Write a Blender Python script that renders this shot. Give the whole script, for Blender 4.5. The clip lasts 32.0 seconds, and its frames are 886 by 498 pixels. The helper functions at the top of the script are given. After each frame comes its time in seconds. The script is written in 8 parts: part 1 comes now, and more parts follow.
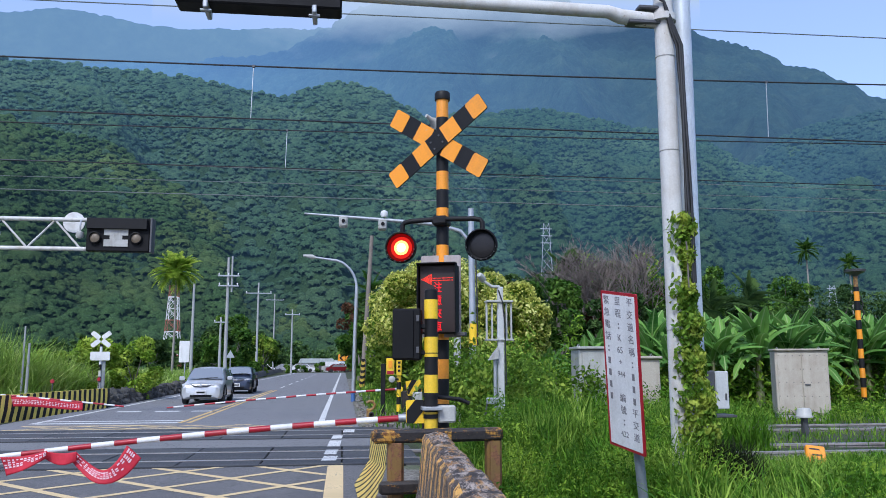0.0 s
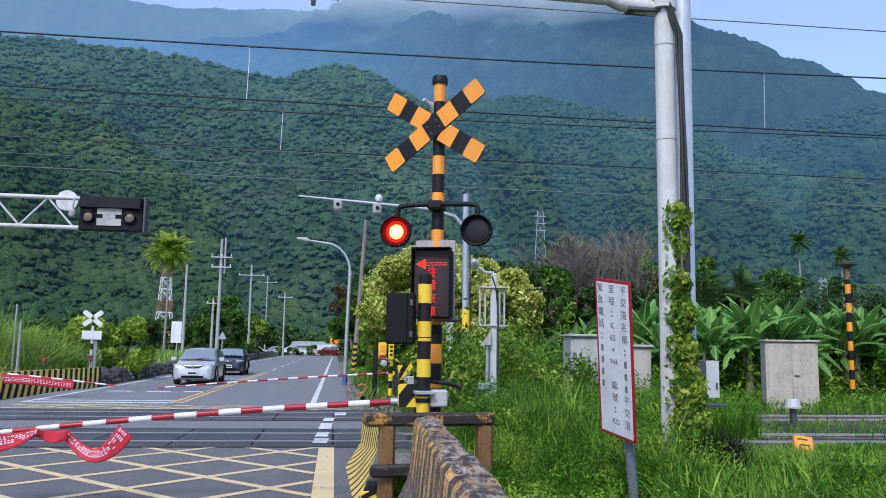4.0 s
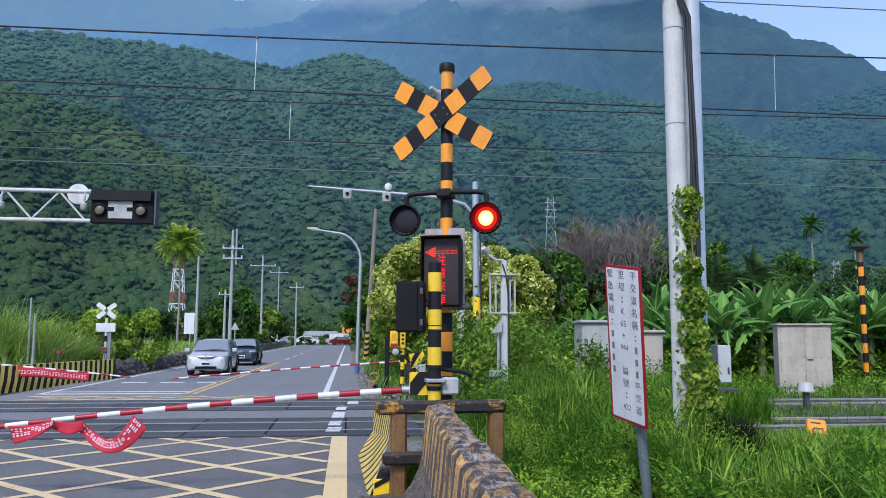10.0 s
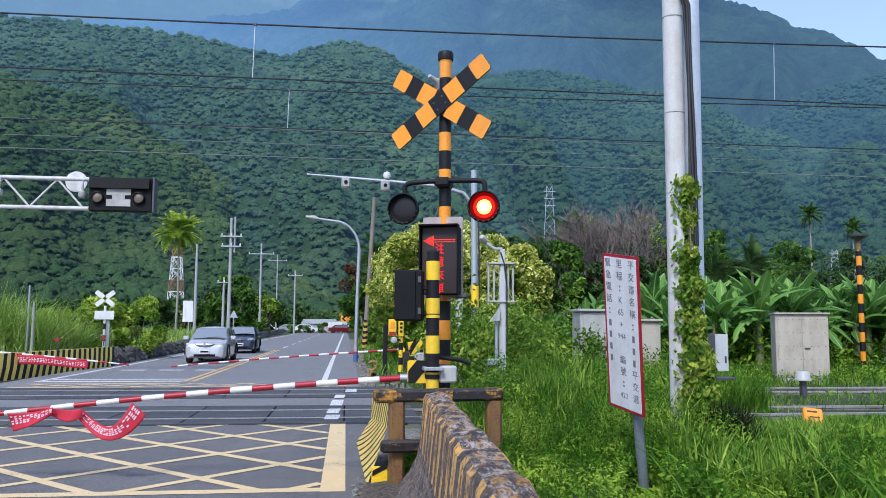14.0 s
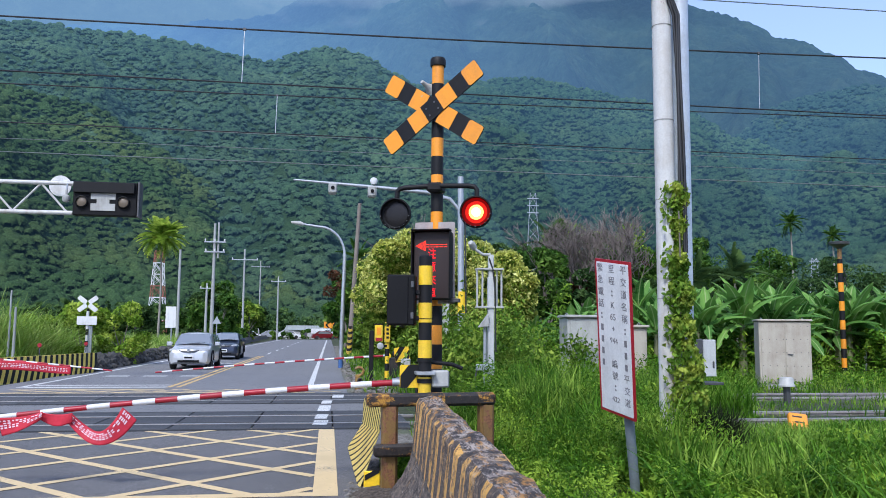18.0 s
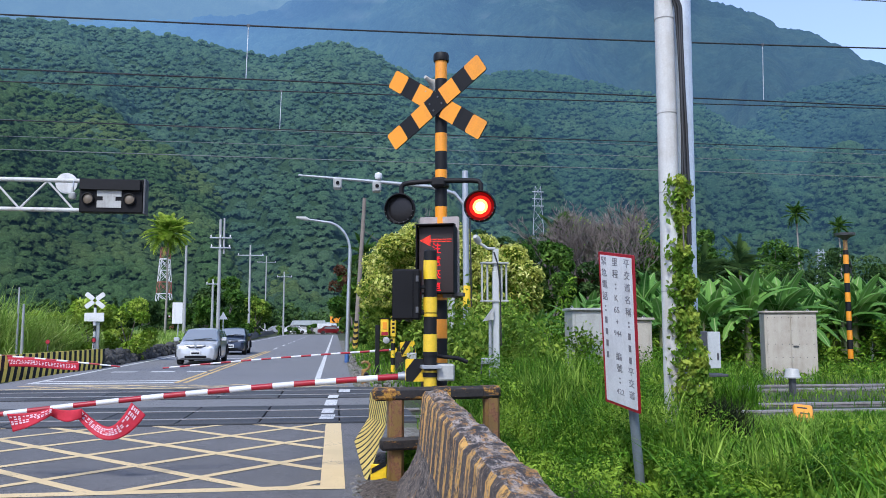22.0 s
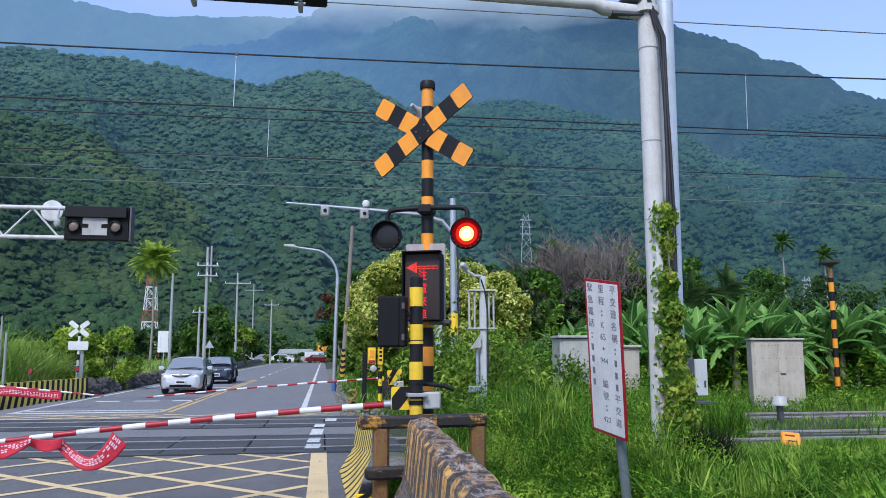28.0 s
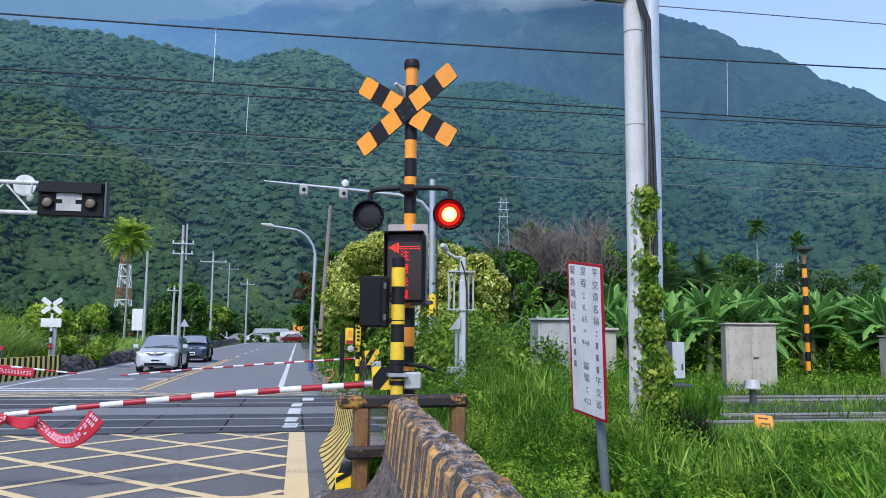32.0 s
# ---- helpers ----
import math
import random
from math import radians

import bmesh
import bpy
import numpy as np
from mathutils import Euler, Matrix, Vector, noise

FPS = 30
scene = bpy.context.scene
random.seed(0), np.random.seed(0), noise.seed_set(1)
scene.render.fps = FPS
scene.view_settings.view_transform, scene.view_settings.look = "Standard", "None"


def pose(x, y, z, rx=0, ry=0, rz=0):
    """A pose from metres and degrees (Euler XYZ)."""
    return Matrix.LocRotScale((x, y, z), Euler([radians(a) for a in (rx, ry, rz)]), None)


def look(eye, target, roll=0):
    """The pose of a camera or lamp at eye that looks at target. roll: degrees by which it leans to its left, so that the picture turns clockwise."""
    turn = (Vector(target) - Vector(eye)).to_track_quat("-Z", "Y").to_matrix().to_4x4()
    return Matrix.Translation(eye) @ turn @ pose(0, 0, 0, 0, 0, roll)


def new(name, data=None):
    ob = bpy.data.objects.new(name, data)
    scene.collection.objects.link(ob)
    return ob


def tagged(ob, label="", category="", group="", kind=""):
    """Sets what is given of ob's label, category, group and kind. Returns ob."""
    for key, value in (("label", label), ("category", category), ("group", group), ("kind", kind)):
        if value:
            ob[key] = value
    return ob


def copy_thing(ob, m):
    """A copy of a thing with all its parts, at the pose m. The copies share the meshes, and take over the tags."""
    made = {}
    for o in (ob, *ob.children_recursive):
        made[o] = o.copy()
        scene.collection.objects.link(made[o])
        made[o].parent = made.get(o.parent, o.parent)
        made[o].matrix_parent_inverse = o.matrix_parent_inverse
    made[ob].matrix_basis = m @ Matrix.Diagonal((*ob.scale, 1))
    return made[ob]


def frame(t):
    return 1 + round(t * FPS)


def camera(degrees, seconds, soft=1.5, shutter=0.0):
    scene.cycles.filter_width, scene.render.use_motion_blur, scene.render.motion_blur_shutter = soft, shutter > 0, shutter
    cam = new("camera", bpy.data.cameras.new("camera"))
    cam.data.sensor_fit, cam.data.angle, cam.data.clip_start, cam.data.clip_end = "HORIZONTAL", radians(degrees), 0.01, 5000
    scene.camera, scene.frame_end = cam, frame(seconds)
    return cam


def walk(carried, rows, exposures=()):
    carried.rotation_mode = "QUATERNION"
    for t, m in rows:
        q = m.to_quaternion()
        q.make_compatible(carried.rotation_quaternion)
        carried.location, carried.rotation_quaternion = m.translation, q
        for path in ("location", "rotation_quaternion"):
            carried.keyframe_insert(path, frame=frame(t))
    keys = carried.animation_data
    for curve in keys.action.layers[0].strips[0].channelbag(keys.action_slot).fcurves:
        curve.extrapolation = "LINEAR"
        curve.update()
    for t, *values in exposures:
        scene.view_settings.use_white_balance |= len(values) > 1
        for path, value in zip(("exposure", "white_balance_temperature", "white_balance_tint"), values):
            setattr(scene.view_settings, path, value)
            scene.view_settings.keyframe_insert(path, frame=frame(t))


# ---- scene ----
cam = camera(58.3, 32.0, soft=0.9)
PATH = [
    (0, (0.165, 0.126, 1.444), (0.410, 2.090, 1.730), -0.1),
    (0.5, (0.165, 0.119, 1.445), (0.413, 2.083, 1.728), -0.1),
    (1, (0.161, 0.110, 1.442), (0.411, 2.075, 1.723), 0.1),
    (1.5, (0.162, 0.117, 1.444), (0.412, 2.081, 1.722), 0.4),
    (2, (0.156, 0.121, 1.439), (0.409, 2.086, 1.714), 0.9),
    (2.5, (0.155, 0.123, 1.438), (0.411, 2.088, 1.706), 1.1),
    (3, (0.152, 0.127, 1.438), (0.413, 2.093, 1.701), 1.1),
    (3.5, (0.154, 0.136, 1.438), (0.416, 2.103, 1.694), 1.0),
    (5.5, (0.152, 0.124, 1.442), (0.412, 2.092, 1.681), 0.7),
    (6, (0.157, 0.122, 1.443), (0.412, 2.092, 1.679), 0.7),
    (6.5, (0.160, 0.114, 1.442), (0.409, 2.084, 1.676), 0.5),
    (7, (0.169, 0.119, 1.441), (0.414, 2.091, 1.674), 0.5),
    (7.5, (0.173, 0.129, 1.437), (0.415, 2.100, 1.670), 0.4),
    (8, (0.168, 0.123, 1.439), (0.410, 2.094, 1.669), 0.4),
    (8.5, (0.167, 0.133, 1.436), (0.407, 2.105, 1.664), 0.4),
    (9, (0.169, 0.134, 1.437), (0.407, 2.107, 1.662), 0.3),
    (9.5, (0.165, 0.133, 1.435), (0.401, 2.107, 1.658), 0.2),
    (10, (0.166, 0.131, 1.438), (0.402, 2.104, 1.658), 0.2),
    (10.5, (0.163, 0.131, 1.437), (0.394, 2.105, 1.653), 0.4),
    (11, (0.161, 0.133, 1.441), (0.387, 2.108, 1.652), 0.5),
    (11.5, (0.162, 0.139, 1.439), (0.386, 2.116, 1.642), 0.4),
    (12, (0.165, 0.138, 1.439), (0.391, 2.116, 1.637), 0.3),
    (12.5, (0.162, 0.131, 1.432), (0.390, 2.109, 1.627), 0.3),
    (13, (0.161, 0.124, 1.436), (0.395, 2.101, 1.628), 0.4),
    (13.5, (0.166, 0.127, 1.436), (0.406, 2.103, 1.626), 0.4),
    (14, (0.169, 0.124, 1.440), (0.409, 2.100, 1.631), 0.3),
    (14.5, (0.179, 0.114, 1.437), (0.417, 2.091, 1.629), 0.3),
    (16.5, (0.118, 0.109, 1.420), (0.345, 2.085, 1.627), 0.8),
    (17, (0.096, 0.099, 1.421), (0.350, 2.072, 1.628), 1.0),
    (17.5, (0.087, 0.101, 1.420), (0.359, 2.072, 1.630), 0.8),
    (18, (0.077, 0.106, 1.419), (0.358, 2.075, 1.627), 0.4),
    (18.5, (0.062, 0.096, 1.418), (0.340, 2.065, 1.627), 0.3),
    (19, (0.050, 0.085, 1.417), (0.327, 2.055, 1.622), 0.3),
    (19.5, (0.059, 0.095, 1.422), (0.330, 2.066, 1.623), 0.2),
    (20, (0.059, 0.090, 1.418), (0.328, 2.062, 1.614), 0.2),
    (20.5, (0.055, 0.077, 1.418), (0.321, 2.049, 1.613), 0.2),
    (21, (0.062, 0.075, 1.419), (0.328, 2.048, 1.612), 0.2),
    (21.5, (0.068, 0.065, 1.420), (0.335, 2.038, 1.614), 0.1),
    (22, (0.079, 0.060, 1.419), (0.347, 2.032, 1.612), 0.0),
    (22.5, (0.087, 0.070, 1.416), (0.355, 2.043, 1.609), 0.0),
    (23, (0.090, 0.083, 1.418), (0.353, 2.056, 1.608), -0.1),
    (23.5, (0.092, 0.079, 1.415), (0.351, 2.053, 1.605), -0.2),
    (24, (0.085, 0.083, 1.414), (0.344, 2.057, 1.603), -0.2),
    (24.5, (0.081, 0.091, 1.414), (0.342, 2.065, 1.600), -0.3),
    (25, (0.073, 0.089, 1.416), (0.335, 2.062, 1.607), -0.3),
    (25.5, (0.062, 0.074, 1.416), (0.328, 2.042, 1.646), -0.0),
    (27.5, (0.099, 0.066, 1.415), (0.391, 2.027, 1.678), 0.0),
    (28, (0.102, 0.072, 1.410), (0.398, 2.032, 1.673), -0.1),
    (28.5, (0.099, 0.074, 1.411), (0.401, 2.033, 1.674), -0.2),
    (29, (0.095, 0.076, 1.408), (0.405, 2.035, 1.668), -0.2),
    (29.5, (0.091, 0.091, 1.403), (0.413, 2.048, 1.657), -0.0),
    (30, (0.085, 0.101, 1.401), (0.418, 2.058, 1.645), 0.1),
    (30.5, (0.077, 0.096, 1.401), (0.422, 2.052, 1.639), 0.2),
    (31, (0.062, 0.114, 1.403), (0.415, 2.069, 1.632), 0.3),
    (31.5, (0.048, 0.109, 1.398), (0.403, 2.065, 1.622), 0.5),
    (32, (0.052, 0.105, 1.404), (0.406, 2.061, 1.621), 0.5),
]
walk(cam, [(t, look(eye, target, roll)) for t, eye, target, roll in PATH], exposures=[(0, 1.06, 5950, 8), (6, 1.08, 5950, 8), (10, 1.06, 5950, 8), (11, 1.07, 5980, 8), (13, 1.19, 6050, 8), (24, 1.19, 6050, 8), (28, 1.05, 5950, 8), (31, 1.04, 5950, 8), (32, 1.14, 5950, 8)])


# ---- light: an overcast early evening in the shade of the mountains ----
world = bpy.data.worlds.new("sky")
scene.world = world
world.use_nodes = True
_nt = world.node_tree
_sky = _nt.nodes.new("ShaderNodeTexSky")
_sky.sky_type = "NISHITA"
_sky.sun_disc = False
_sky.sun_elevation = radians(48)
_sky.sun_rotation = radians(205)
_sky.altitude = 50
_sky.air_density = 1.0
_sky.dust_density = 1.3
_sky.ozone_density = 2.5
_bg = _nt.nodes["Background"]
_bg.inputs["Strength"].default_value = 0.15
_tone = _nt.nodes.new("ShaderNodeMix")
_tone.data_type, _tone.blend_type = "RGBA", "MULTIPLY"
_tone.inputs[0].default_value = 1.0
_tone.inputs[7].default_value = (0.99, 0.935, 1.05, 1)
_nt.links.new(_sky.outputs[0], _tone.inputs[6])
# thin bright overcast over the blue
_veil = _nt.nodes.new("ShaderNodeMix")
_veil.data_type = "RGBA"
_veil.inputs[0].default_value = 0.45
_veil.inputs[7].default_value = (1.42, 1.66, 2.45, 1)
_nt.links.new(_tone.outputs[2], _veil.inputs[6])
_nt.links.new(_veil.outputs[2], _bg.inputs[0])
sun = new("sun", bpy.data.lights.new("sun", "SUN"))
sun.data.energy = 1.5
sun.data.angle = radians(14)
sun.data.color = (1.0, 0.97, 0.93)
# the sun stands behind the camera, high over the sea
sun.matrix_world = look((-12.5, -14, 32), (0, 12, 0))


# ---- mesh helpers ----
class Mesh:
    """Vertices and faces of one part, gathered piece by piece."""

    def __init__(self):
        self.v, self.f = [], []

    def add(self, verts, faces, m=None):
        n = len(self.v)
        self.v += [tuple(m @ Vector(p)) for p in verts] if m else [tuple(p) for p in verts]
        self.f += [tuple(n + i for i in f) for f in faces]
        return self

    def box(self, c, s, bev=0.0, m=None):
        """A box round c of size s, its edges chamfered by bev."""
        h = [k / 2 for k in s]
        b = min(bev, *[k * 0.45 for k in h])
        t = Matrix.Translation(c) if m is None else m @ Matrix.Translation(c)
        if b <= 0:
            vs = [(x * h[0], y * h[1], z * h[2]) for x in (-1, 1) for y in (-1, 1) for z in (-1, 1)]
            return self.add(vs, [(0, 1, 3, 2), (4, 6, 7, 5), (0, 4, 5, 1), (2, 3, 7, 6), (0, 2, 6, 4), (1, 5, 7, 3)], t)
        vs, idx = [], {}
        for x in (-1, 1):
            for y in (-1, 1):
                for z in (-1, 1):
                    for a in range(3):
                        p = [x * (h[0] - b), y * (h[1] - b), z * (h[2] - b)]
                        p[a] = (x, y, z)[a] * h[a]
                        idx[x, y, z, a] = len(vs)
                        vs.append(p)
        fs = []
        for a in range(3):
            o = [k for k in range(3) if k != a]
            for sg in (-1, 1):
                ring = []
                for p, q in ((-1, -1), (1, -1), (1, 1), (-1, 1)):
                    k = [0, 0, 0]
                    k[a], k[o[0]], k[o[1]] = sg, p, q
                    ring.append(idx[(*k, a)])
                fs.append(ring if (sg > 0) != (a == 1) else ring[::-1])
            for p in (-1, 1):
                for q in (-1, 1):
                    k0, k1 = [0, 0, 0], [0, 0, 0]
                    k0[a], k1[a] = -1, 1
                    k0[o[0]] = k1[o[0]] = p
                    k0[o[1]] = k1[o[1]] = q
                    fs.append((idx[(*k0, o[0])], idx[(*k1, o[0])], idx[(*k1, o[1])], idx[(*k0, o[1])]))
        for x in (-1, 1):
            for y in (-1, 1):
                for z in (-1, 1):
                    fs.append((idx[x, y, z, 0], idx[x, y, z, 1], idx[x, y, z, 2]))
        return self.add(vs, fs, t)

    def tube(self, pts, r, seg=12, cap=True, m=None):
        """A round bar along the points; r is a radius or one for each point."""
        pts = [Vector(p) for p in pts]
        rs = r if isinstance(r, (list, tuple)) else [r] * len(pts)
        vs, fs = [], []
        side = None
        for i, p in enumerate(pts):
            d = (pts[min(i + 1, len(pts) - 1)] - pts[max(i - 1, 0)]).normalized()
            if side is None:
                side = d.orthogonal().normalized()
            else:
                side = (side - d * side.dot(d))
                side = side.normalized() if side.length > 1e-6 else d.orthogonal().normalized()
            up = d.cross(side)
            for k in range(seg):
                a = 2 * math.pi * k / seg
                vs.append(p + (side * math.cos(a) + up * math.sin(a)) * rs[i])
        for i in range(len(pts) - 1):
            for k in range(seg):
                a, b = i * seg + k, i * seg + (k + 1) % seg
                fs.append((a, b, b + seg, a + seg))
        if cap:
            fs.append(tuple(range(seg))[::-1])
            fs.append(tuple(range((len(pts) - 1) * seg, len(pts) * seg)))
        return self.add(vs, fs, m)

    def lathe(self, prof, seg=24, m=None):
        """A turned shape: prof holds (radius, z)."""
        return self.tube_rings([[(r * math.cos(2 * math.pi * k / seg), r * math.sin(2 * math.pi * k / seg), z) for k in range(seg)] for r, z in prof], m)

    def tube_rings(self, rings, m=None, cap=True):
        seg = len(rings[0])
        vs = [p for ring in rings for p in ring]
        fs = [(i * seg + k, i * seg + (k + 1) % seg, (i + 1) * seg + (k + 1) % seg, (i + 1) * seg + k) for i in range(len(rings) - 1) for k in range(seg)]
        if cap:
            fs += [tuple(range(seg))[::-1], tuple(range((len(rings) - 1) * seg, len(rings) * seg))]
        return self.add(vs, fs, m)

    def prism(self, poly, depth, m=None, hole=None):
        """A flat outline in x, z, given depth along y (centred)."""
        n = len(poly)
        vs = [(x, -depth / 2, z) for x, z in poly] + [(x, depth / 2, z) for x, z in poly]
        fs = [tuple(range(n)), tuple(range(n, 2 * n))[::-1]] + [(i, i + n, (i + 1) % n + n, (i + 1) % n) for i in range(n)]
        return self.add(vs, fs, m)

    def grid(self, nu, nv, fn, m=None):
        vs = [fn(i / nu, j / nv) for j in range(nv + 1) for i in range(nu + 1)]
        fs = [(j * (nu + 1) + i, j * (nu + 1) + i + 1, (j + 1) * (nu + 1) + i + 1, (j + 1) * (nu + 1) + i) for j in range(nv) for i in range(nu)]
        return self.add(vs, fs, m)


def mesh_of(name, shape, material, smooth=40):
    me = bpy.data.meshes.new(name)
    me.from_pydata(shape.v, [], shape.f)
    me.materials.append(material)
    if smooth:
        me.polygons.foreach_set("use_smooth", [True] * len(me.polygons))
        if smooth < 180:
            me.set_sharp_from_angle(angle=radians(smooth))
    me.update()
    return me


def part(name, shape, material, parent, label="", smooth=40, m=None, kind=""):
    """One mesh as a part of a thing, or of another part. shape: a Mesh, or mesh data to share."""
    data = shape if isinstance(shape, bpy.types.Mesh) else mesh_of(name, shape, material, smooth)
    ob = new(name, data)
    ob.parent = parent
    if m is not None:
        ob.matrix_basis = m
    return tagged(ob, label, "", "", kind)


def thing(name, m=None, label="", category="", group="", shape=None, material=None, kind="", smooth=40):
    """A top-level thing: an Empty at its base, or one plain mesh."""
    ob = new(name, mesh_of(name, shape, material, smooth) if shape else None)
    if m is not None:
        ob.matrix_basis = m
    return tagged(ob, label, category, group, kind)


def rnd(a, b):
    return random.uniform(a, b)


def lerp_table(table, x):
    for (x0, y0), (x1, y1) in zip(table, table[1:]):
        if x <= x1:
            k = max(0.0, (x - x0) / (x1 - x0))
            k = k * k * (3 - 2 * k)
            return y0 + (y1 - y0) * k
    return table[-1][1]


# ---- materials ----
class Nodes:
    def __init__(self, name):
        self.mat = bpy.data.materials.new(name)
        self.mat.use_nodes = True
        self.t = self.mat.node_tree
        self.b = self.t.nodes["Principled BSDF"]
        self.coord = self.t.nodes.new("ShaderNodeTexCoord").outputs["Object"]

    def put(self, socket, value):
        if hasattr(value, "links"):
            self.t.links.new(value, socket)
        elif isinstance(value, (tuple, list)) and len(value) == 3 and socket.type == "RGBA":
            socket.default_value = (*value, 1)
        else:
            socket.default_value = value

    def noise(self, scale, detail=4, rough=0.6, stretch=None, seed=0.0, coord=None, distort=0.0):
        n = self.t.nodes.new("ShaderNodeTexNoise")
        n.inputs["Scale"].default_value, n.inputs["Detail"].default_value = scale, detail
        n.inputs["Roughness"].default_value, n.inputs["Distortion"].default_value = rough, distort
        mp = self.t.nodes.new("ShaderNodeMapping")
        mp.inputs["Location"].default_value = (seed, seed * 1.7, seed * 0.6)
        if stretch:
            mp.inputs["Scale"].default_value = stretch
        self.t.links.new(coord or self.coord, mp.inputs[0])
        self.t.links.new(mp.outputs[0], n.inputs["Vector"])
        return n.outputs["Fac"]

    def ramp(self, fac, lo, hi, a=0.0, b=1.0):
        n = self.t.nodes.new("ShaderNodeMapRange")
        n.clamp = True
        for k, v in zip(("From Min", "From Max", "To Min", "To Max"), (lo, hi, a, b)):
            n.inputs[k].default_value = v
        self.put(n.inputs["Value"], fac)
        return n.outputs[0]

    def mix(self, fac, a, b, mode="MIX"):
        n = self.t.nodes.new("ShaderNodeMix")
        n.data_type, n.blend_type = "RGBA", mode
        self.put(n.inputs[0], fac)
        self.put(n.inputs[6], a)
        self.put(n.inputs[7], b)
        return n.outputs[2]

    def math(self, op, a, b=0.0, c=0.0):
        n = self.t.nodes.new("ShaderNodeMath")
        n.operation = op
        for s, v in zip(n.inputs, (a, b, c)):
            self.put(s, v)
        return n.outputs[0]

    def axis(self, k, coord=None):
        n = self.t.nodes.new("ShaderNodeSeparateXYZ")
        self.t.links.new(coord or self.coord, n.inputs[0])
        return n.outputs[k]

    def random(self):
        return self.t.nodes.new("ShaderNodeObjectInfo").outputs["Random"]

    def island(self):
        return self.t.nodes.new("ShaderNodeNewGeometry").outputs["Random Per Island"]

    def bump(self, height, strength=0.3, dist=0.01):
        n = self.t.nodes.new("ShaderNodeBump")
        n.inputs["Strength"].default_value, n.inputs["Distance"].default_value = strength, dist
        self.put(n.inputs["Height"], height)
        self.t.links.new(n.outputs[0], self.b.inputs["Normal"])

    def done(self, color, rough=0.6, metal=0.0, spec=0.5):
        self.put(self.b.inputs["Base Color"], color)
        self.put(self.b.inputs["Roughness"], rough)
        self.put(self.b.inputs["Metallic"], metal)
        self.b.inputs["Specular IOR Level"].default_value = spec
        return self.mat


def shade(c, k):
    return tuple(min(1, v * k) for v in c)


def painted(name, color, rough=0.45, dirt=0.35, grain=9.0, dirt_color=(0.09, 0.08, 0.065), chips=None, metal=0.0, vary=0.12, spec=0.5):
    """Weathered paint: large stains, fine speckle, optional chips down to rust."""
    n = Nodes(name)
    big, fine = n.noise(2.3, 5, 0.65), n.noise(grain * 6, 3, 0.7, seed=3.1)
    streak = n.noise(5, 4, 0.6, stretch=(1.0, 1.0, 0.12), seed=7.0)
    c = n.mix(n.ramp(fine, 0.3, 0.7), shade(color, 1 - vary), shade(color, 1 + vary * 0.6))
    c = n.mix(n.ramp(n.math("MULTIPLY", big, streak), 0.22, 0.42, 0, dirt), c, dirt_color)
    if chips:
        chip = n.ramp(n.noise(grain, 6, 0.7, seed=11.0), chips, chips + 0.05)
        c = n.mix(chip, c, n.mix(n.ramp(fine, 0.35, 0.65), (0.10, 0.04, 0.018), (0.22, 0.10, 0.045)))
    n.bump(fine, 0.15, 0.003)
    return n.done(c, n.ramp(big, 0.3, 0.7, rough - 0.08, rough + 0.15), metal, spec)


def glowing(name, color, strength):
    n = Nodes(name)
    n.put(n.b.inputs["Emission Color"], color)
    n.b.inputs["Emission Strength"].default_value = strength
    return n.done((0.004, 0.004, 0.004), 0.6, 0.0, 0.0)


def leafy(name, dark, light, tip=None, rough=0.55, scale=0.6):
    """Leaves: each island its own shade, patches of light and dark over the crown."""
    n = Nodes(name)
    c = n.mix(n.island(), dark, light)
    c = n.mix(n.ramp(n.noise(scale, 3), 0.35, 0.68), shade(dark, 0.75), c)
    # tufts and twigs of their own tone within the patches
    c = n.mix(n.ramp(n.noise(scale * 7, 3, 0.6, seed=9.0), 0.40, 0.56, 0.75, 0), c, shade(dark, 0.55))
    c = n.mix(n.ramp(n.noise(scale * 9, 3, 0.6, seed=14.0), 0.54, 0.68, 0, 0.6), c, shade(light, 1.25))
    if tip:
        c = n.mix(n.ramp(n.noise(scale * 1.7, 3, seed=5.0), 0.48, 0.66), c, tip)
    m = n.done(c, rough + 0.1, 0.0, 0.10)
    thin = n.t.nodes.new("ShaderNodeBsdfTranslucent")
    n.put(thin.inputs["Color"], n.mix(0.5, c, light))
    both = n.t.nodes.new("ShaderNodeMixShader")
    both.inputs[0].default_value = 0.30
    n.t.links.new(n.b.outputs[0], both.inputs[1])
    n.t.links.new(thin.outputs[0], both.inputs[2])
    n.t.links.new(both.outputs[0], n.t.nodes["Material Output"].inputs["Surface"])
    return m


M_ORANGE = painted("orange_reflective_paint", (0.80, 0.29, 0.012), 0.45, 0.25)
M_YELLOW = painted("yellow_paint", (0.80, 0.52, 0.015), 0.42, 0.3)
M_BLACK = painted("black_paint", (0.008, 0.008, 0.009), 0.55, 0.25, dirt_color=(0.024, 0.022, 0.02), spec=0.25)
M_BLACK_RUST = painted("rusty_black_paint", (0.022, 0.02, 0.019), 0.55, 0.4, chips=0.60, dirt_color=(0.10, 0.06, 0.04))
M_YELLOW_RUST = painted("rusty_yellow_paint", (0.31, 0.18, 0.03), 0.6, 0.75, chips=0.50)
M_WHITE = painted("white_paint", (0.66, 0.66, 0.65), 0.45, 0.3)
M_RED = painted("red_paint", (0.32, 0.006, 0.018), 0.4, 0.2)
M_GALV = painted("galvanised_steel", (0.42, 0.44, 0.46), 0.42, 0.35, metal=0.6, dirt_color=(0.2, 0.19, 0.18))
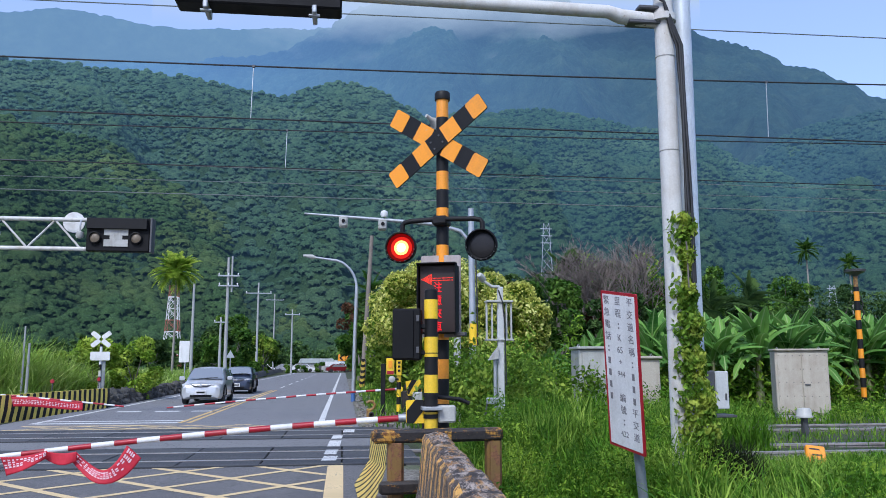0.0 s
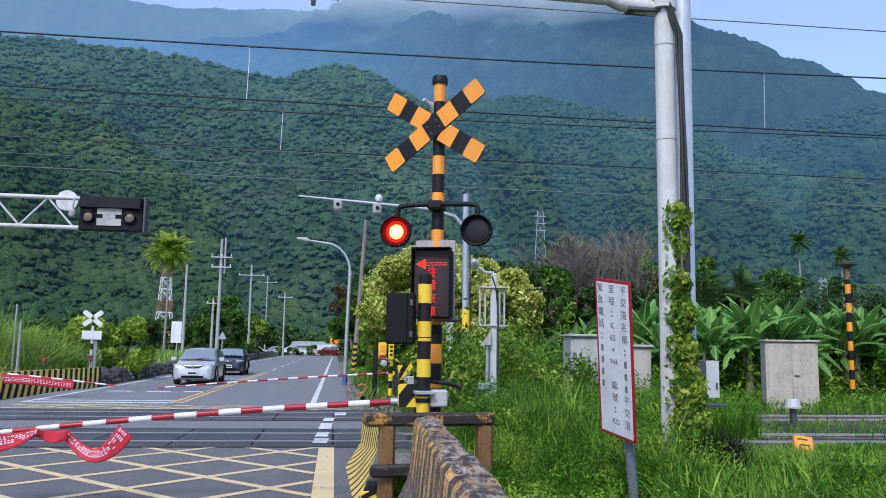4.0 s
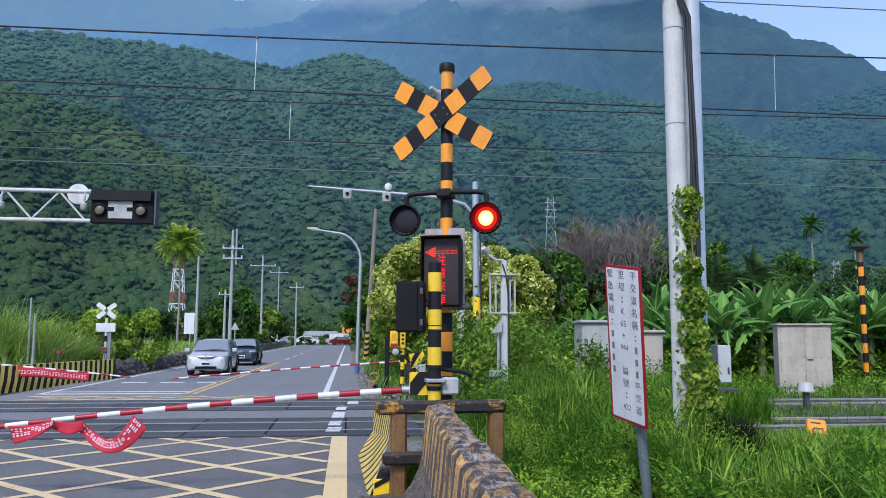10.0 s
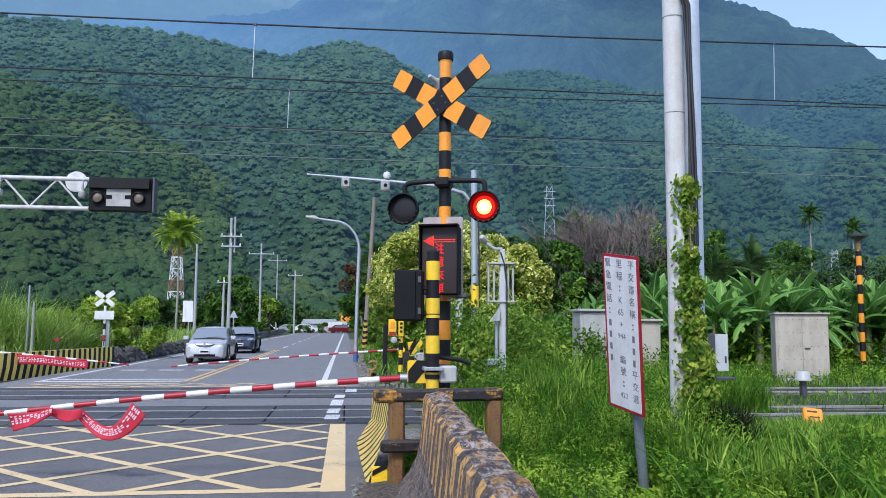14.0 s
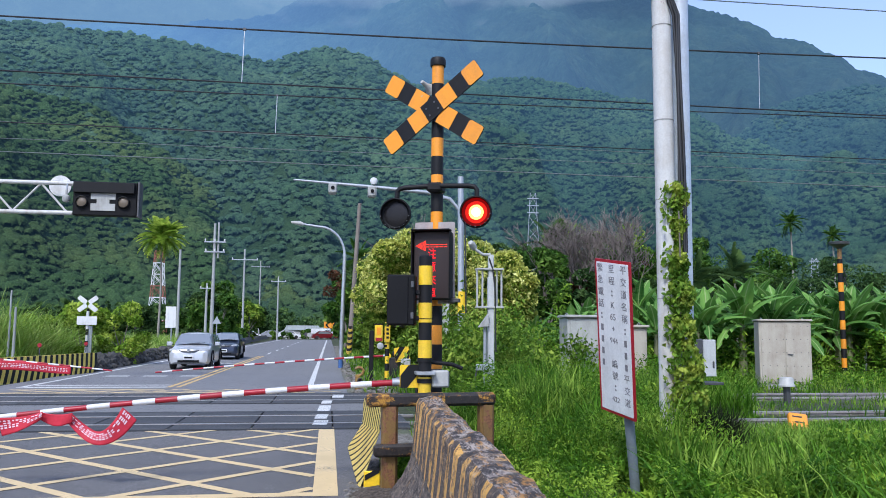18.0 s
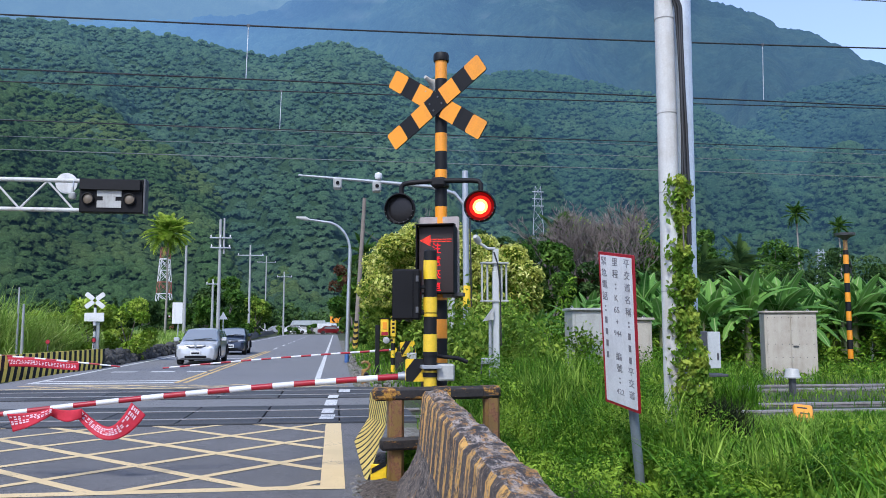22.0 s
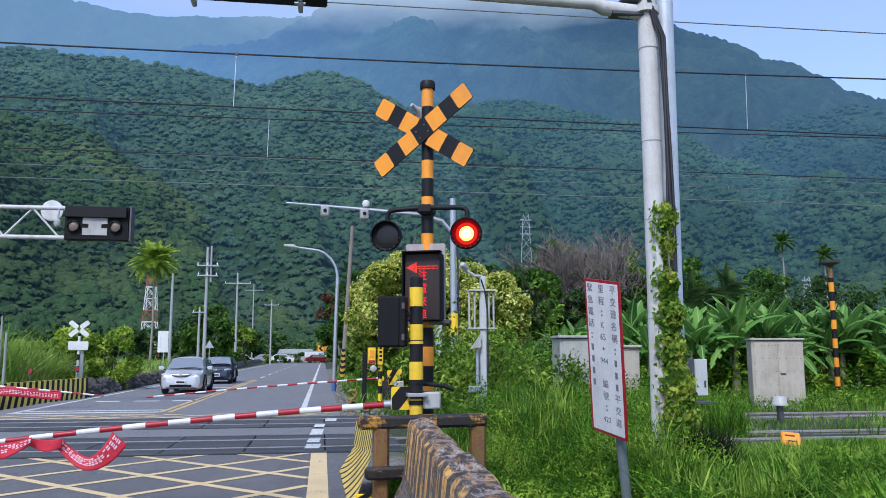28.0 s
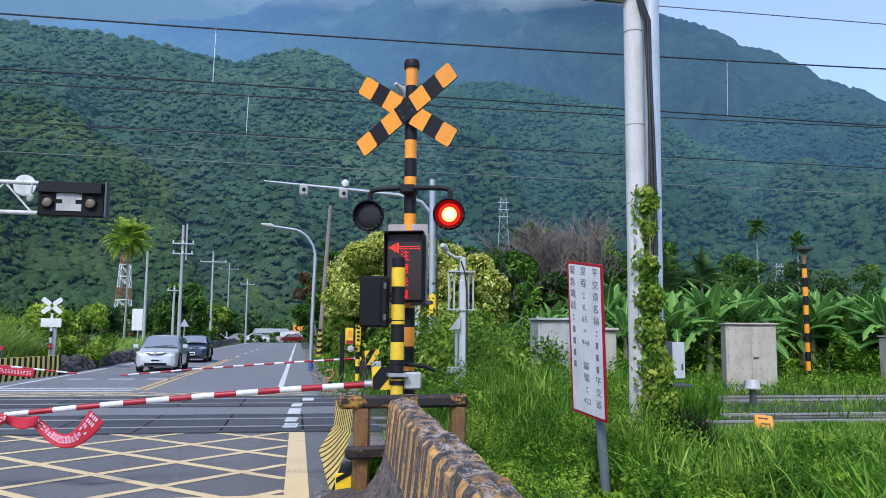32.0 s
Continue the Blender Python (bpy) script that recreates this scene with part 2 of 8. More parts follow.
M_SILVER = painted("silver_painted_steel", (0.53, 0.525, 0.50), 0.55, 0.7, chips=0.66, dirt_color=(0.33, 0.28, 0.22))
M_STEEL_DARK = painted("dark_steel", (0.09, 0.09, 0.095), 0.5, 0.3, metal=0.4)
M_CABLE = painted("black_cable", (0.012, 0.012, 0.013), 0.5, 0.15)
M_BEIGE = painted("beige_cabinet_paint", (0.40, 0.36, 0.29), 0.6, 0.4, dirt_color=(0.16, 0.12, 0.08))
M_GREY_PAINT = painted("pale_grey_paint", (0.40, 0.40, 0.375), 0.5, 0.45)
M_CONCRETE = painted("weathered_concrete", (0.36, 0.35, 0.33), 0.85, 0.5)
M_POLE_CONC = painted("concrete_pole", (0.33, 0.34, 0.33), 0.8, 0.4, dirt_color=(0.22, 0.2, 0.18))
M_WOOD = painted("weathered_wood_pole", (0.20, 0.17, 0.14), 0.85, 0.5)
M_PLASTIC_BLACK = painted("black_housing", (0.005, 0.005, 0.006), 0.6, 0.2, dirt_color=(0.012, 0.012, 0.012), spec=0.2)


def asphalt_material():
    n = Nodes("asphalt")
    big = n.noise(0.35, 5, 0.6)
    grit = n.noise(55, 3, 0.8, seed=2.0)
    c = n.mix(n.ramp(big, 0.3, 0.7), (0.088, 0.084, 0.082), (0.140, 0.134, 0.131))
    c = n.mix(n.ramp(grit, 0.53, 0.66, 0, 0.75), c, (0.27, 0.265, 0.26))
    c = n.mix(n.ramp(n.noise(120, 2, 0.7, seed=23.0), 0.56, 0.66, 0, 0.7), c, (0.035, 0.034, 0.033))
    blot = n.noise(11, 6, 0.8, seed=6.0)
    c = n.mix(n.ramp(blot, 0.50, 0.60, 0, 0.55), c, (0.085, 0.083, 0.082))
    c = n.mix(n.ramp(n.noise(27, 4, 0.8, seed=16.0), 0.58, 0.64, 0, 0.6), c, (0.27, 0.265, 0.26))
    wheel = n.noise(1.1, 3, 0.5, stretch=(1.0, 0.05, 1.0), seed=4.0)
    c = n.mix(n.ramp(wheel, 0.5, 0.7, 0, 0.45), c, (0.075, 0.075, 0.078))
    # beyond the tracks the low-angle sheen is put in as a paler colour
    far_sheen = n.math("GREATER_THAN", n.axis(1), 18.8)
    c = n.mix(n.math("MULTIPLY", far_sheen, 0.6), c, (0.21, 0.21, 0.215))
    mid = n.math("COMPARE", n.axis(1), 15.4, 1.0)
    c = n.mix(n.math("MULTIPLY", mid, 0.6), c, (0.20, 0.20, 0.20))
    crack = n.noise(1.8, 8, 0.75, seed=9.0)
    c = n.mix(n.math("LESS_THAN", n.math("ABSOLUTE", n.math("SUBTRACT", crack, 0.5)), 0.003), c, (0.03, 0.03, 0.03))
    n.bump(grit, 0.35, 0.006)
    return n.done(c, n.ramp(big, 0.3, 0.7, 0.78, 0.92))


def road_paint(name, color, wear=0.55):
    """Thermoplastic marking, worn through to the asphalt in spots."""
    n = Nodes(name)
    fine, big = n.noise(38, 4, 0.75), n.noise(1.7, 4, 0.6, seed=3.0)
    c = n.mix(n.ramp(big, 0.3, 0.7), shade(color, 0.8), color)
    c = n.mix(n.ramp(n.math("MULTIPLY", fine, n.ramp(big, 0.3, 0.75, 0.8, 1.25)), wear, wear + 0.1, 0, 0.85), c, (0.10, 0.10, 0.10))
    n.bump(fine, 0.3, 0.004)
    return n.done(c, 0.75)


def ground_material():
    n = Nodes("grassy_ground")
    big, fine = n.noise(0.25, 5, 0.6), n.noise(9, 5, 0.7, seed=2.0)
    c = n.mix(n.ramp(big, 0.35, 0.65), (0.022, 0.032, 0.010), (0.05, 0.065, 0.02))
    c = n.mix(n.ramp(fine, 0.5, 0.7, 0, 0.7), c, (0.10, 0.085, 0.05))
    n.bump(fine, 0.6, 0.05)
    return n.done(c, 0.95)


def jersey_material(name, a, b, pitch, slant, wear):
    """Slanted painted stripes on concrete, blackened and worn on the upper faces."""
    n = Nodes(name)
    s = n.math("ADD", n.axis(1), n.math("MULTIPLY", n.axis(2), slant))
    s = n.math("ADD", s, n.math("MULTIPLY", n.math("SUBTRACT", n.noise(9, 4), 0.5), 0.05))
    stripe = n.math("GREATER_THAN", n.math("FRACT", n.math("DIVIDE", s, pitch)), 0.5)
    c = n.mix(stripe, a, b)
    grime = n.noise(6, 9, 0.85, stretch=(1, 0.8, 0.45), seed=3.0)
    soot = n.mix(n.ramp(n.noise(24, 5, 0.75), 0.42, 0.58), (0.026, 0.019, 0.016), (0.24, 0.155, 0.09))
    c = n.mix(n.ramp(grime, wear, wear + 0.07), c, soot)
    # chipped spots, dark and pale, bigger and smaller
    c = n.mix(n.ramp(n.noise(17, 8, 0.85, seed=12.0), 0.535, 0.56, 0, 0.9), c, (0.035, 0.028, 0.025))
    c = n.mix(n.ramp(n.noise(11, 8, 0.85, seed=15.0), 0.585, 0.61, 0, 0.8), c, (0.46, 0.35, 0.24))
    c = n.mix(n.ramp(n.noise(45, 4, 0.8, seed=31.0), 0.60, 0.64, 0, 0.7), c, (0.50, 0.40, 0.30))
    normal = n.t.nodes.new("ShaderNodeNewGeometry")
    up = n.axis(2, normal.outputs["Normal"])
    top = n.ramp(up, 0.70, 0.92)
    patch = n.noise(10, 9, 0.82, seed=8.0, stretch=(1.3, 0.55, 1))
    moss = n.mix(n.ramp(patch, 0.485, 0.55), (0.026, 0.021, 0.019), (0.40, 0.335, 0.28))
    moss = n.mix(n.ramp(n.noise(8, 8, 0.8, seed=21.0, stretch=(1.2, 0.5, 1)), 0.53, 0.56, 0, 0.85), moss, (0.40, 0.19, 0.04))
    moss = n.mix(n.ramp(n.noise(38, 5, 0.8, seed=27.0, stretch=(1.2, 0.6, 1)), 0.53, 0.57, 0, 0.85), moss, (0.05, 0.04, 0.035))
    c = n.mix(n.math("MULTIPLY", top, n.ramp(n.noise(5, 5, 0.7, seed=6.0), 0.36, 0.50, 0.25, 1)), c, moss)
    n.bump(n.math("ADD", grime, n.math("MULTIPLY", patch, 0.6)), 0.7, 0.02)
    return n.done(c, 0.8)


def bare_foot_material():
    """Unpainted, scuffed and soot-streaked concrete."""
    n = Nodes("scuffed_concrete_foot")
    a, b = n.noise(9, 8, 0.78, stretch=(1, 0.7, 2.2)), n.noise(34, 5, 0.75, seed=4.0)
    c = n.mix(n.ramp(a, 0.42, 0.60), (0.026, 0.021, 0.018), (0.15, 0.115, 0.09))
    c = n.mix(n.ramp(b, 0.56, 0.62, 0, 0.8), c, (0.42, 0.36, 0.30))
    c = n.mix(n.ramp(n.noise(5, 5, 0.7, seed=9.0), 0.58, 0.66, 0, 0.6), c, (0.40, 0.20, 0.04))
    n.bump(b, 0.6, 0.01)
    return n.done(c, 0.9)


M_FOOT = bare_foot_material()
M_ASPHALT = asphalt_material()
M_LINE_WHITE = road_paint("white_road_marking", (0.66, 0.66, 0.63))
M_LINE_YELLOW = road_paint("yellow_road_marking", (0.68, 0.46, 0.17))
M_LINE_CREAM = road_paint("faded_yellow_road_marking", (0.70, 0.53, 0.28), 0.6)
M_GROUND = ground_material()
M_JERSEY = jersey_material("worn_striped_concrete", (0.66, 0.36, 0.085), (0.075, 0.058, 0.048), 0.31, 0.12, 0.50)


# ---- ground, road and hills ----
def mesh_np(name, verts, tris, material, smooth=True):
    """A mesh from numpy arrays of vertices and triangles (or quads)."""
    me = bpy.data.meshes.new(name)
    k = tris.shape[1]
    me.vertices.add(len(verts))
    me.vertices.foreach_set("co", np.asarray(verts, dtype=np.float32).ravel())
    me.loops.add(tris.size)
    me.loops.foreach_set("vertex_index", np.asarray(tris, dtype=np.int32).ravel())
    me.polygons.add(len(tris))
    me.polygons.foreach_set("loop_start", np.arange(0, tris.size, k, dtype=np.int32))
    me.polygons.foreach_set("use_smooth", np.full(len(tris), smooth))
    me.materials.append(material)
    me.update(calc_edges=True)
    me.validate()
    return me


def blob_template(level):
    """The upper part of a ball of triangles."""
    bm = bmesh.new()
    bmesh.ops.create_icosphere(bm, subdivisions=level, radius=1.0)
    v = np.array([p.co[:] for p in bm.verts])
    f = np.array([[p.index for p in q.verts] for q in bm.faces])
    bm.free()
    # the under side is never seen
    f = f[v[f][:, :, 2].mean(1) > -0.15]
    used = np.unique(f)
    back = np.zeros(len(v), int)
    back[used] = np.arange(len(used))
    return v[used], back[f]


def scatter(points, sizes, template, rng, lump=0.28, flat=0.75):
    """Copies of a lumpy template at the points, joined into arrays."""
    tv, tf = template
    n, k = len(points), len(tv)
    a = rng.uniform(0, 2 * np.pi, n)
    ca, sa = np.cos(a)[:, None], np.sin(a)[:, None]
    v = np.repeat(tv[None], n, 0) * (1 + rng.uniform(-lump, lump, (n, k, 1)))
    x, y = v[..., 0] * ca - v[..., 1] * sa, v[..., 0] * sa + v[..., 1] * ca
    s = np.asarray(sizes)[:, None]
    out = np.stack([x * s, y * s, v[..., 2] * s * flat], -1) + np.asarray(points)[:, None, :]
    f = tf[None] + (np.arange(n) * k)[:, None, None]
    return out.reshape(-1, 3), f.reshape(-1, tf.shape[1])


def leaves(centres, size, rng, up=0.35, aspect=0.45, droop=0.25):
    """Bent leaf blades (two quads each) at the centres, each turned at random."""
    n = len(centres)
    d = rng.normal(size=(n, 3))
    d[:, 2] = d[:, 2] * 0.6 - droop
    d /= np.linalg.norm(d, axis=1)[:, None]
    nrm = rng.normal(size=(n, 3)) + np.array([0, 0, up * 3])
    side = np.cross(d, nrm)
    side /= np.linalg.norm(side, axis=1)[:, None] + 1e-9
    nn = np.cross(side, d)
    s = (np.asarray(size) * rng.uniform(0.6, 1.3, n))[:, None]
    w = s * aspect
    c = np.asarray(centres)
    a = c - d * s * 0.5
    e = c + d * s * 0.5 - np.array([0, 0, 1]) * s * 0.15
    m = c + nn * s * 0.08
    v = np.stack([a - side * w * 0.12, a + side * w * 0.12, m + side * w * 0.5, m - side * w * 0.5, e + side * w * 0.06, e - side * w * 0.06], 1)
    f = np.array([[0, 1, 2, 3], [3, 2, 4, 5]])[None] + (np.arange(n) * 6)[:, None, None]
    return v.reshape(-1, 3), f.reshape(-1, 4)


def far_material(name, dark, light, warm, haze, glow, reach, bump_scale, haze_west=0.0):
    """A wooded backdrop slope; its haze is painted as emission, stronger with distance.
    glow: at the near and the far end of reach, in metres from the crossing; more haze is added towards the west."""
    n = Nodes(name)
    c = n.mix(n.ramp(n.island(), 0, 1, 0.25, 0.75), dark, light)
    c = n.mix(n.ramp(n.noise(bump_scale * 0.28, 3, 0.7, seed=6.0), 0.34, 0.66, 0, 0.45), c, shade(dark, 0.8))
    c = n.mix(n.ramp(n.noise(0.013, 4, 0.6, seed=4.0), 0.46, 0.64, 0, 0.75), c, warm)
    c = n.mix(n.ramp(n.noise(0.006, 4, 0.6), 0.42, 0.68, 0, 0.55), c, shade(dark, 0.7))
    # random dark flecks put the shade of leaf gaps into the colour
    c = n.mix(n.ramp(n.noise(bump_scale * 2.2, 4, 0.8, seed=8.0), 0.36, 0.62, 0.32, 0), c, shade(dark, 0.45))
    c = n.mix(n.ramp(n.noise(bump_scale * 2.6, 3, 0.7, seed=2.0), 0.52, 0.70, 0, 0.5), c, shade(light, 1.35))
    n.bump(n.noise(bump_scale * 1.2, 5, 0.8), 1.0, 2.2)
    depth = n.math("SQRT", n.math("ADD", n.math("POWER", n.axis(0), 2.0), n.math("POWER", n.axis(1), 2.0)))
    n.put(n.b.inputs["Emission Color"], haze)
    n.put(n.b.inputs["Emission Strength"], n.math("ADD", n.ramp(depth, reach[0], reach[1], glow[0], glow[1]), n.ramp(n.axis(0), -600, 900, haze_west, 0)))
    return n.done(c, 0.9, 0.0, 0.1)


# azimuth from the road's line and height over the horizon, both in degrees
RIDGE_SPUR = [(-40, 13.0), (-29, 15.0), (-23, 15.6), (-17, 15.0), (-12, 12.5), (-9, 10.4), (-6.5, 7.6), (-4, 4.6), (-1, 1.5), (3, 0.2)]
RIDGE_NEAR = [(-42, 16.5), (-29, 18.2), (-23, 19.0), (-19, 19.4), (-12, 19.4), (-8, 19.3), (-4.7, 18.8), (-2.3, 19.4), (-0.4, 19.9), (2.3, 19.5), (4.8, 18.6), (7.0, 17.0), (9.0, 14.0), (11.5, 9.0), (14, 5.0), (17, 2.0), (21, 0.5)]
RIDGE_MID = [(-5, 13), (-0.6, 15.4), (4.4, 17.2), (9, 17.7), (14, 18.0), (18, 17.4), (22, 16.5), (25.6, 15.0), (29, 13.4), (33, 11.4), (36.6, 9.5), (46, 5.4), (60, 3)]
RIDGE_EAST = [(22, 7), (25, 10), (27, 12.0), (29, 13.6), (31, 14.9), (33.6, 15.6), (36.5, 15.8), (42, 13), (60, 6)]
RIDGE_HIGH = [(-30, 17), (-7.6, 20.8), (-4.8, 21.6), (-2.4, 23.1), (1, 24.9), (6, 26.0), (12, 25.9), (17, 24.9), (20.5, 23.9), (23.7, 22.9), (26.3, 21.8), (29.3, 20.6), (32.4, 18.8), (35, 17.5), (37, 16.4), (44, 12.5), (53, 7.5), (70, 5)]
RIDGE_FAR = [(-50, 14), (-39, 17), (-29, 20), (-23.4, 21.7), (-19.4, 22.7), (-17, 22.6), (-15, 22.4), (-12, 22.5), (-8, 22.8), (-5, 23.2), (0, 23.6), (6, 22), (20, 15)]


def slope_point(ridge, az, s, r0, r1, rough, foot, spurs=(0.0, 0.0, 0.0)):
    """A point of a hillside: s runs from its foot (0) to its ridge (1); spurs: how many a degree, their slant, their height."""
    top = math.tan(radians(lerp_table(ridge, az))) * r1
    fold = noise.fractal(Vector((az * 0.17 + s * 0.9, s * 0.9, r0 * 0.01)), 0.8, 2.0, 4)
    r = r0 + (r1 - r0) * s
    z = foot + (top - foot) * (s ** 1.15) + fold * rough * (r1 - r0) * 0.13 * math.sin(math.pi * min(s, 0.97))
    if spurs[2]:
        wander = 0.5 * noise.noise(Vector((az * 0.11, s * 2.3, r1 * 0.01)))
        crest = abs(((az * spurs[0] + s * spurs[1] + wander) % 1.0) - 0.5) * 2
        z += spurs[2] * (crest - 0.5) * math.sin(math.pi * min(s, 0.98)) ** 0.7
    return (math.sin(radians(az)) * r, math.cos(radians(az)) * r, z)


def domes(a, c, cell, height, rng):
    """Rounded crowns over a jittered grid of cells: the height of the highest one at each place."""
    ga, gc = int(a.max() / cell) + 4, int(c.max() / cell) + 4
    ja, jc = rng.uniform(0, 1, (gc, ga)), rng.uniform(0, 1, (gc, ga))
    rad, top = rng.uniform(0.55, 1.0, (gc, ga)) * cell, rng.uniform(0.5, 1.15, (gc, ga)) * height
    ia, ic = (a / cell).astype(int) + 1, (c / cell).astype(int) + 1
    best = np.zeros_like(a)
    for da in (-1, 0, 1):
        for dc in (-1, 0, 1):
            p, q = ia + da, ic + dc
            d2 = ((p - 1 + ja[q, p]) * cell - a) ** 2 + ((q - 1 + jc[q, p]) * cell - c) ** 2
            best = np.maximum(best, top[q, p] * np.sqrt(np.clip(1 - d2 / rad[q, p] ** 2, 0, 1)))
    return best


def slope_grid(ridge, az0, az1, r0, r1, rough, foot, spurs, u, s):
    """Points of a hillside at u (0 to 90 across) and s (0 to 40 up), from a coarse grid of it."""
    coarse = np.array([[slope_point(ridge, az0 + (az1 - az0) * p / 90, q / 40, r0, r1, rough, foot, spurs) for p in range(91)] for q in range(41)])
    iu, js = np.minimum(u.astype(int), 89), np.minimum(s.astype(int), 39)
    fu, fs = (u - iu)[..., None], (s - js)[..., None]
    row0 = coarse[js, iu] * (1 - fu) + coarse[js, iu + 1] * fu
    row1 = coarse[js + 1, iu] * (1 - fu) + coarse[js + 1, iu + 1] * fu
    return row0 * (1 - fs) + row1 * fs


def slope_sheet(name, label, ridge, az0, az1, r0, r1, rough, material, foot, cells, spurs):
    sheet = Mesh()
    sheet.grid(cells[0], cells[1], lambda u, v: slope_point(ridge, az0 + (az1 - az0) * u, v, r0, r1, rough, foot, spurs))
    # the far side falls away behind the ridge
    sheet.grid(cells[0], 1, lambda u, v: (lambda p: (p[0] * (1 + 0.25 * v), p[1] * (1 + 0.25 * v), (p[2] - 0.5) * (1 - v)))(slope_point(ridge, az0 + (az1 - az0) * u, 1, r0, r1, rough, foot, spurs)))
    return thing(name, None, label, "hill", shape=sheet, material=material, kind="structure", smooth=180)


def wooded_hill(name, label, ridge, az0, az1, r0, r1, rough, material, under, crown, count, level, seed, foot=-2.0, cells=(90, 40), spurs=(0, 0, 0), span=(-28, 44)):
    """A hillside under single tree crowns, each a lumpy heap of leaf clumps."""
    slope_sheet(name, label, ridge, az0, az1, r0, r1, rough, under, foot, cells, spurs)
    rng = np.random.default_rng(seed)
    lo, hi = max(az0, span[0]), min(az1, span[1])
    # as many to each square metre near the foot as near the ridge
    s = (np.sqrt(rng.uniform((r0 / r1) ** 2, 1, count)) * r1 - r0) / (r1 - r0) * 39.99
    u = (rng.uniform(lo, hi, count) - az0) / (az1 - az0) * 89.99
    at = slope_grid(ridge, az0, az1, r0, r1, rough, foot, spurs, u, s)
    size = crown * 0.5 * np.clip(rng.lognormal(0, 0.28, count), 0.55, 1.8)
    at[:, 2] += size * rng.uniform(0.0, 0.35, count)
    tv, tf = blob_template(level)
    # each crown bulges in a few lobes of its own
    k = len(tv)
    dirs = rng.normal(size=(count, 7, 3))
    dirs /= np.linalg.norm(dirs, axis=2)[..., None]
    bulge = np.max(np.einsum("kd,nld->nkl", tv, dirs) ** 5 * rng.uniform(0.25, 0.55, (count, 1, 7)), axis=2)
    grow = 0.84 + 0.8 * bulge + rng.uniform(-0.14, 0.14, (count, k))
    v = tv[None] * grow[..., None] * size[:, None, None]
    v[..., 2] *= rng.uniform(0.65, 1.0, (count, 1))
    v = (v + at[:, None, :]).reshape(-1, 3)
    f = (tf[None] + (np.arange(count) * k)[:, None, None]).reshape(-1, 3)
    tagged(new("tree_canopy", mesh_np("tree_canopy", v, f, material, True)), "dense forest crowns on the wooded slope", "forest", "", "stuff")


def hazy_hill(name, label, ridge, az0, az1, r0, r1, rough, material, crown, fine, seed, foot=-2.0, cells=(90, 40), relief=1.0, spurs=(0, 0, 0)):
    """A mountain so far off that its forest is one rough sheet, raised into crowns."""
    slope_sheet(name, label, ridge, az0, az1, r0, r1, rough, material, foot - 8, cells, spurs)
    rng = np.random.default_rng(seed)
    nu, nv = fine
    u, s = np.meshgrid(np.linspace(0, 90, nu), np.linspace(0, 40, nv))
    pt = slope_grid(ridge, az0, az1, r0, r1, rough, foot, spurs, u, s)
    a, c = u / 90 * radians(az1 - az0) * (r0 + r1) / 2, s / 40 * (r1 - r0) * 1.25
    rise = domes(a, c, crown, crown * 1.0, rng) + domes(a, c, crown * 0.45, crown * 0.5, rng)
    rise = relief * (rise + rng.uniform(-0.08, 0.08, rise.shape) * crown)
    out = np.zeros_like(pt)
    out[..., :2] = -0.55 * pt[..., :2] / np.linalg.norm(pt[..., :2], axis=2)[..., None]
    out[..., 2] = 0.83
    v = (pt + out * rise[..., None]).reshape(-1, 3)
    k = np.arange(nu * nv).reshape(nv, nu)
    f = np.stack([k[:-1, :-1], k[:-1, 1:], k[1:, 1:], k[1:, :-1]], -1).reshape(-1, 4)
    tagged(new("tree_canopy", mesh_np("tree_canopy", v, f, material)), "dense forest on the far mountain side", "forest", "", "stuff")


# colours of the haze that the slopes give off as emission
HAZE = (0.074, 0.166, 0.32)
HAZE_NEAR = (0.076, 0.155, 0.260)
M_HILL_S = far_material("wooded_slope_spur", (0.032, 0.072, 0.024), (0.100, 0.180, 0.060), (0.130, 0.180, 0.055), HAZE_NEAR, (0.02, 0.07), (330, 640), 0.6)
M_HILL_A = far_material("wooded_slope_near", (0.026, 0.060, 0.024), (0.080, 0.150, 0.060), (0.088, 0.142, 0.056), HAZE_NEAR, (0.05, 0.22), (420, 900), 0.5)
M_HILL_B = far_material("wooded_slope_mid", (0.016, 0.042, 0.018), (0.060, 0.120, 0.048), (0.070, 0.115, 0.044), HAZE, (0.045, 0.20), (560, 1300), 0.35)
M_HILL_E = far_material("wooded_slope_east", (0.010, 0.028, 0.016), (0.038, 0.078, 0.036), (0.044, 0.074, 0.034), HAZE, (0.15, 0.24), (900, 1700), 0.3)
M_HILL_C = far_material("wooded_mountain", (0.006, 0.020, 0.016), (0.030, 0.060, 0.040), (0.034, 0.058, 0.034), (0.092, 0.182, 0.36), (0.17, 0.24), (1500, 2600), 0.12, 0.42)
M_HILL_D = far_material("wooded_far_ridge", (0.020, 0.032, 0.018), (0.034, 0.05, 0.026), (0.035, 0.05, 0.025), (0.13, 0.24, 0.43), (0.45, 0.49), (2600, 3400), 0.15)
# floor coloured darker than the near crowns, for the shade between them
M_UNDER = far_material("shade_darkened_floor", (0.028, 0.060, 0.024), (0.052, 0.098, 0.038), (0.052, 0.090, 0.034), HAZE, (0.02, 0.19), (400, 1300), 0.5)

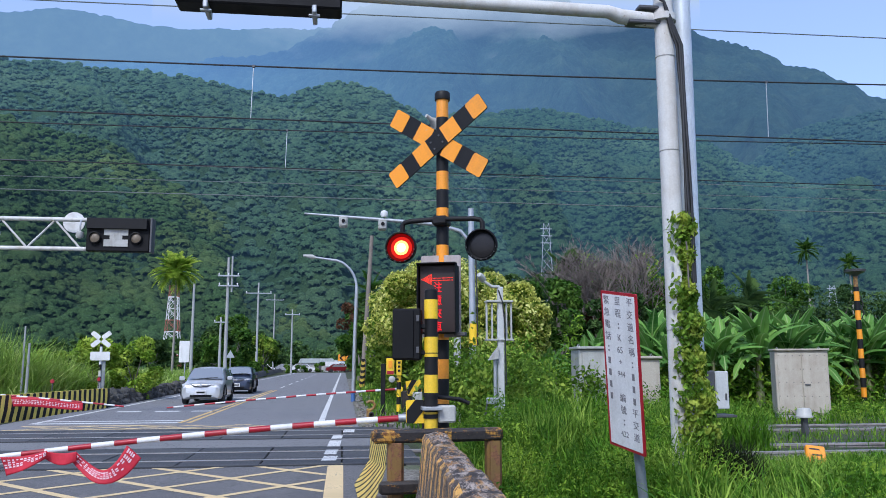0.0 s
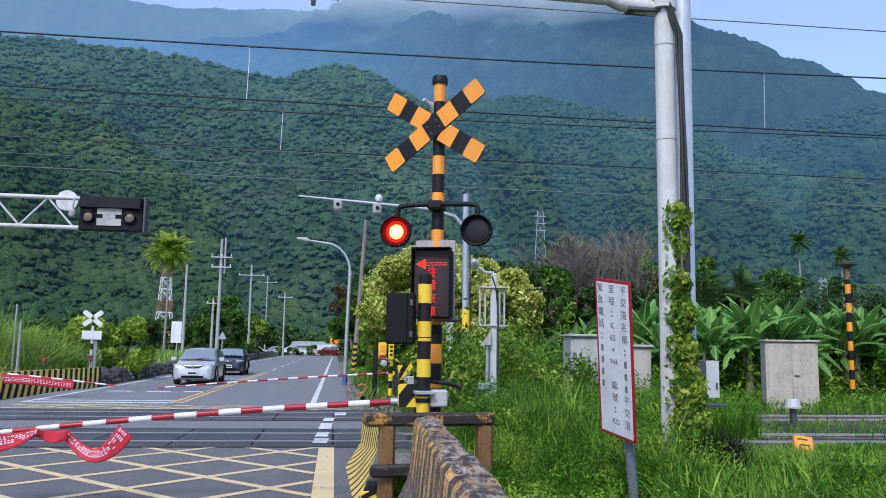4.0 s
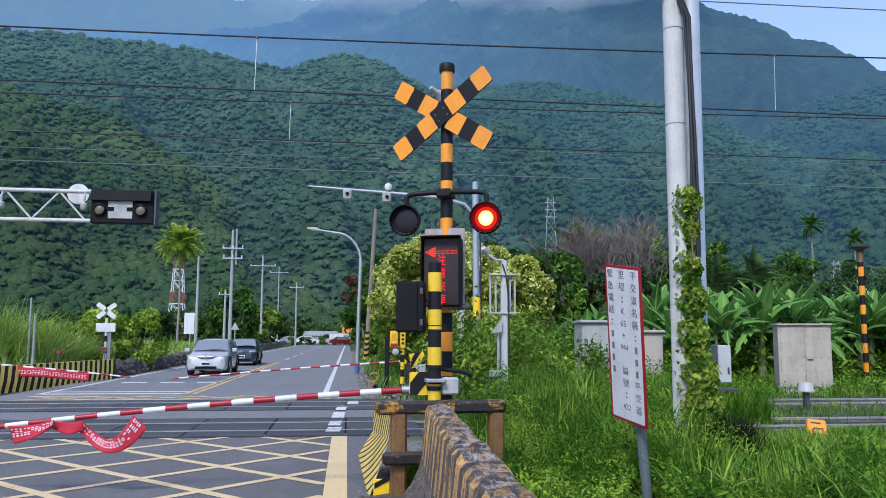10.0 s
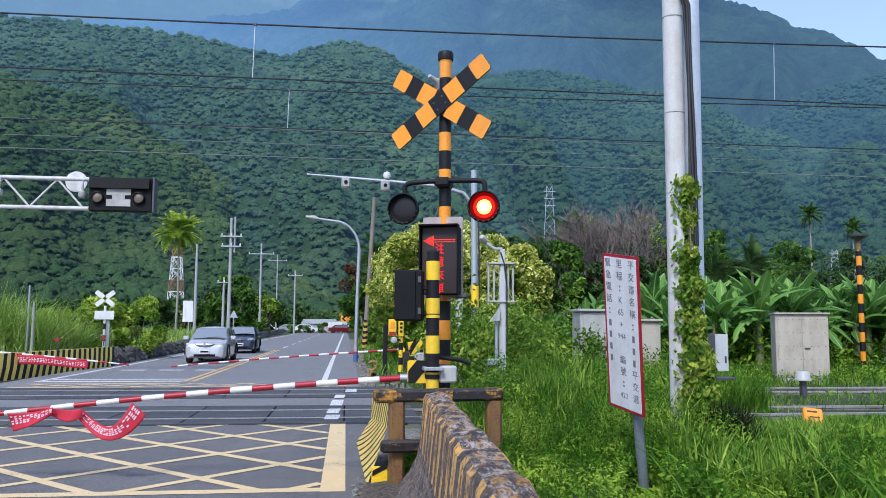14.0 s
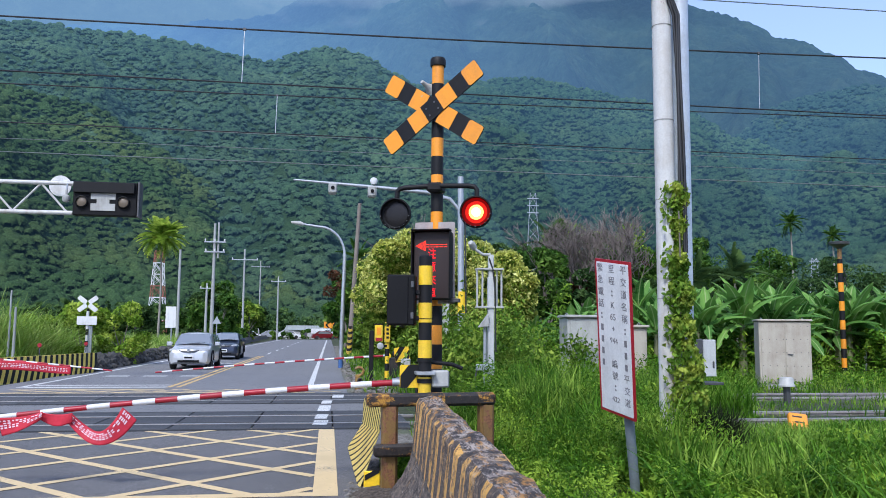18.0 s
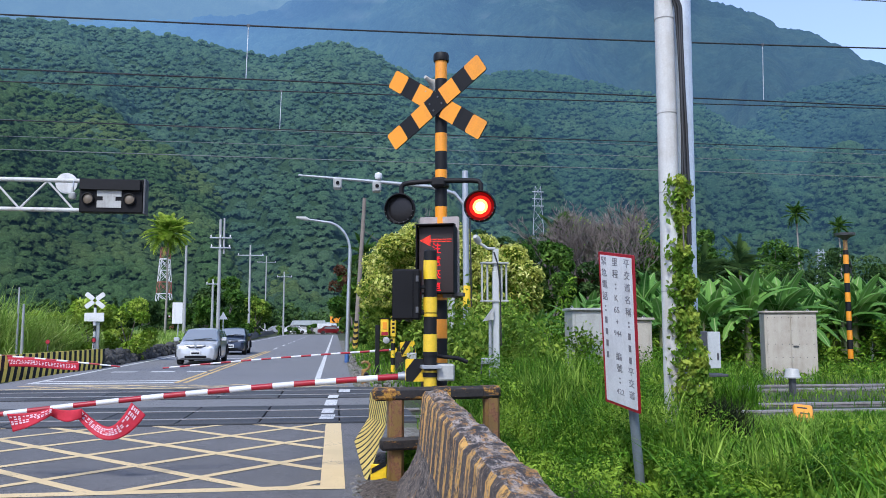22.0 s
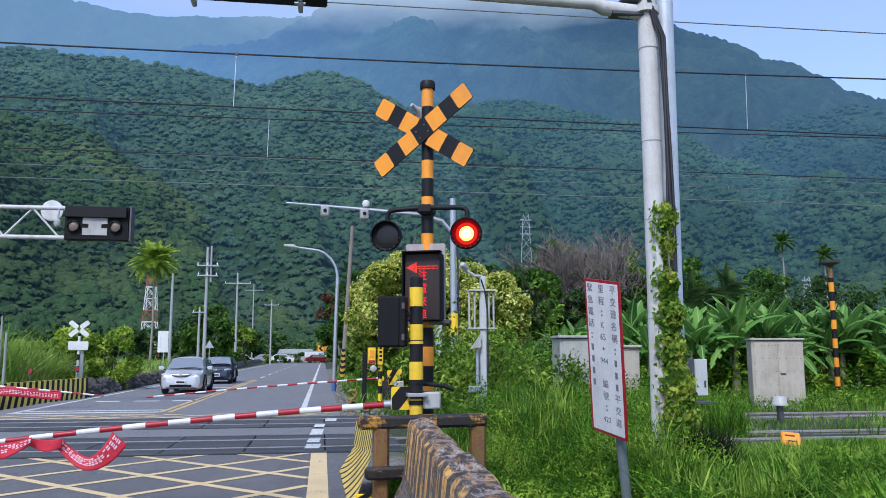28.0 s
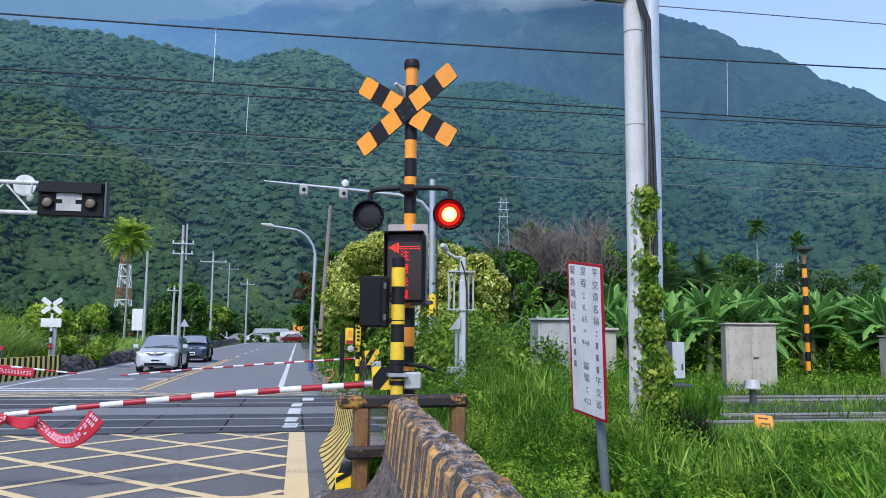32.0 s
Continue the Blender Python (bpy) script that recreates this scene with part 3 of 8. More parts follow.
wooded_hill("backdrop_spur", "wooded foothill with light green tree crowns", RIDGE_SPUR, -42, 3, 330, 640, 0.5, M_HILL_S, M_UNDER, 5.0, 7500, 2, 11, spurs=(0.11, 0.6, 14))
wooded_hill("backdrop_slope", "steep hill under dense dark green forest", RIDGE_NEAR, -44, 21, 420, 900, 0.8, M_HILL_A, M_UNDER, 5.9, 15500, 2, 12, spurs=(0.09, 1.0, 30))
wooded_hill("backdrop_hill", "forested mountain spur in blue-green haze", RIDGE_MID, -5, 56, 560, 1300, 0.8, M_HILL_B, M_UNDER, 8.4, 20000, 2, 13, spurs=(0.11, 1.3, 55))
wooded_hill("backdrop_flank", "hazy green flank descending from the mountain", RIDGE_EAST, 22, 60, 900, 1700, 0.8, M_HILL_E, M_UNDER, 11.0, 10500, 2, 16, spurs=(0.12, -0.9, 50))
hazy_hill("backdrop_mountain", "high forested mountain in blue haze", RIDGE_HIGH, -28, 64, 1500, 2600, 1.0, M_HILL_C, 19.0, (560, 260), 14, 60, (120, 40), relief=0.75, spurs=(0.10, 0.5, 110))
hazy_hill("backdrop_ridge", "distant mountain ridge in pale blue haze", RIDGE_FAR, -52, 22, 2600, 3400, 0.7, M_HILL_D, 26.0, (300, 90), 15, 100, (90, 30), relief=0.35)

# cloud that hides the summit
def cloud_cap():
    n = Nodes("summit_cloud")
    up = n.axis(2)
    soft = n.noise(0.004, 4, 0.55, stretch=(1, 1, 2.2))
    h = n.math("ADD", n.ramp(up, 985, 1180), n.math("MULTIPLY", n.math("SUBTRACT", soft, 0.5), 0.7))
    fac = n.ramp(h, 0.05, 0.75, 0, 0.85)
    glow = n.t.nodes.new("ShaderNodeEmission")
    glow.inputs["Color"].default_value = (0.40, 0.48, 0.60, 1)
    glow.inputs["Strength"].default_value = 0.62
    clear = n.t.nodes.new("ShaderNodeBsdfTransparent")
    both = n.t.nodes.new("ShaderNodeMixShader")
    n.t.links.new(fac, both.inputs[0])
    n.t.links.new(clear.outputs[0], both.inputs[1])
    n.t.links.new(glow.outputs[0], both.inputs[2])
    n.t.links.new(both.outputs[0], n.t.nodes["Material Output"].inputs["Surface"])
    s = Mesh()
    s.grid(30, 8, lambda u, v: (2380 * math.sin(radians(-14 + 40 * u)), 2380 * math.cos(radians(-14 + 40 * u)), 930 + 420 * v))
    thing("cloud_backdrop", None, "pale cloud over the mountain top", "cloud", shape=s, material=n.mat, kind="structure", smooth=180)


cloud_cap()

# one sheet of ground out to the horizon; the track bed and verge lie a little lower than the road
def ground_sheet():
    xs = sorted({-4200, -2000, -900, -400, -200, -100, -60, *range(-40, 44, 2), 60, 100, 200, 400, 900, 2000, 4200})
    ys = sorted({-600, -200, -80, -40, *range(-20, 70, 2), 80, 100, 130, 170, 220, 300, 420, 700, 1500, 4300})
    vs = []
    for y in ys:
        for x in xs:
            z = -0.06
            if 0.9 < x < 40 and 3 < y < 60:
                z += 0.05 * noise.noise(Vector((x * 0.4, y * 0.4, 0.0)))
            if x < -9 and y > 20:
                z -= 0.15
            vs.append((x, y, z))
    n = len(xs)
    fs = [(j * n + i, j * n + i + 1, (j + 1) * n + i + 1, (j + 1) * n + i) for j in range(len(ys) - 1) for i in range(n - 1)]
    g = Mesh()
    g.add(vs, fs)
    return thing("ground", None, "weedy green ground beside road and railway", "ground", shape=g, material=M_GROUND, kind="structure")


ground_sheet()


def verge():
    """Strips of loose gravel along the far road and before the barrier."""
    n = Nodes("verge_gravel")
    f, g = n.noise(18, 5, 0.75), n.noise(1.2, 4, 0.6, seed=4.0)
    c = n.mix(n.ramp(f, 0.4, 0.62), (0.10, 0.09, 0.075), (0.27, 0.25, 0.22))
    c = n.mix(n.ramp(g, 0.5, 0.65, 0, 0.7), c, (0.075, 0.10, 0.035))
    n.bump(f, 0.8, 0.03)
    m = n.done(c, 0.95)
    for x0, x1, y0, y1 in ((0.56, 1.75, 18.9, 80.0), (-9.6, -8.1, 29.0, 80.0), (0.96, 1.5, 2.0, 12.3)):
        s = Mesh()
        s.grid(6, 40, lambda u, v: (x0 + (x1 - x0) * u, y0 + (y1 - y0) * v, -0.012 - 0.03 * u + 0.02 * noise.noise(Vector((u * 5, v * 60, x0)))))
        thing("verge", None, "strip of loose grey gravel beside the asphalt", "verge", shape=s, material=m, kind="structure", smooth=180)
    rng = np.random.default_rng(8)
    pts, sizes = [], []
    for k in range(260):
        pts.append((rng.uniform(0.62, 1.7), rng.uniform(19, 40), 0.0))
        sizes.append(rng.uniform(0.03, 0.10))
    for k in range(120):
        pts.append((rng.uniform(0.25, 0.85), rng.uniform(6.6, 8.2), 0.0))
        sizes.append(rng.uniform(0.008, 0.035))
    v, f = scatter(np.array(pts), np.array(sizes), blob_template(1), rng, 0.25, 0.7)
    tagged(new("rubble", mesh_np("rubble", v, f, m, False)), "scattered grey stones on the verge", "rubble", "", "stuff")


verge()


def soil_patches():
    """Dark soil and litter washed up between the road's edge and the barrier."""
    n = Nodes("dark_litter_soil")
    f = n.noise(26, 6, 0.8)
    c = n.mix(n.ramp(f, 0.40, 0.60), (0.028, 0.021, 0.016), (0.15, 0.115, 0.085))
    c = n.mix(n.ramp(n.noise(60, 3, 0.8, seed=5.0), 0.60, 0.66, 0, 0.8), c, (0.30, 0.27, 0.23))
    n.bump(f, 0.9, 0.03)
    m = n.done(c, 0.95)
    for cx, cy, rx, ry in ((0.58, 7.15, 0.30, 0.55), (0.55, 6.2, 0.20, 0.6), (0.62, 8.5, 0.26, 0.8)):
        s = Mesh()
        s.grid(18, 10, lambda u, v: (lambda a, r: (cx + rx * r * math.cos(a) * (1 + 0.3 * noise.noise(Vector((math.cos(a) * 2, math.sin(a) * 2, cy)))), cy + ry * r * math.sin(a), 0.05 * (1 - r * r) - 0.006 + 0.016 * noise.noise(Vector((r * 9 * math.cos(a), r * 9 * math.sin(a), cx)))))(2 * math.pi * u, v))
        thing("soil_patch", None, "dark soil and litter beside the barrier", "soil", shape=s, material=m, kind="structure", smooth=180)


soil_patches()


def road_sheet():
    """The road: a slab 6 cm thick from behind the camera to the far bend."""
    r = Mesh()
    r.box((-3.75, -24, -0.03), (9.4, 72.6, 0.06))
    r.box((-3.75, 76.2, -0.03), (8.6, 115.8, 0.06))
    # the strip between the two tracks
    r.box((-3.75, 15.4, -0.03), (9.4, 1.66, 0.06))
    ob = thing("road", None, "grey two-lane asphalt road over a level crossing", "road", shape=r, material=M_ASPHALT, kind="structure", smooth=0)
    return ob


road = road_sheet()


def marking(name, x0, y0, x1, y1, w, material, z=0.004, label=""):
    """A straight painted line on the road, a thin slab."""
    d = Vector((x1 - x0, y1 - y0, 0))
    n = Vector((-d.y, d.x, 0)).normalized() * (w / 2)
    a, b = Vector((x0, y0, z)), Vector((x1, y1, z))
    s = Mesh()
    s.add([a - n, b - n, b + n, a + n], [(0, 1, 2, 3)])
    return part(name, s, material, road, label, smooth=0)


def markings():
    # the yellow box before the tracks
    L, R, N, F = -7.3, 0.08, 7.32, 12.08
    marking("box_border", R, N - 0.1, R, F + 0.08, 0.22, M_LINE_CREAM, 0.0050)
    marking("box_border", L, N, R - 0.11, N, 0.16, M_LINE_CREAM)
    marking("box_border", L, F, R - 0.11, F, 0.14, M_LINE_CREAM)
    # diagonals at 45 degrees, clipped to the box
    lo, hi = L, R - 0.11
    for sx, first, step, lift in ((-1, 5.4, 1.4, 0.0), (1, 7.6, 1.47, 0.0012)):
        for k in range(-2, 10):
            yr = first + k * step if sx > 0 else first - 2.8 + k * step
            # the line runs through (hi, yr) towards smaller x
            span = []
            for x in (hi, lo):
                span.append((x, yr + (x - hi) * sx))
            (xa, ya), (xb, yb) = span
            ta, tb = 0.0, 1.0
            for edge, sg in ((N, 1), (F, -1)):
                da, db = (ya - edge) * sg, (yb - edge) * sg
                if da < 0 and db < 0:
                    ta, tb = 1.0, 0.0
                elif da < 0:
                    ta = max(ta, da / (da - db))
                elif db < 0:
                    tb = min(tb, da / (da - db))
            if tb - ta > 0.03:
                marking("box_diagonal", xa + (xb - xa) * ta, ya + (yb - ya) * ta, xa + (xb - xa) * tb, ya + (yb - ya) * tb, 0.115, M_LINE_CREAM, 0.0044 + lift)
    # far box beyond the tracks
    marking("box_border", -7.3, 19.1, -0.2, 19.1, 0.14, M_LINE_CREAM)
    marking("box_border", -7.3, 20.2, -3.8, 20.2, 0.14, M_LINE_CREAM)
    for k in range(6):
        marking("box_diagonal", -7.2 + k * 1.2, 19.1, -5.6 + k * 1.2, 20.15, 0.1, M_LINE_CREAM, 0.0046)
        marking("box_diagonal", -5.6 + k * 1.2, 19.12, -7.2 + k * 1.2, 20.13, 0.1, M_LINE_CREAM, 0.0058)
    # edge lines, centre line, stop lines
    marking("edge_line", -0.36, 20.0, -0.15, 130, 0.15, M_LINE_WHITE)
    marking("edge_line", -7.35, 20.9, -7.35, 130, 0.15, M_LINE_WHITE)
    marking("centre_line", -3.62, 20.9, -3.5, 46, 0.11, M_LINE_YELLOW)
    marking("centre_line", -3.84, 20.9, -3.72, 46, 0.11, M_LINE_YELLOW)
    for k in range(9):
        marking("centre_dash", -3.6, 50 + k * 8, -3.6, 53.5 + k * 8, 0.13, M_LINE_WHITE)
    marking("stop_line", -7.25, 21.0, -3.9, 21.0, 0.32, M_LINE_WHITE)
    marking("stop_line", -7.25, 21.75, -3.9, 21.75, 0.25, M_LINE_WHITE)
    for x in (-6.35, -5.2, -4.1):
        marking("stop_dash", x - 0.36, 26, x + 0.36, 26, 0.42, M_LINE_WHITE)
    marking("stop_line", -7.2, 36.0, -3.8, 36.0, 0.35, M_LINE_WHITE)
    for y0, y1, x, w in ((12.45, 13.05, -0.03, 0.22), (13.3, 14.0, -0.02, 0.2), (14.5, 15.6, 0.02, 0.22), (16.0, 16.7, 0.06, 0.2), (17.4, 18.2, 0.3, 0.24)):
        marking("edge_dash", x, y0, x + 0.03, y1, w, M_LINE_WHITE, 0.016)
    marking("edge_dash", 0.2, 18.6, 0.55, 18.7, 0.35, M_LINE_CREAM, 0.006)


markings()


# ---- railway: two tracks of 1067 mm ----
def rubber_material():
    n = Nodes("rubber_crossing_panel")
    fine, big = n.noise(30, 4, 0.7), n.noise(1.3, 4, 0.6, stretch=(0.3, 1, 1))
    c = n.mix(n.ramp(big, 0.3, 0.7), (0.024, 0.024, 0.026), (0.058, 0.058, 0.060))
    c = n.mix(n.ramp(n.random(), 0, 1, 0, 0.6), c, (0.095, 0.092, 0.090))
    c = n.mix(n.ramp(n.noise(3.0, 5, 0.7, stretch=(0.15, 1.6, 1), seed=5.0), 0.52, 0.62, 0, 0.7), c, (0.03, 0.03, 0.032))
    n.bump(fine, 0.4, 0.006)
    return n.done(c, n.ramp(fine, 0.3, 0.7, 0.5, 0.75))


M_RUBBER = rubber_material()
M_RAIL = painted("worn_rail_steel", (0.30, 0.27, 0.25), 0.6, 0.7, metal=0.15, dirt_color=(0.07, 0.042, 0.028))
M_BALLAST = painted("grey_ballast", (0.30, 0.28, 0.26), 0.95, 0.4, grain=4)
TRACKS = (13.3, 17.5)


def rail_profile():
    return [(-0.061, -0.15), (0.061, -0.15), (0.061, -0.135), (0.012, -0.12), (0.012, -0.045), (0.034, -0.035), (0.034, -0.004), (0.028, 0.0), (-0.028, 0.0), (-0.034, -0.004), (-0.034, -0.035), (-0.012, -0.045), (-0.012, -0.12), (-0.061, -0.135)]


def railway():
    rail = Mesh()
    prof = rail_profile()
    n = len(prof)
    xs = (-90, -8.2, 1.0, 120)
    rail.add([(x, a, b) for x in xs for a, b in prof], [(i * n + k, i * n + (k + 1) % n, (i + 1) * n + (k + 1) % n, (i + 1) * n + k) for i in range(len(xs) - 1) for k in range(n)])
    data = mesh_of("rail", rail, M_RAIL)
    for y in TRACKS:
        tr = thing("railway_track", pose(0, y, 0.012), "steel railway track with narrow gauge among weeds", "railway track", "tracks")
        for s in (-0.567, 0.567):
            part("rail", data, None, tr, m=pose(0, s, 0.0))
        bed = Mesh()
        bed.grid(60, 6, lambda u, v: (1.0 + 90 * u, -1.5 + 3 * v, -0.10 - 0.1 * abs(2 * v - 1) ** 3 + 0.03 * noise.noise(Vector((u * 200, v * 9, y)))))
        part("ballast", bed, M_BALLAST, tr, "grey stone ballast")
        tie = mesh_of("sleeper", Mesh().box((0, 0, -0.16), (0.22, 2.0, 0.15), 0.02), M_CONCRETE)
        for k in range(26):
            part("sleeper", tie, None, tr, m=pose(1.5 + k * 0.62, 0, 0))


railway()


def crossing_panels():
    """Rubber panels between and beside the rails, in slabs with open joints."""
    deck = thing("crossing_deck", pose(0, 0, 0), "dark rubber panels with worn joints between the rails", "crossing deck", kind="structure")
    for y in TRACKS:
        for y0, y1 in ((-1.25, -0.66), (-0.465, 0.465), (0.66, 1.25)):
            data = mesh_of("panel", Mesh().box((0, 0, 0), (1.16, y1 - y0 - 0.03, 0.05), 0.012), M_RUBBER)
            for k in range(8):
                part("panel", data, None, deck, m=pose(-7.7 + 1.18 * k + 0.2, y + (y0 + y1) / 2, -0.011 + rnd(-0.003, 0.003)))


crossing_panels()


def flangeways():
    """Black rubber in the grooves beside the rails, and the bright running bands of the rail heads."""
    black = painted("black_flange_rubber", (0.010, 0.010, 0.011), 0.7, 0.2)
    bright = painted("polished_rail_head", (0.46, 0.46, 0.47), 0.35, 0.3, metal=0.7)
    for y in TRACKS:
        w = thing("flangeway", pose(0, y, 0), "black rubber grooves along polished rails", "flangeway", "flangeways", kind="structure")
        for s in (-0.567, 0.567):
            part("groove", Mesh().box((-3.5, s, -0.012), (9.2, 0.185, 0.036)), black, w)
            part("rail_head", Mesh().box((15.0, s, 0.0145), (46.2, 0.056, 0.004)), bright, w)
        for s in (-1.27, 1.27):
            part("edge_strip", Mesh().box((-3.5, s, -0.005), (9.2, 0.13, 0.03), 0.006), black, w, "black rubber edge strip")


flangeways()


# ---- things at the near side of the crossing ----
def bands(parent, r, z0, z1, step, first, second, name="band", seg=20):
    """Painted bands up a post, each a collar of its own."""
    z, k = z0, 0
    while z < z1 - 1e-4:
        t = min(step, z1 - z)
        part(name, Mesh().lathe([(r, z), (r, z + t)], seg), first if k % 2 == 0 else second, parent)
        z, k = z + t, k + 1


def rounded(w, h, r, n=5):
    pts = []
    for cx, cz, a0 in ((w / 2 - r, h / 2 - r, 0), (-w / 2 + r, h / 2 - r, 90), (-w / 2 + r, -h / 2 + r, 180), (w / 2 - r, -h / 2 + r, 270)):
        for k in range(n + 1):
            a = radians(a0 + 90 * k / n)
            pts.append((cx + r * math.cos(a), cz + r * math.sin(a)))
    return pts


def text_part(name, body, size, material, parent, m, squeeze=1.0, depth=0.0015):
    """Raised lettering as a mesh."""
    cu = bpy.data.curves.new(name, "FONT")
    cu.body, cu.size, cu.align_x, cu.align_y, cu.extrude = body, size, "CENTER", "CENTER", depth
    cu.resolution_u = 2
    tmp = bpy.data.objects.new(name, cu)
    scene.collection.objects.link(tmp)
    dg = bpy.context.evaluated_depsgraph_get()
    me = bpy.data.meshes.new_from_object(tmp.evaluated_get(dg))
    bpy.data.objects.remove(tmp)
    me.materials.clear()
    me.materials.append(material)
    ob = new(name, me)
    ob.parent = parent
    ob.matrix_basis = m @ pose(0, 0, 0, 90) @ Matrix.Diagonal((squeeze, 1, 1, 1))
    return ob


# the housings' clear lens shows a faint red LED board behind it when off
def lens_material():
    n = Nodes("unlit_signal_lens")
    d = n.noise(60, 2, 0.5)
    return n.done(n.mix(d, (0.006, 0.006, 0.007), (0.02, 0.018, 0.018)), 0.3, 0.0, 0.25)


M_LENS = lens_material()
M_LIT_CORE = glowing("lit_signal_core", (1.0, 0.46, 0.09), 1.9)
M_LIT_RING = glowing("lit_signal_ring", (1.0, 0.022, 0.012), 0.42)
M_RIM_GLOW = glowing("rim_red_glow", (0.6, 0.003, 0.005), 0.16)
M_LED = glowing("red_led_dots", (1.0, 0.05, 0.03), 0.9)
M_LED_DIM = glowing("dim_red_led_dots", (0.95, 0.02, 0.03), 0.8)
M_LIT_HOT = glowing("lit_signal_centre", (1.0, 0.84, 0.46), 2.6)
LAMPS = []


def flash_lamp(parent, m):
    """A signal lamp: deep black rim, dark lens, and a lit LED board that comes up to the lens when it flashes."""
    lamp = part("signal_lamp", Mesh().lathe([(0.05, 0.16), (0.10, 0.13), (0.125, 0.05), (0.135, 0.0), (0.165, -0.02), (0.168, -0.075), (0.155, -0.085), (0.150, -0.03), (0.128, -0.012), (0.0, -0.010)], 36), M_PLASTIC_BLACK, parent, "black round lamp housing", m=m @ pose(0, 0, 0, -90))
    part("lens", Mesh().lathe([(0.127, -0.02), (0.10, -0.026), (0.05, -0.03), (0.001, -0.031)], 32), M_LENS, lamp, "dark unlit lens")
    for k in range(9):
        a = radians(190 + 20 * k)
        part("bolt", Mesh().lathe([(0.006, -0.092), (0.006, -0.08)], 6, pose(0.155 * math.cos(a), -0.155 * math.sin(a), 0.0)), M_STEEL_DARK, lamp)
    led = part("led_board", Mesh().lathe([(0.118, 0.004), (0.116, -0.001), (0.075, -0.0015), (0.001, -0.002)], 32), M_LIT_RING, lamp, "glowing red LED board")
    part("led_core", Mesh().lathe([(0.078, -0.0022), (0.072, -0.006), (0.001, -0.0075)], 28), M_LIT_CORE, led)
    part("led_centre", Mesh().lathe([(0.048, -0.0079), (0.045, -0.0085), (0.001, -0.009)], 24), M_LIT_HOT, led)
    # glowing ring added for the red that the board casts on the rim
    part("rim_glow", Mesh().lathe([(0.118, 0.002), (0.140, -0.006), (0.143, -0.028), (0.147, -0.030), (0.146, 0.0)], 36), M_RIM_GLOW, led)
    return led


M_PLATE = painted("faded_pinkish_plate", (0.36, 0.32, 0.31), 0.55, 0.5)
M_LED_FACE = painted("dark_brown_led_face", (0.030, 0.020, 0.019), 0.5, 0.2, grain=25, dirt_color=(0.04, 0.032, 0.03), spec=0.3)


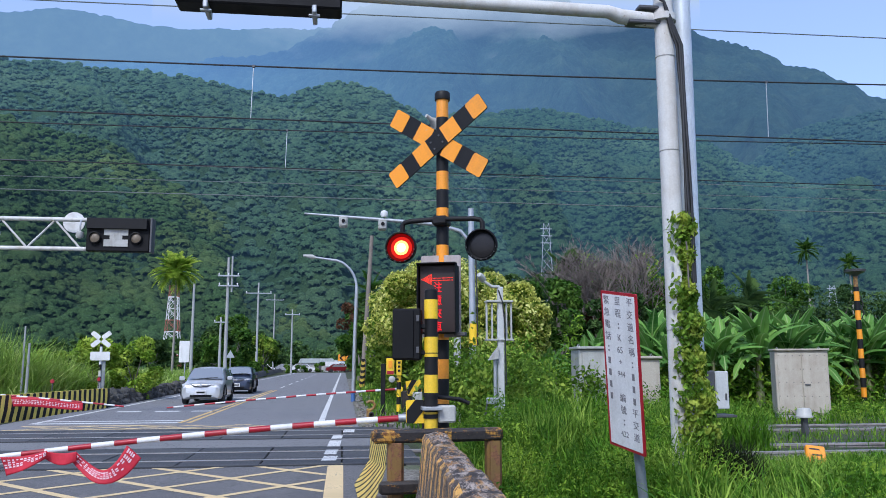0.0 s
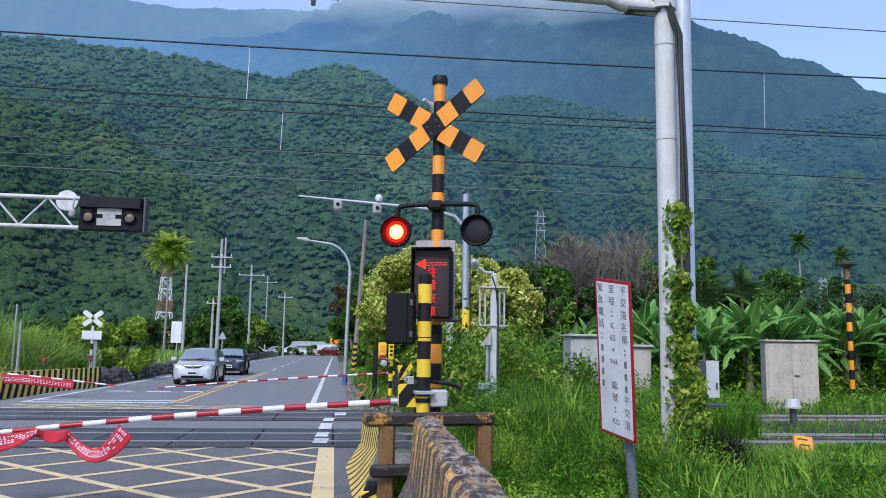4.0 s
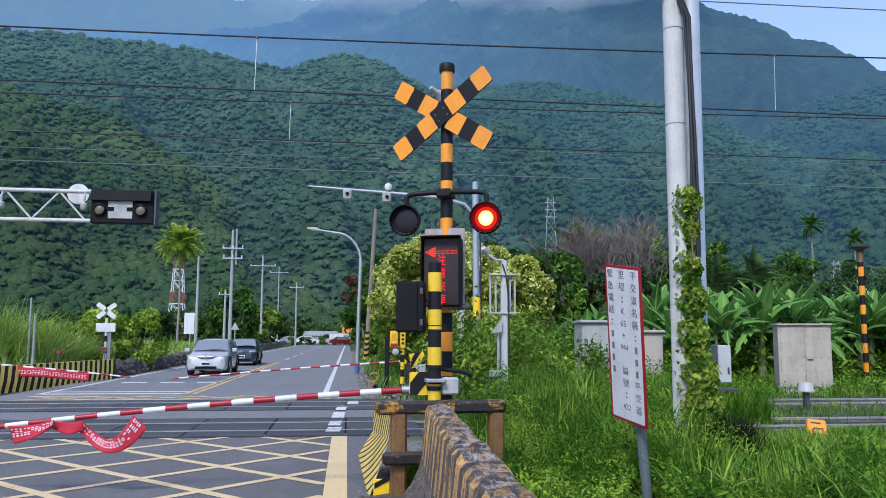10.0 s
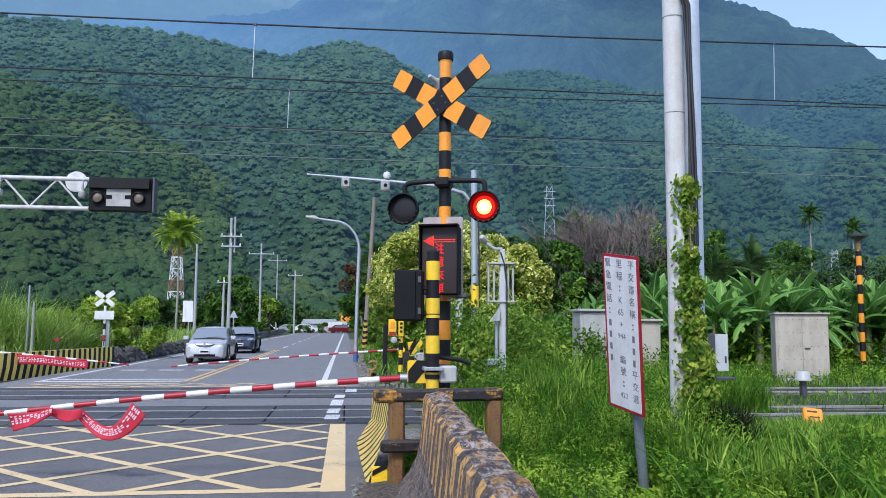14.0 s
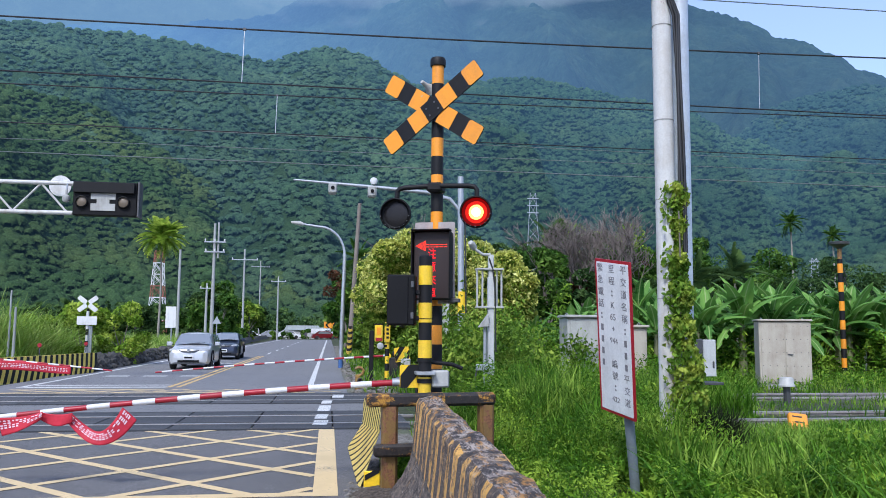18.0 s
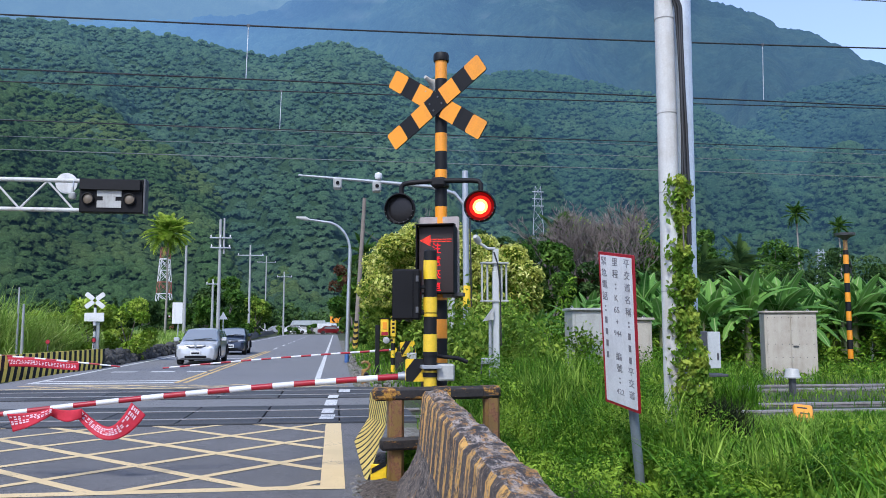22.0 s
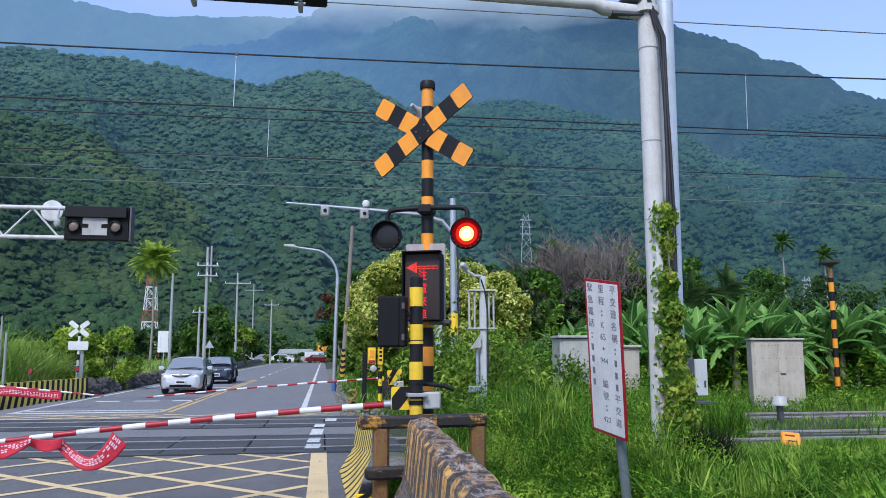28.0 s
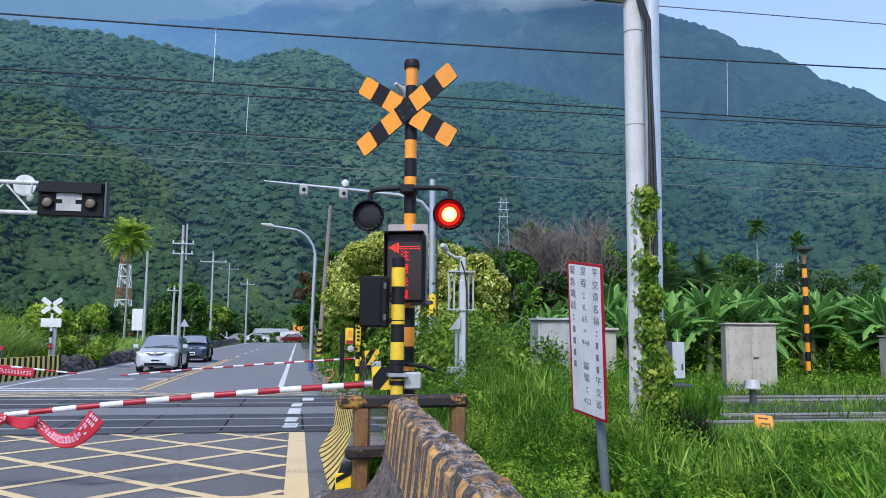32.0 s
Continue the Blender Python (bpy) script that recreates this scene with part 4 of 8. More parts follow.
def crossing_signal():
    """Post with crossbuck, two red lamps and an LED direction board."""
    s = thing("crossing_signal", pose(1.195, 8.42, -0.06), "orange and black banded level crossing post with crossbuck and red lamps", "crossing signal")
    z = 0.0
    bands(s, 0.066, -0.05, 4.35, 0.2, M_BLACK, M_ORANGE)
    part("cap", Mesh().lathe([(0.066, 4.35), (0.082, 4.35), (0.085, 4.37), (0.085, 4.42), (0.075, 4.44), (0.02, 4.45)]), M_BLACK, s)
    part("base_plate", Mesh().box((0, 0, 0.05), (0.4, 0.4, 0.12), 0.02), M_CONCRETE, s)
    # crossbuck, turned towards the road
    for a, name in ((33.0, "crossbuck_arm"), (-33.0, "crossbuck_arm")):
        off = -0.115 if a > 0 else -0.10
        arm = part(name, Mesh().prism(rounded(1.345, 0.212, 0.028), 0.012), M_BLACK, s, "black aluminium crossbuck arm", m=pose(0.0, 0, 3.855, 0, 0, -38) @ pose(0, off, 0, 0, -a, 0))
        for c in (-0.575, -0.206, 0.206, 0.575):
            end = abs(c) > 0.4
            w = 0.195
            poly = rounded(w, 0.208, 0.026) if end else [(w / 2, 0.104), (-w / 2, 0.104), (-w / 2, -0.104), (w / 2, -0.104)]
            part("panel", Mesh().prism(poly, 0.004, pose(c, -0.009 if a > 0 else -0.0085, 0)), M_ORANGE, arm, "orange reflective panel")
        for bx, bz in ((-0.06, 0.04), (0.06, 0.04), (-0.06, -0.05), (0.06, -0.05)):
            part("bolt", Mesh().lathe([(0.011, 0), (0.010, 0.008), (0.001, 0.01)], 8, pose(bx, -0.007, bz, 90)), M_STEEL_DARK, arm)
    # horn speakers behind
    for dz, r in ((4.08, 0.075), (3.93, 0.06)):
        part("horn_speaker", Mesh().lathe([(0.02, 0.16), (0.028, 0.08), (r * 0.7, 0.03), (r, 0.0), (r * 0.9, -0.004), (0.02, 0.05)], 20, pose(-0.06, 0.10, dz + 0.04, 70, 0, -50)), M_GREY_PAINT, s, "grey horn loudspeaker")
    # lamp arm
    arm_m = pose(-0.01, -0.02, 2.99, 0, 0, -20)
    arm = part("lamp_arm", Mesh().tube([(-0.405, -0.10, -0.13), (-0.405, -0.10, -0.03), (-0.38, -0.10, 0.0), (-0.32, -0.10, 0.012), (-0.1, -0.10, 0.02), (0.1, -0.10, 0.02), (0.37, -0.10, 0.012), (0.43, -0.10, 0.0), (0.455, -0.10, -0.03), (0.455, -0.10, -0.13)], 0.027, 12), M_BLACK, s, "black lamp arm", m=arm_m)
    part("clamp", Mesh().box((0, -0.02, 0.01), (0.17, 0.22, 0.10), 0.03), M_BLACK, s, m=arm_m)
    for x in (-0.405, 0.455):
        LAMPS.append(flash_lamp(s, arm_m @ pose(x, -0.11, -0.275)))
    # flange under the arm
    part("flange", Mesh().lathe([(0.066, 2.52), (0.13, 2.53), (0.13, 2.55), (0.07, 2.56)]), M_ORANGE, s)
    # LED direction board
    bm = pose(-0.06, -0.2, 2.165, 0, 0, -20)
    part("back_plate", Mesh().prism(rounded(0.43, 0.86, 0.02), 0.02, pose(-0.02, 0.16, 0.04)), M_PLATE, s, "pale grey back plate", m=bm)
    box = part("led_board", Mesh().box((-0.015, 0.06, 0), (0.39, 0.16, 0.71), 0.012), M_PLASTIC_BLACK, s, "black LED direction board with red arrow", m=bm)
    part("hood", Mesh().box((-0.015, -0.05, 0.36), (0.41, 0.12, 0.014), 0.004), M_PLASTIC_BLACK, box)
    for sx in (-1, 1):
        part("hood", Mesh().box((sx * 0.199 - 0.015, -0.04, 0.0), (0.012, 0.09, 0.70), 0.003), M_PLASTIC_BLACK, box)
    part("face", Mesh().box((-0.015, -0.0185, 0), (0.365, 0.005, 0.68), 0.002), M_LED_FACE, box, "dark brown LED face")
    arrow = Mesh()
    for k in range(17):
        for j in (-1, 1):
            arrow.box((-0.072 + k * 0.0135, -0.022, 0.20 + j * 0.0115), (0.0085, 0.004, 0.007))
    for k in range(9):
        for j in range(-k // 2, k // 2 + 1):
            arrow.box((-0.180 + k * 0.0125, -0.022, 0.20 + (j + 0.5 * (k % 2)) * 0.0125), (0.0085, 0.004, 0.008))
    part("arrow", arrow, M_LED, box, "red LED arrow pointing to the road", smooth=0)
    z = 0.11
    for ch in "注意來車":
        text_part("sign_character", ch, 0.118, M_LED_DIM, box, pose(-0.01, -0.024, z), 0.8)
        z -= 0.135
    part("latch", Mesh().box((0.2, 0.1, -0.36), (0.12, 0.1, 0.04), 0.006), M_STEEL_DARK, box)


crossing_signal()


def gate_machine_post():
    """The yellow and black post before the signal, with the black lamp box on its bracket."""
    s = thing("warning_post", pose(1.005, 7.80, -0.05), "yellow and black banded steel post with a black box", "post")
    edges = [(0.02, 1.04, "y0"), (1.04, 1.22, "b"), (1.22, 1.39, "y"), (1.39, 1.56, "b"), (1.56, 1.59, "y"), (1.59, 1.60, "b"), (1.60, 1.75, "y"), (1.75, 1.925, "b"), (1.925, 2.11, "y"), (2.11, 2.20, "b")]
    for a, b, c in edges:
        r = 0.064 if c != "y" else 0.068
        part("band", Mesh().lathe([(r, a), (r, b)], 20), M_BLACK if c == "b" else M_YELLOW, s)
    part("cap", Mesh().lathe([(0.064, 2.20), (0.05, 2.215), (0.001, 2.22)], 20), M_BLACK, s)
    for z in (1.85, 1.60):
        part("bracket", Mesh().box((-0.09, 0.0, z), (0.18, 0.05, 0.045), 0.008), M_BLACK, s)
    box = part("lamp_box", Mesh().box((0, 0, 0), (0.27, 0.20, 0.49), 0.014), M_PLASTIC_BLACK, s, "matt black sheet-metal box", m=pose(-0.225, 0.03, 1.775, 0, 0, -12))
    part("door", Mesh().box((-0.03, -0.107, 0), (0.2, 0.014, 0.46), 0.005), M_PLASTIC_BLACK, box)
    part("hinge", Mesh().box((0.11, -0.105, 0.15), (0.03, 0.015, 0.06), 0.004).box((0.11, -0.105, -0.15), (0.03, 0.015, 0.06), 0.004), M_STEEL_DARK, box)
    for z in (1.2, 1.0):
        part("clamp_band", Mesh().lathe([(0.073, z - 0.02), (0.073, z + 0.02)], 20), M_BLACK, s)
    part("cable_box", Mesh().box((0.15, 0.02, 1.02), (0.17, 0.14, 0.16), 0.015), M_GREY_PAINT, s, "small grey junction box")
    part("clamp", Mesh().box((0, -0.02, 1.075), (0.19, 0.2, 0.035), 0.006), M_GALV, s)


gate_machine_post()


def stripe_plate(name, parent, w, h, m, base=None, other=None, n=3, slant=0.9):
    """A board with slanting stripes laid on it."""
    base, other = base or M_YELLOW, other or M_BLACK
    board = part(name, Mesh().prism(rounded(w, h, 0.02), 0.02), base, parent, "yellow board with black diagonal stripes", m=m)
    pitch = w * 1.6 / n
    for k in range(-1, n + 1):
        x0 = -w / 2 + k * pitch - h * slant / 2
        poly = []
        for x, z in ((x0, -h / 2), (x0 + pitch / 2, -h / 2), (x0 + pitch / 2 + h * slant, h / 2), (x0 + h * slant, h / 2)):
            poly.append((x, z))
        poly = clip(poly, -w / 2 + 0.006, w / 2 - 0.006)
        if len(poly) > 2:
            part("stripe", Mesh().prism(poly, 0.004, pose(0, -0.0122, 0)), other, board)
    return board


def clip(poly, lo, hi):
    for edge, sg in ((lo, 1), (hi, -1)):
        out = []
        for (x0, z0), (x1, z1) in zip(poly, poly[1:] + poly[:1]):
            a, b = (x0 - edge) * sg, (x1 - edge) * sg
            if a >= 0:
                out.append((x0, z0))
            if (a < 0) != (b < 0):
                k = a / (a - b)
                out.append((edge, z0 + (z1 - z0) * k))
        poly = out
        if len(poly) < 3:
            return []
    return poly


def barrier_arm(thing_ob, length, droop, sign, stripe, r):
    """A striped barrier pole built of short lengths, sagging towards its tip."""
    arm = part("barrier_arm", Mesh().tube([(-sign * 0.06, 0, 0), (sign * 0.06, 0, 0)], r * 1.25, 12), M_GALV, thing_ob, "red and white barrier arm")
    k, s = 0, 0.06
    while s < length:
        e = min(s + stripe, length)
        z = lambda q: -droop[0] * q - droop[1] * q * q
        rr = r * (1 - 0.35 * s / length)
        part("stripe", Mesh().tube([(sign * s, 0, z(s)), (sign * e, 0, z(e))], [rr, r * (1 - 0.35 * e / length)], 12), M_RED if k % 2 == 0 else M_WHITE, arm)
        s, k = e, k + 1
    return arm


def near_gate():
    g = thing("barrier_gate", pose(0.78, 7.98, 0.0), "lowered red and white striped barrier arm over the road", "barrier", "barriers")
    part("pedestal", Mesh().box((0.235, 0.16, 0.45), (0.11, 0.20, 0.94), 0.02), M_BLACK, g, "black barrier pedestal")
    part("counterweight", Mesh().box((0.30, 0.05, 0.97), (0.30, 0.12, 0.16), 0.03), M_BLACK, g)
    stripe_plate("hazard_board", g, 0.20, 0.22, pose(0.09, -0.11, 0.99), n=1, slant=0.8)
    part("shaft", Mesh().tube([(0.0, 0.1, 0.93), (0.0, -0.08, 0.93)], 0.045, 14), M_STEEL_DARK, g)
    part("lever", Mesh().tube([(0.25, -0.02, 1.13), (0.52, -0.02, 1.10), (0.62, -0.02, 1.06)], 0.02, 8), M_BLACK, g)
    a = barrier_arm(g, 5.6, (0.055, 0.008), -1, 0.2, 0.031)
    a.matrix_basis = pose(-0.02, -0.08, 0.93)


near_gate()


def banner_material():
    n = Nodes("red_banner_cloth")
    f = n.noise(14, 3)
    c = n.mix(n.ramp(f, 0.3, 0.7), (0.36, 0.006, 0.020), (0.48, 0.014, 0.036))
    n.bump(n.noise(60, 2), 0.2, 0.002)
    return n.done(c, 0.7)


M_BANNER = banner_material()
M_BANNER_INK = painted("white_banner_print", (0.66, 0.50, 0.55), 0.7, 0.1)


def ribbon(fn, nu, nv, thick):
    """A cloth strip of real thickness from a function of u (along) and v (across)."""
    top = [[Vector(fn(i / nu, j / nv)) for i in range(nu + 1)] for j in range(nv + 1)]
    m = Mesh()
    w = nu + 1
    vs = [p for row in top for p in row]
    off = Vector((0, -thick, 0))
    back = [p - off for p in vs]
    fs = [(j * w + i, j * w + i + 1, (j + 1) * w + i + 1, (j + 1) * w + i) for j in range(nv) for i in range(nu)]
    n = len(vs)
    fs2 = [tuple(n + k for k in f[::-1]) for f in fs]
    rim = [*range(0, w), *[j * w + nu for j in range(1, nv + 1)], *[nv * w + i for i in range(nu - 1, -1, -1)], *[j * w for j in range(nv - 1, 0, -1)]]
    fs3 = [(a, n + a, n + b, b) for a, b in zip(rim, rim[1:] + rim[:1])]
    return m.add(vs + back, fs + fs2 + fs3)


def near_banner():
    """A red cloth banner slung under the arm, partly folded and twisted."""
    b = thing("banner", pose(0, 7.88, 0), "red cloth banner with white print hanging slack from the barrier arm", "banner")

    def swag(u, v):
        # hangs in a bow, the cloth square to its run
        z = 0.625 + 0.03 * u - 0.20 * 4 * u * (1 - u) * (0.8 + 0.4 * u)
        slope = math.atan2((0.03 - 0.80 * (1 - 2 * u)) * 1.0, 0.56) * 0.85
        w = (0.075 + 0.10 * u ** 1.3) * (v - 0.5)
        return (-2.235 + 0.52 * u + w * math.sin(slope), -0.05 + 0.03 * math.sin(u * 7 + v) - 0.05 * (1 - u) * (v - 0.5), z - w * math.cos(slope))

    def flap(u, v):
        w = (v - 0.5) * (0.165 - 0.10 * u)
        return (-2.85 + 0.40 * u + 0.05 * v * (1 - u), -0.06 + 0.03 * math.sin(u * 4 + v * 2), 0.545 + 0.105 * u - 0.02 * math.sin(u * 3.1) - w)

    def fold(u, v):
        return (-2.49 + 0.29 * u, -0.05 + 0.02 * math.sin(u * 5 + v), 0.640 - 0.045 * math.sin(math.pi * u) * (0.4 + 0.6 * v) - 0.015 * u - (v - 0.5) * (0.065 + 0.02 * u))

    for fn, name in ((flap, "banner_end"), (fold, "banner_fold"), (swag, "banner_swag")):
        c = part(name, ribbon(fn, 24, 8, 0.004), M_BANNER, b, smooth=180)
        if fn is not fold:
            n = 19 if fn is swag else 11
            for k in range(n):
                u0, u1 = (k + 0.25) / n, (k + 0.78) / n
                for v0, v1 in ((0.16, 0.25), (0.30, 0.38), (0.43, 0.50), (0.55, 0.64)):
                    if rnd(0, 1) < 0.2:
                        continue
                    w = (u1 - u0) * rnd(0.0, 0.45)
                    u0, u1 = k / n + 0.12 / n + w * rnd(0, 1), (k + 0.9) / n - w * rnd(0, 0.6)
                    bar = Mesh()
                    bar.grid(3, 1, lambda u, v: (lambda p: (p[0], p[1] - 0.004, p[2]))(fn(u0 + (u1 - u0) * u, v0 + (v1 - v0) * v)))
                    part("print_bar", bar, M_BANNER_INK, c)


near_banner()


def jersey(name, x0, y0, x1, y1, h, material, label, top=0.10, waist=0.14, base=0.30, group=""):
    """A concrete safety barrier with a sloping foot, its edges broken and uneven."""
    d = Vector((x1 - x0, y1 - y0, 0))
    length = d.length
    ang = math.degrees(math.atan2(d.y, d.x)) - 90
    foot = [(-base, 0), (-base, 0.06), (-waist - 0.085, 0.22), (-waist - 0.02, 0.36), (-waist, 0.46), (waist, 0.46), (waist + 0.02, 0.36), (waist + 0.085, 0.22), (base, 0.06), (base, 0)]
    wall = [(-waist, 0.46), (-top - 0.012, h - 0.035), (-top + 0.015, h - 0.004), (-top * 0.3, h + 0.004), (top * 0.3, h + 0.004), (top - 0.015, h - 0.004), (top + 0.012, h - 0.035), (waist, 0.46)]
    n = max(6, int(length / 0.05))
    def swept(prof):
        rings = []
        for i in range(n + 1):
            y = length * i / n
            ring = []
            for x, z in prof:
                j = noise.noise(Vector((x * 7, y * 5, z * 7 + x0))) + 0.5 * noise.noise(Vector((x * 20, y * 16, z * 9)))
                ring.append((x * (1 + 0.06 * j), y, z + (0.026 * j if z > 0.5 else 0.0)))
            rings.append(ring)
        return Mesh().tube_rings(rings)

    t = thing(name, pose(x0, y0, -0.05, 0, 0, ang), label, "safety barrier", group)
    part("wall", swept(wall), material, t, "striped upper wall", smooth=32)
    part("foot", swept(foot), M_FOOT, t, "bare scuffed concrete foot", smooth=32)
    return t


jersey("jersey_barrier", 0.67, 0.7, 0.968, 7.15, 0.90, M_JERSEY, "weathered concrete safety barrier with worn yellow and black stripes", group="safety barriers", base=0.36, waist=0.145, top=0.098)


M_YELLOW_FADED = painted("faded_yellow_paint", (0.66, 0.50, 0.13), 0.6, 0.3)


def hazard_panel():
    """A bent sheet-steel guard behind the frame, its stripes meeting in chevrons at the bend, each a strip of its own."""
    g = thing("striped_guard", pose(0, 0, 0), "bent yellow and black striped sheet guard standing behind the frame", "guard panel")
    top = (Vector((0.575, 7.60, 0.80)), Vector((0.46, 8.62, 0.72)))
    kink = (Vector((0.57, 7.60, 0.50)), Vector((0.45, 8.62, 0.46)))
    foot = (Vector((0.385, 7.58, -0.03)), Vector((0.30, 8.60, 0.22)))
    off = Vector((0.03, 0, 0))
    n = 8

    def at(face, u, v):
        a, b = ((kink, top), (kink, foot))[face]
        return (a[0] + (a[1] - a[0]) * u) * (1 - v) + (b[0] + (b[1] - b[0]) * u) * v

    # the bare sheet, painted yellow, and the black strips on it
    for face in (0, 1):
        part("sheet", ribbon(lambda u, v: at(face, u, v), 10, 6, -0.004), M_YELLOW_FADED, g, "faded yellow bent steel sheet", smooth=0)
    for face, slant in ((0, 0.42), (1, 0.56)):
        for k in range(-6, n + 1):
            strip, m = Mesh(), 0
            for j in range(12):
                v0, v1 = j / 12, (j + 1) / 12
                us = [min(0.995, max(0.005, (k + e) / n + slant * v)) for v in (v0, v1) for e in (0.66, 0.94)]
                if us[1] - us[0] < 0.002 and us[3] - us[2] < 0.002:
                    continue
                p = [at(face, us[0], v0), at(face, us[1], v0), at(face, us[3], v1), at(face, us[2], v1)]
                strip.add([q - off * 0.07 for q in p] + [q + off * 0.05 for q in p], [(0, 1, 2, 3), (7, 6, 5, 4), (0, 4, 5, 1), (1, 5, 6, 2), (2, 6, 7, 3), (3, 7, 4, 0)])
                m += 1
            if m:
                part("stripe", strip, M_BLACK, g, smooth=0)
    part("foot_plate", Mesh().box((0.50, 7.57, 0.05), (0.15, 0.03, 0.20), 0.008), M_YELLOW, g, "yellow foot plate")
    part("foot_stripe", Mesh().prism([(-0.09, -0.05), (0.09, 0.05), (0.09, 0.12), (-0.09, 0.02)], 0.006, pose(0.50, 7.553, 0.10) @ Matrix.Diagonal((0.75, 1, 0.7, 1))), M_BLACK, g)


hazard_panel()


def frame_paint(name, bare, share):
    """Old black paint broken open to yellow undercoat and rust."""
    n = Nodes(name)
    a, b = n.noise(9, 8, 0.8, stretch=(0.7, 1, 1.6)), n.noise(30, 5, 0.75, seed=4.0)
    c = n.mix(n.ramp(b, 0.4, 0.65), (0.010, 0.009, 0.009), (0.035, 0.028, 0.024))
    c = n.mix(n.ramp(a, share, share + 0.05), c, n.mix(n.ramp(b, 0.42, 0.55), (0.13, 0.05, 0.016), bare))
    n.bump(a, 0.4, 0.008)
    return n.done(c, n.ramp(b, 0.3, 0.7, 0.4, 0.7), 0.0, 0.4)


M_FRAME_BLACK = frame_paint("broken_black_paint", (0.36, 0.19, 0.03), 0.57)
M_FRAME_OCHRE = painted("dull_ochre_paint", (0.175, 0.10, 0.026), 0.6, 0.9, chips=0.5, dirt_color=(0.10, 0.06, 0.03))
M_FRAME_RUST = frame_paint("rusted_rail_end", (0.42, 0.22, 0.03), 0.475)
M_SIGN_POST = painted("dull_blue_grey_steel", (0.20, 0.23, 0.26), 0.5, 0.4, metal=0.3)


def guard_frame():
    """Rusty steel frame across the end of the barrier."""
    f = thing("guard_frame", pose(1.08, 7.42, -0.05, 0, 0, 6), "rusty yellow and black steel guard frame of heavy rails", "guard frame")
    part("top_rail", Mesh().box((-0.056, 0, 0.855), (1.19, 0.13, 0.115), 0.024), M_FRAME_BLACK, f, "black steel rail with flaking paint")
    for x, w in ((-0.545, 0.225), (-0.02, 0.20), (0.445, 0.20)):
        part("rust_patch", Mesh().box((x, 0, 0.856), (w, 0.135, 0.119), 0.026), M_FRAME_RUST, f, "rusty yellow sleeve on the rail")
    for x in (-0.44, 0.468):
        part("post", Mesh().box((x, 0.02, 0.40), (0.14, 0.12, 0.86), 0.02), M_FRAME_OCHRE, f, "rusty yellow steel post")
        part("web", Mesh().box((x, -0.045, 0.40), (0.09, 0.012, 0.80), 0.004), M_FRAME_OCHRE, f)
    part("lower_rail", Mesh().box((-0.38, -0.07, 0.42), (0.44, 0.10, 0.11), 0.045), M_FRAME_BLACK, f, "rusty black lower rail")


guard_frame()


def notice_board():
    """Leaning crossing notice with a red border on a steel post."""
    s = thing("notice_board", Matrix.Translation((2.72, 6.84, -0.06)), "white notice board with red border and black writing, leaning post", "sign")
    up = Vector((-0.135, -0.27, 1.33)).normalized()
    right = Vector((0.30, -0.92, 0.0))
    right = (right - up * right.dot(up)).normalized()
    back = up.cross(right)
    rot = Matrix((right, back, up)).transposed().to_4x4()
    w, h = 0.465, 1.36
    centre = Vector((2.522, 6.70, 1.375)) - Vector((2.72, 6.84, -0.06))
    bm = Matrix.Translation(centre) @ rot
    board = part("board", Mesh().prism(rounded(w, h, 0.012), 0.012), M_RED, s, "red-bordered white board", m=bm)
    part("face", Mesh().prism(rounded(w - 0.05, h - 0.05, 0.008), 0.003, pose(0, -0.008, 0)), M_WHITE, board, "white face")
    ink = painted("black_sign_ink", (0.17, 0.16, 0.17), 0.6, 0.1)
    columns = ((0.142, list("平交道名稱") + [":", "#", "#", "#"] + list("平交道")),
               (-0.01, ["里", "程", ":", "K", "65", "+", "944", " ", "編", "號", ":", "422"]),
               (-0.158, list("緊急電話") + [":", "#", "#", "#", "#"]))
    for x, tokens in columns:
        z = 0.60
        for ch in tokens:
            if ch == "#":
                part("writing_bar", Mesh().box((x, -0.011, z), (0.03, 0.003, 0.056), 0.0), ink, board)
            elif ch == ":":
                part("writing", Mesh().box((x, -0.011, z + 0.018), (0.014, 0.003, 0.014)).box((x, -0.011, z - 0.018), (0.014, 0.003, 0.014)), ink, board)
            elif ch != " ":
                text_part("writing", ch, 0.079 if len(ch) < 3 else 0.068, ink, board, pose(x, -0.010, z))
            z -= 0.104
    foot = Vector((0.06, 0.10, 0.0))
    part("post", Mesh().tube([foot, centre + back * 0.035 + up * 0.55], 0.043, 14), M_SIGN_POST, s, "dull blue-grey steel post")
    for k in (-0.4, 0.4):
        part("clamp", Mesh().box((0, 0.03, k), (0.1, 0.07, 0.03), 0.005), M_GALV, s, m=bm)


notice_board()


M_MAST_BLUE = painted("pale_blue_grey_steel", (0.50, 0.55, 0.60), 0.45, 0.5, metal=0.25, dirt_color=(0.30, 0.30, 0.30))
M_SEAM = painted("weld_seam", (0.30, 0.29, 0.27), 0.6, 0.4)
M_PALE_DOOR = painted("pale_door_paint", (0.47, 0.48, 0.47), 0.5, 0.35)


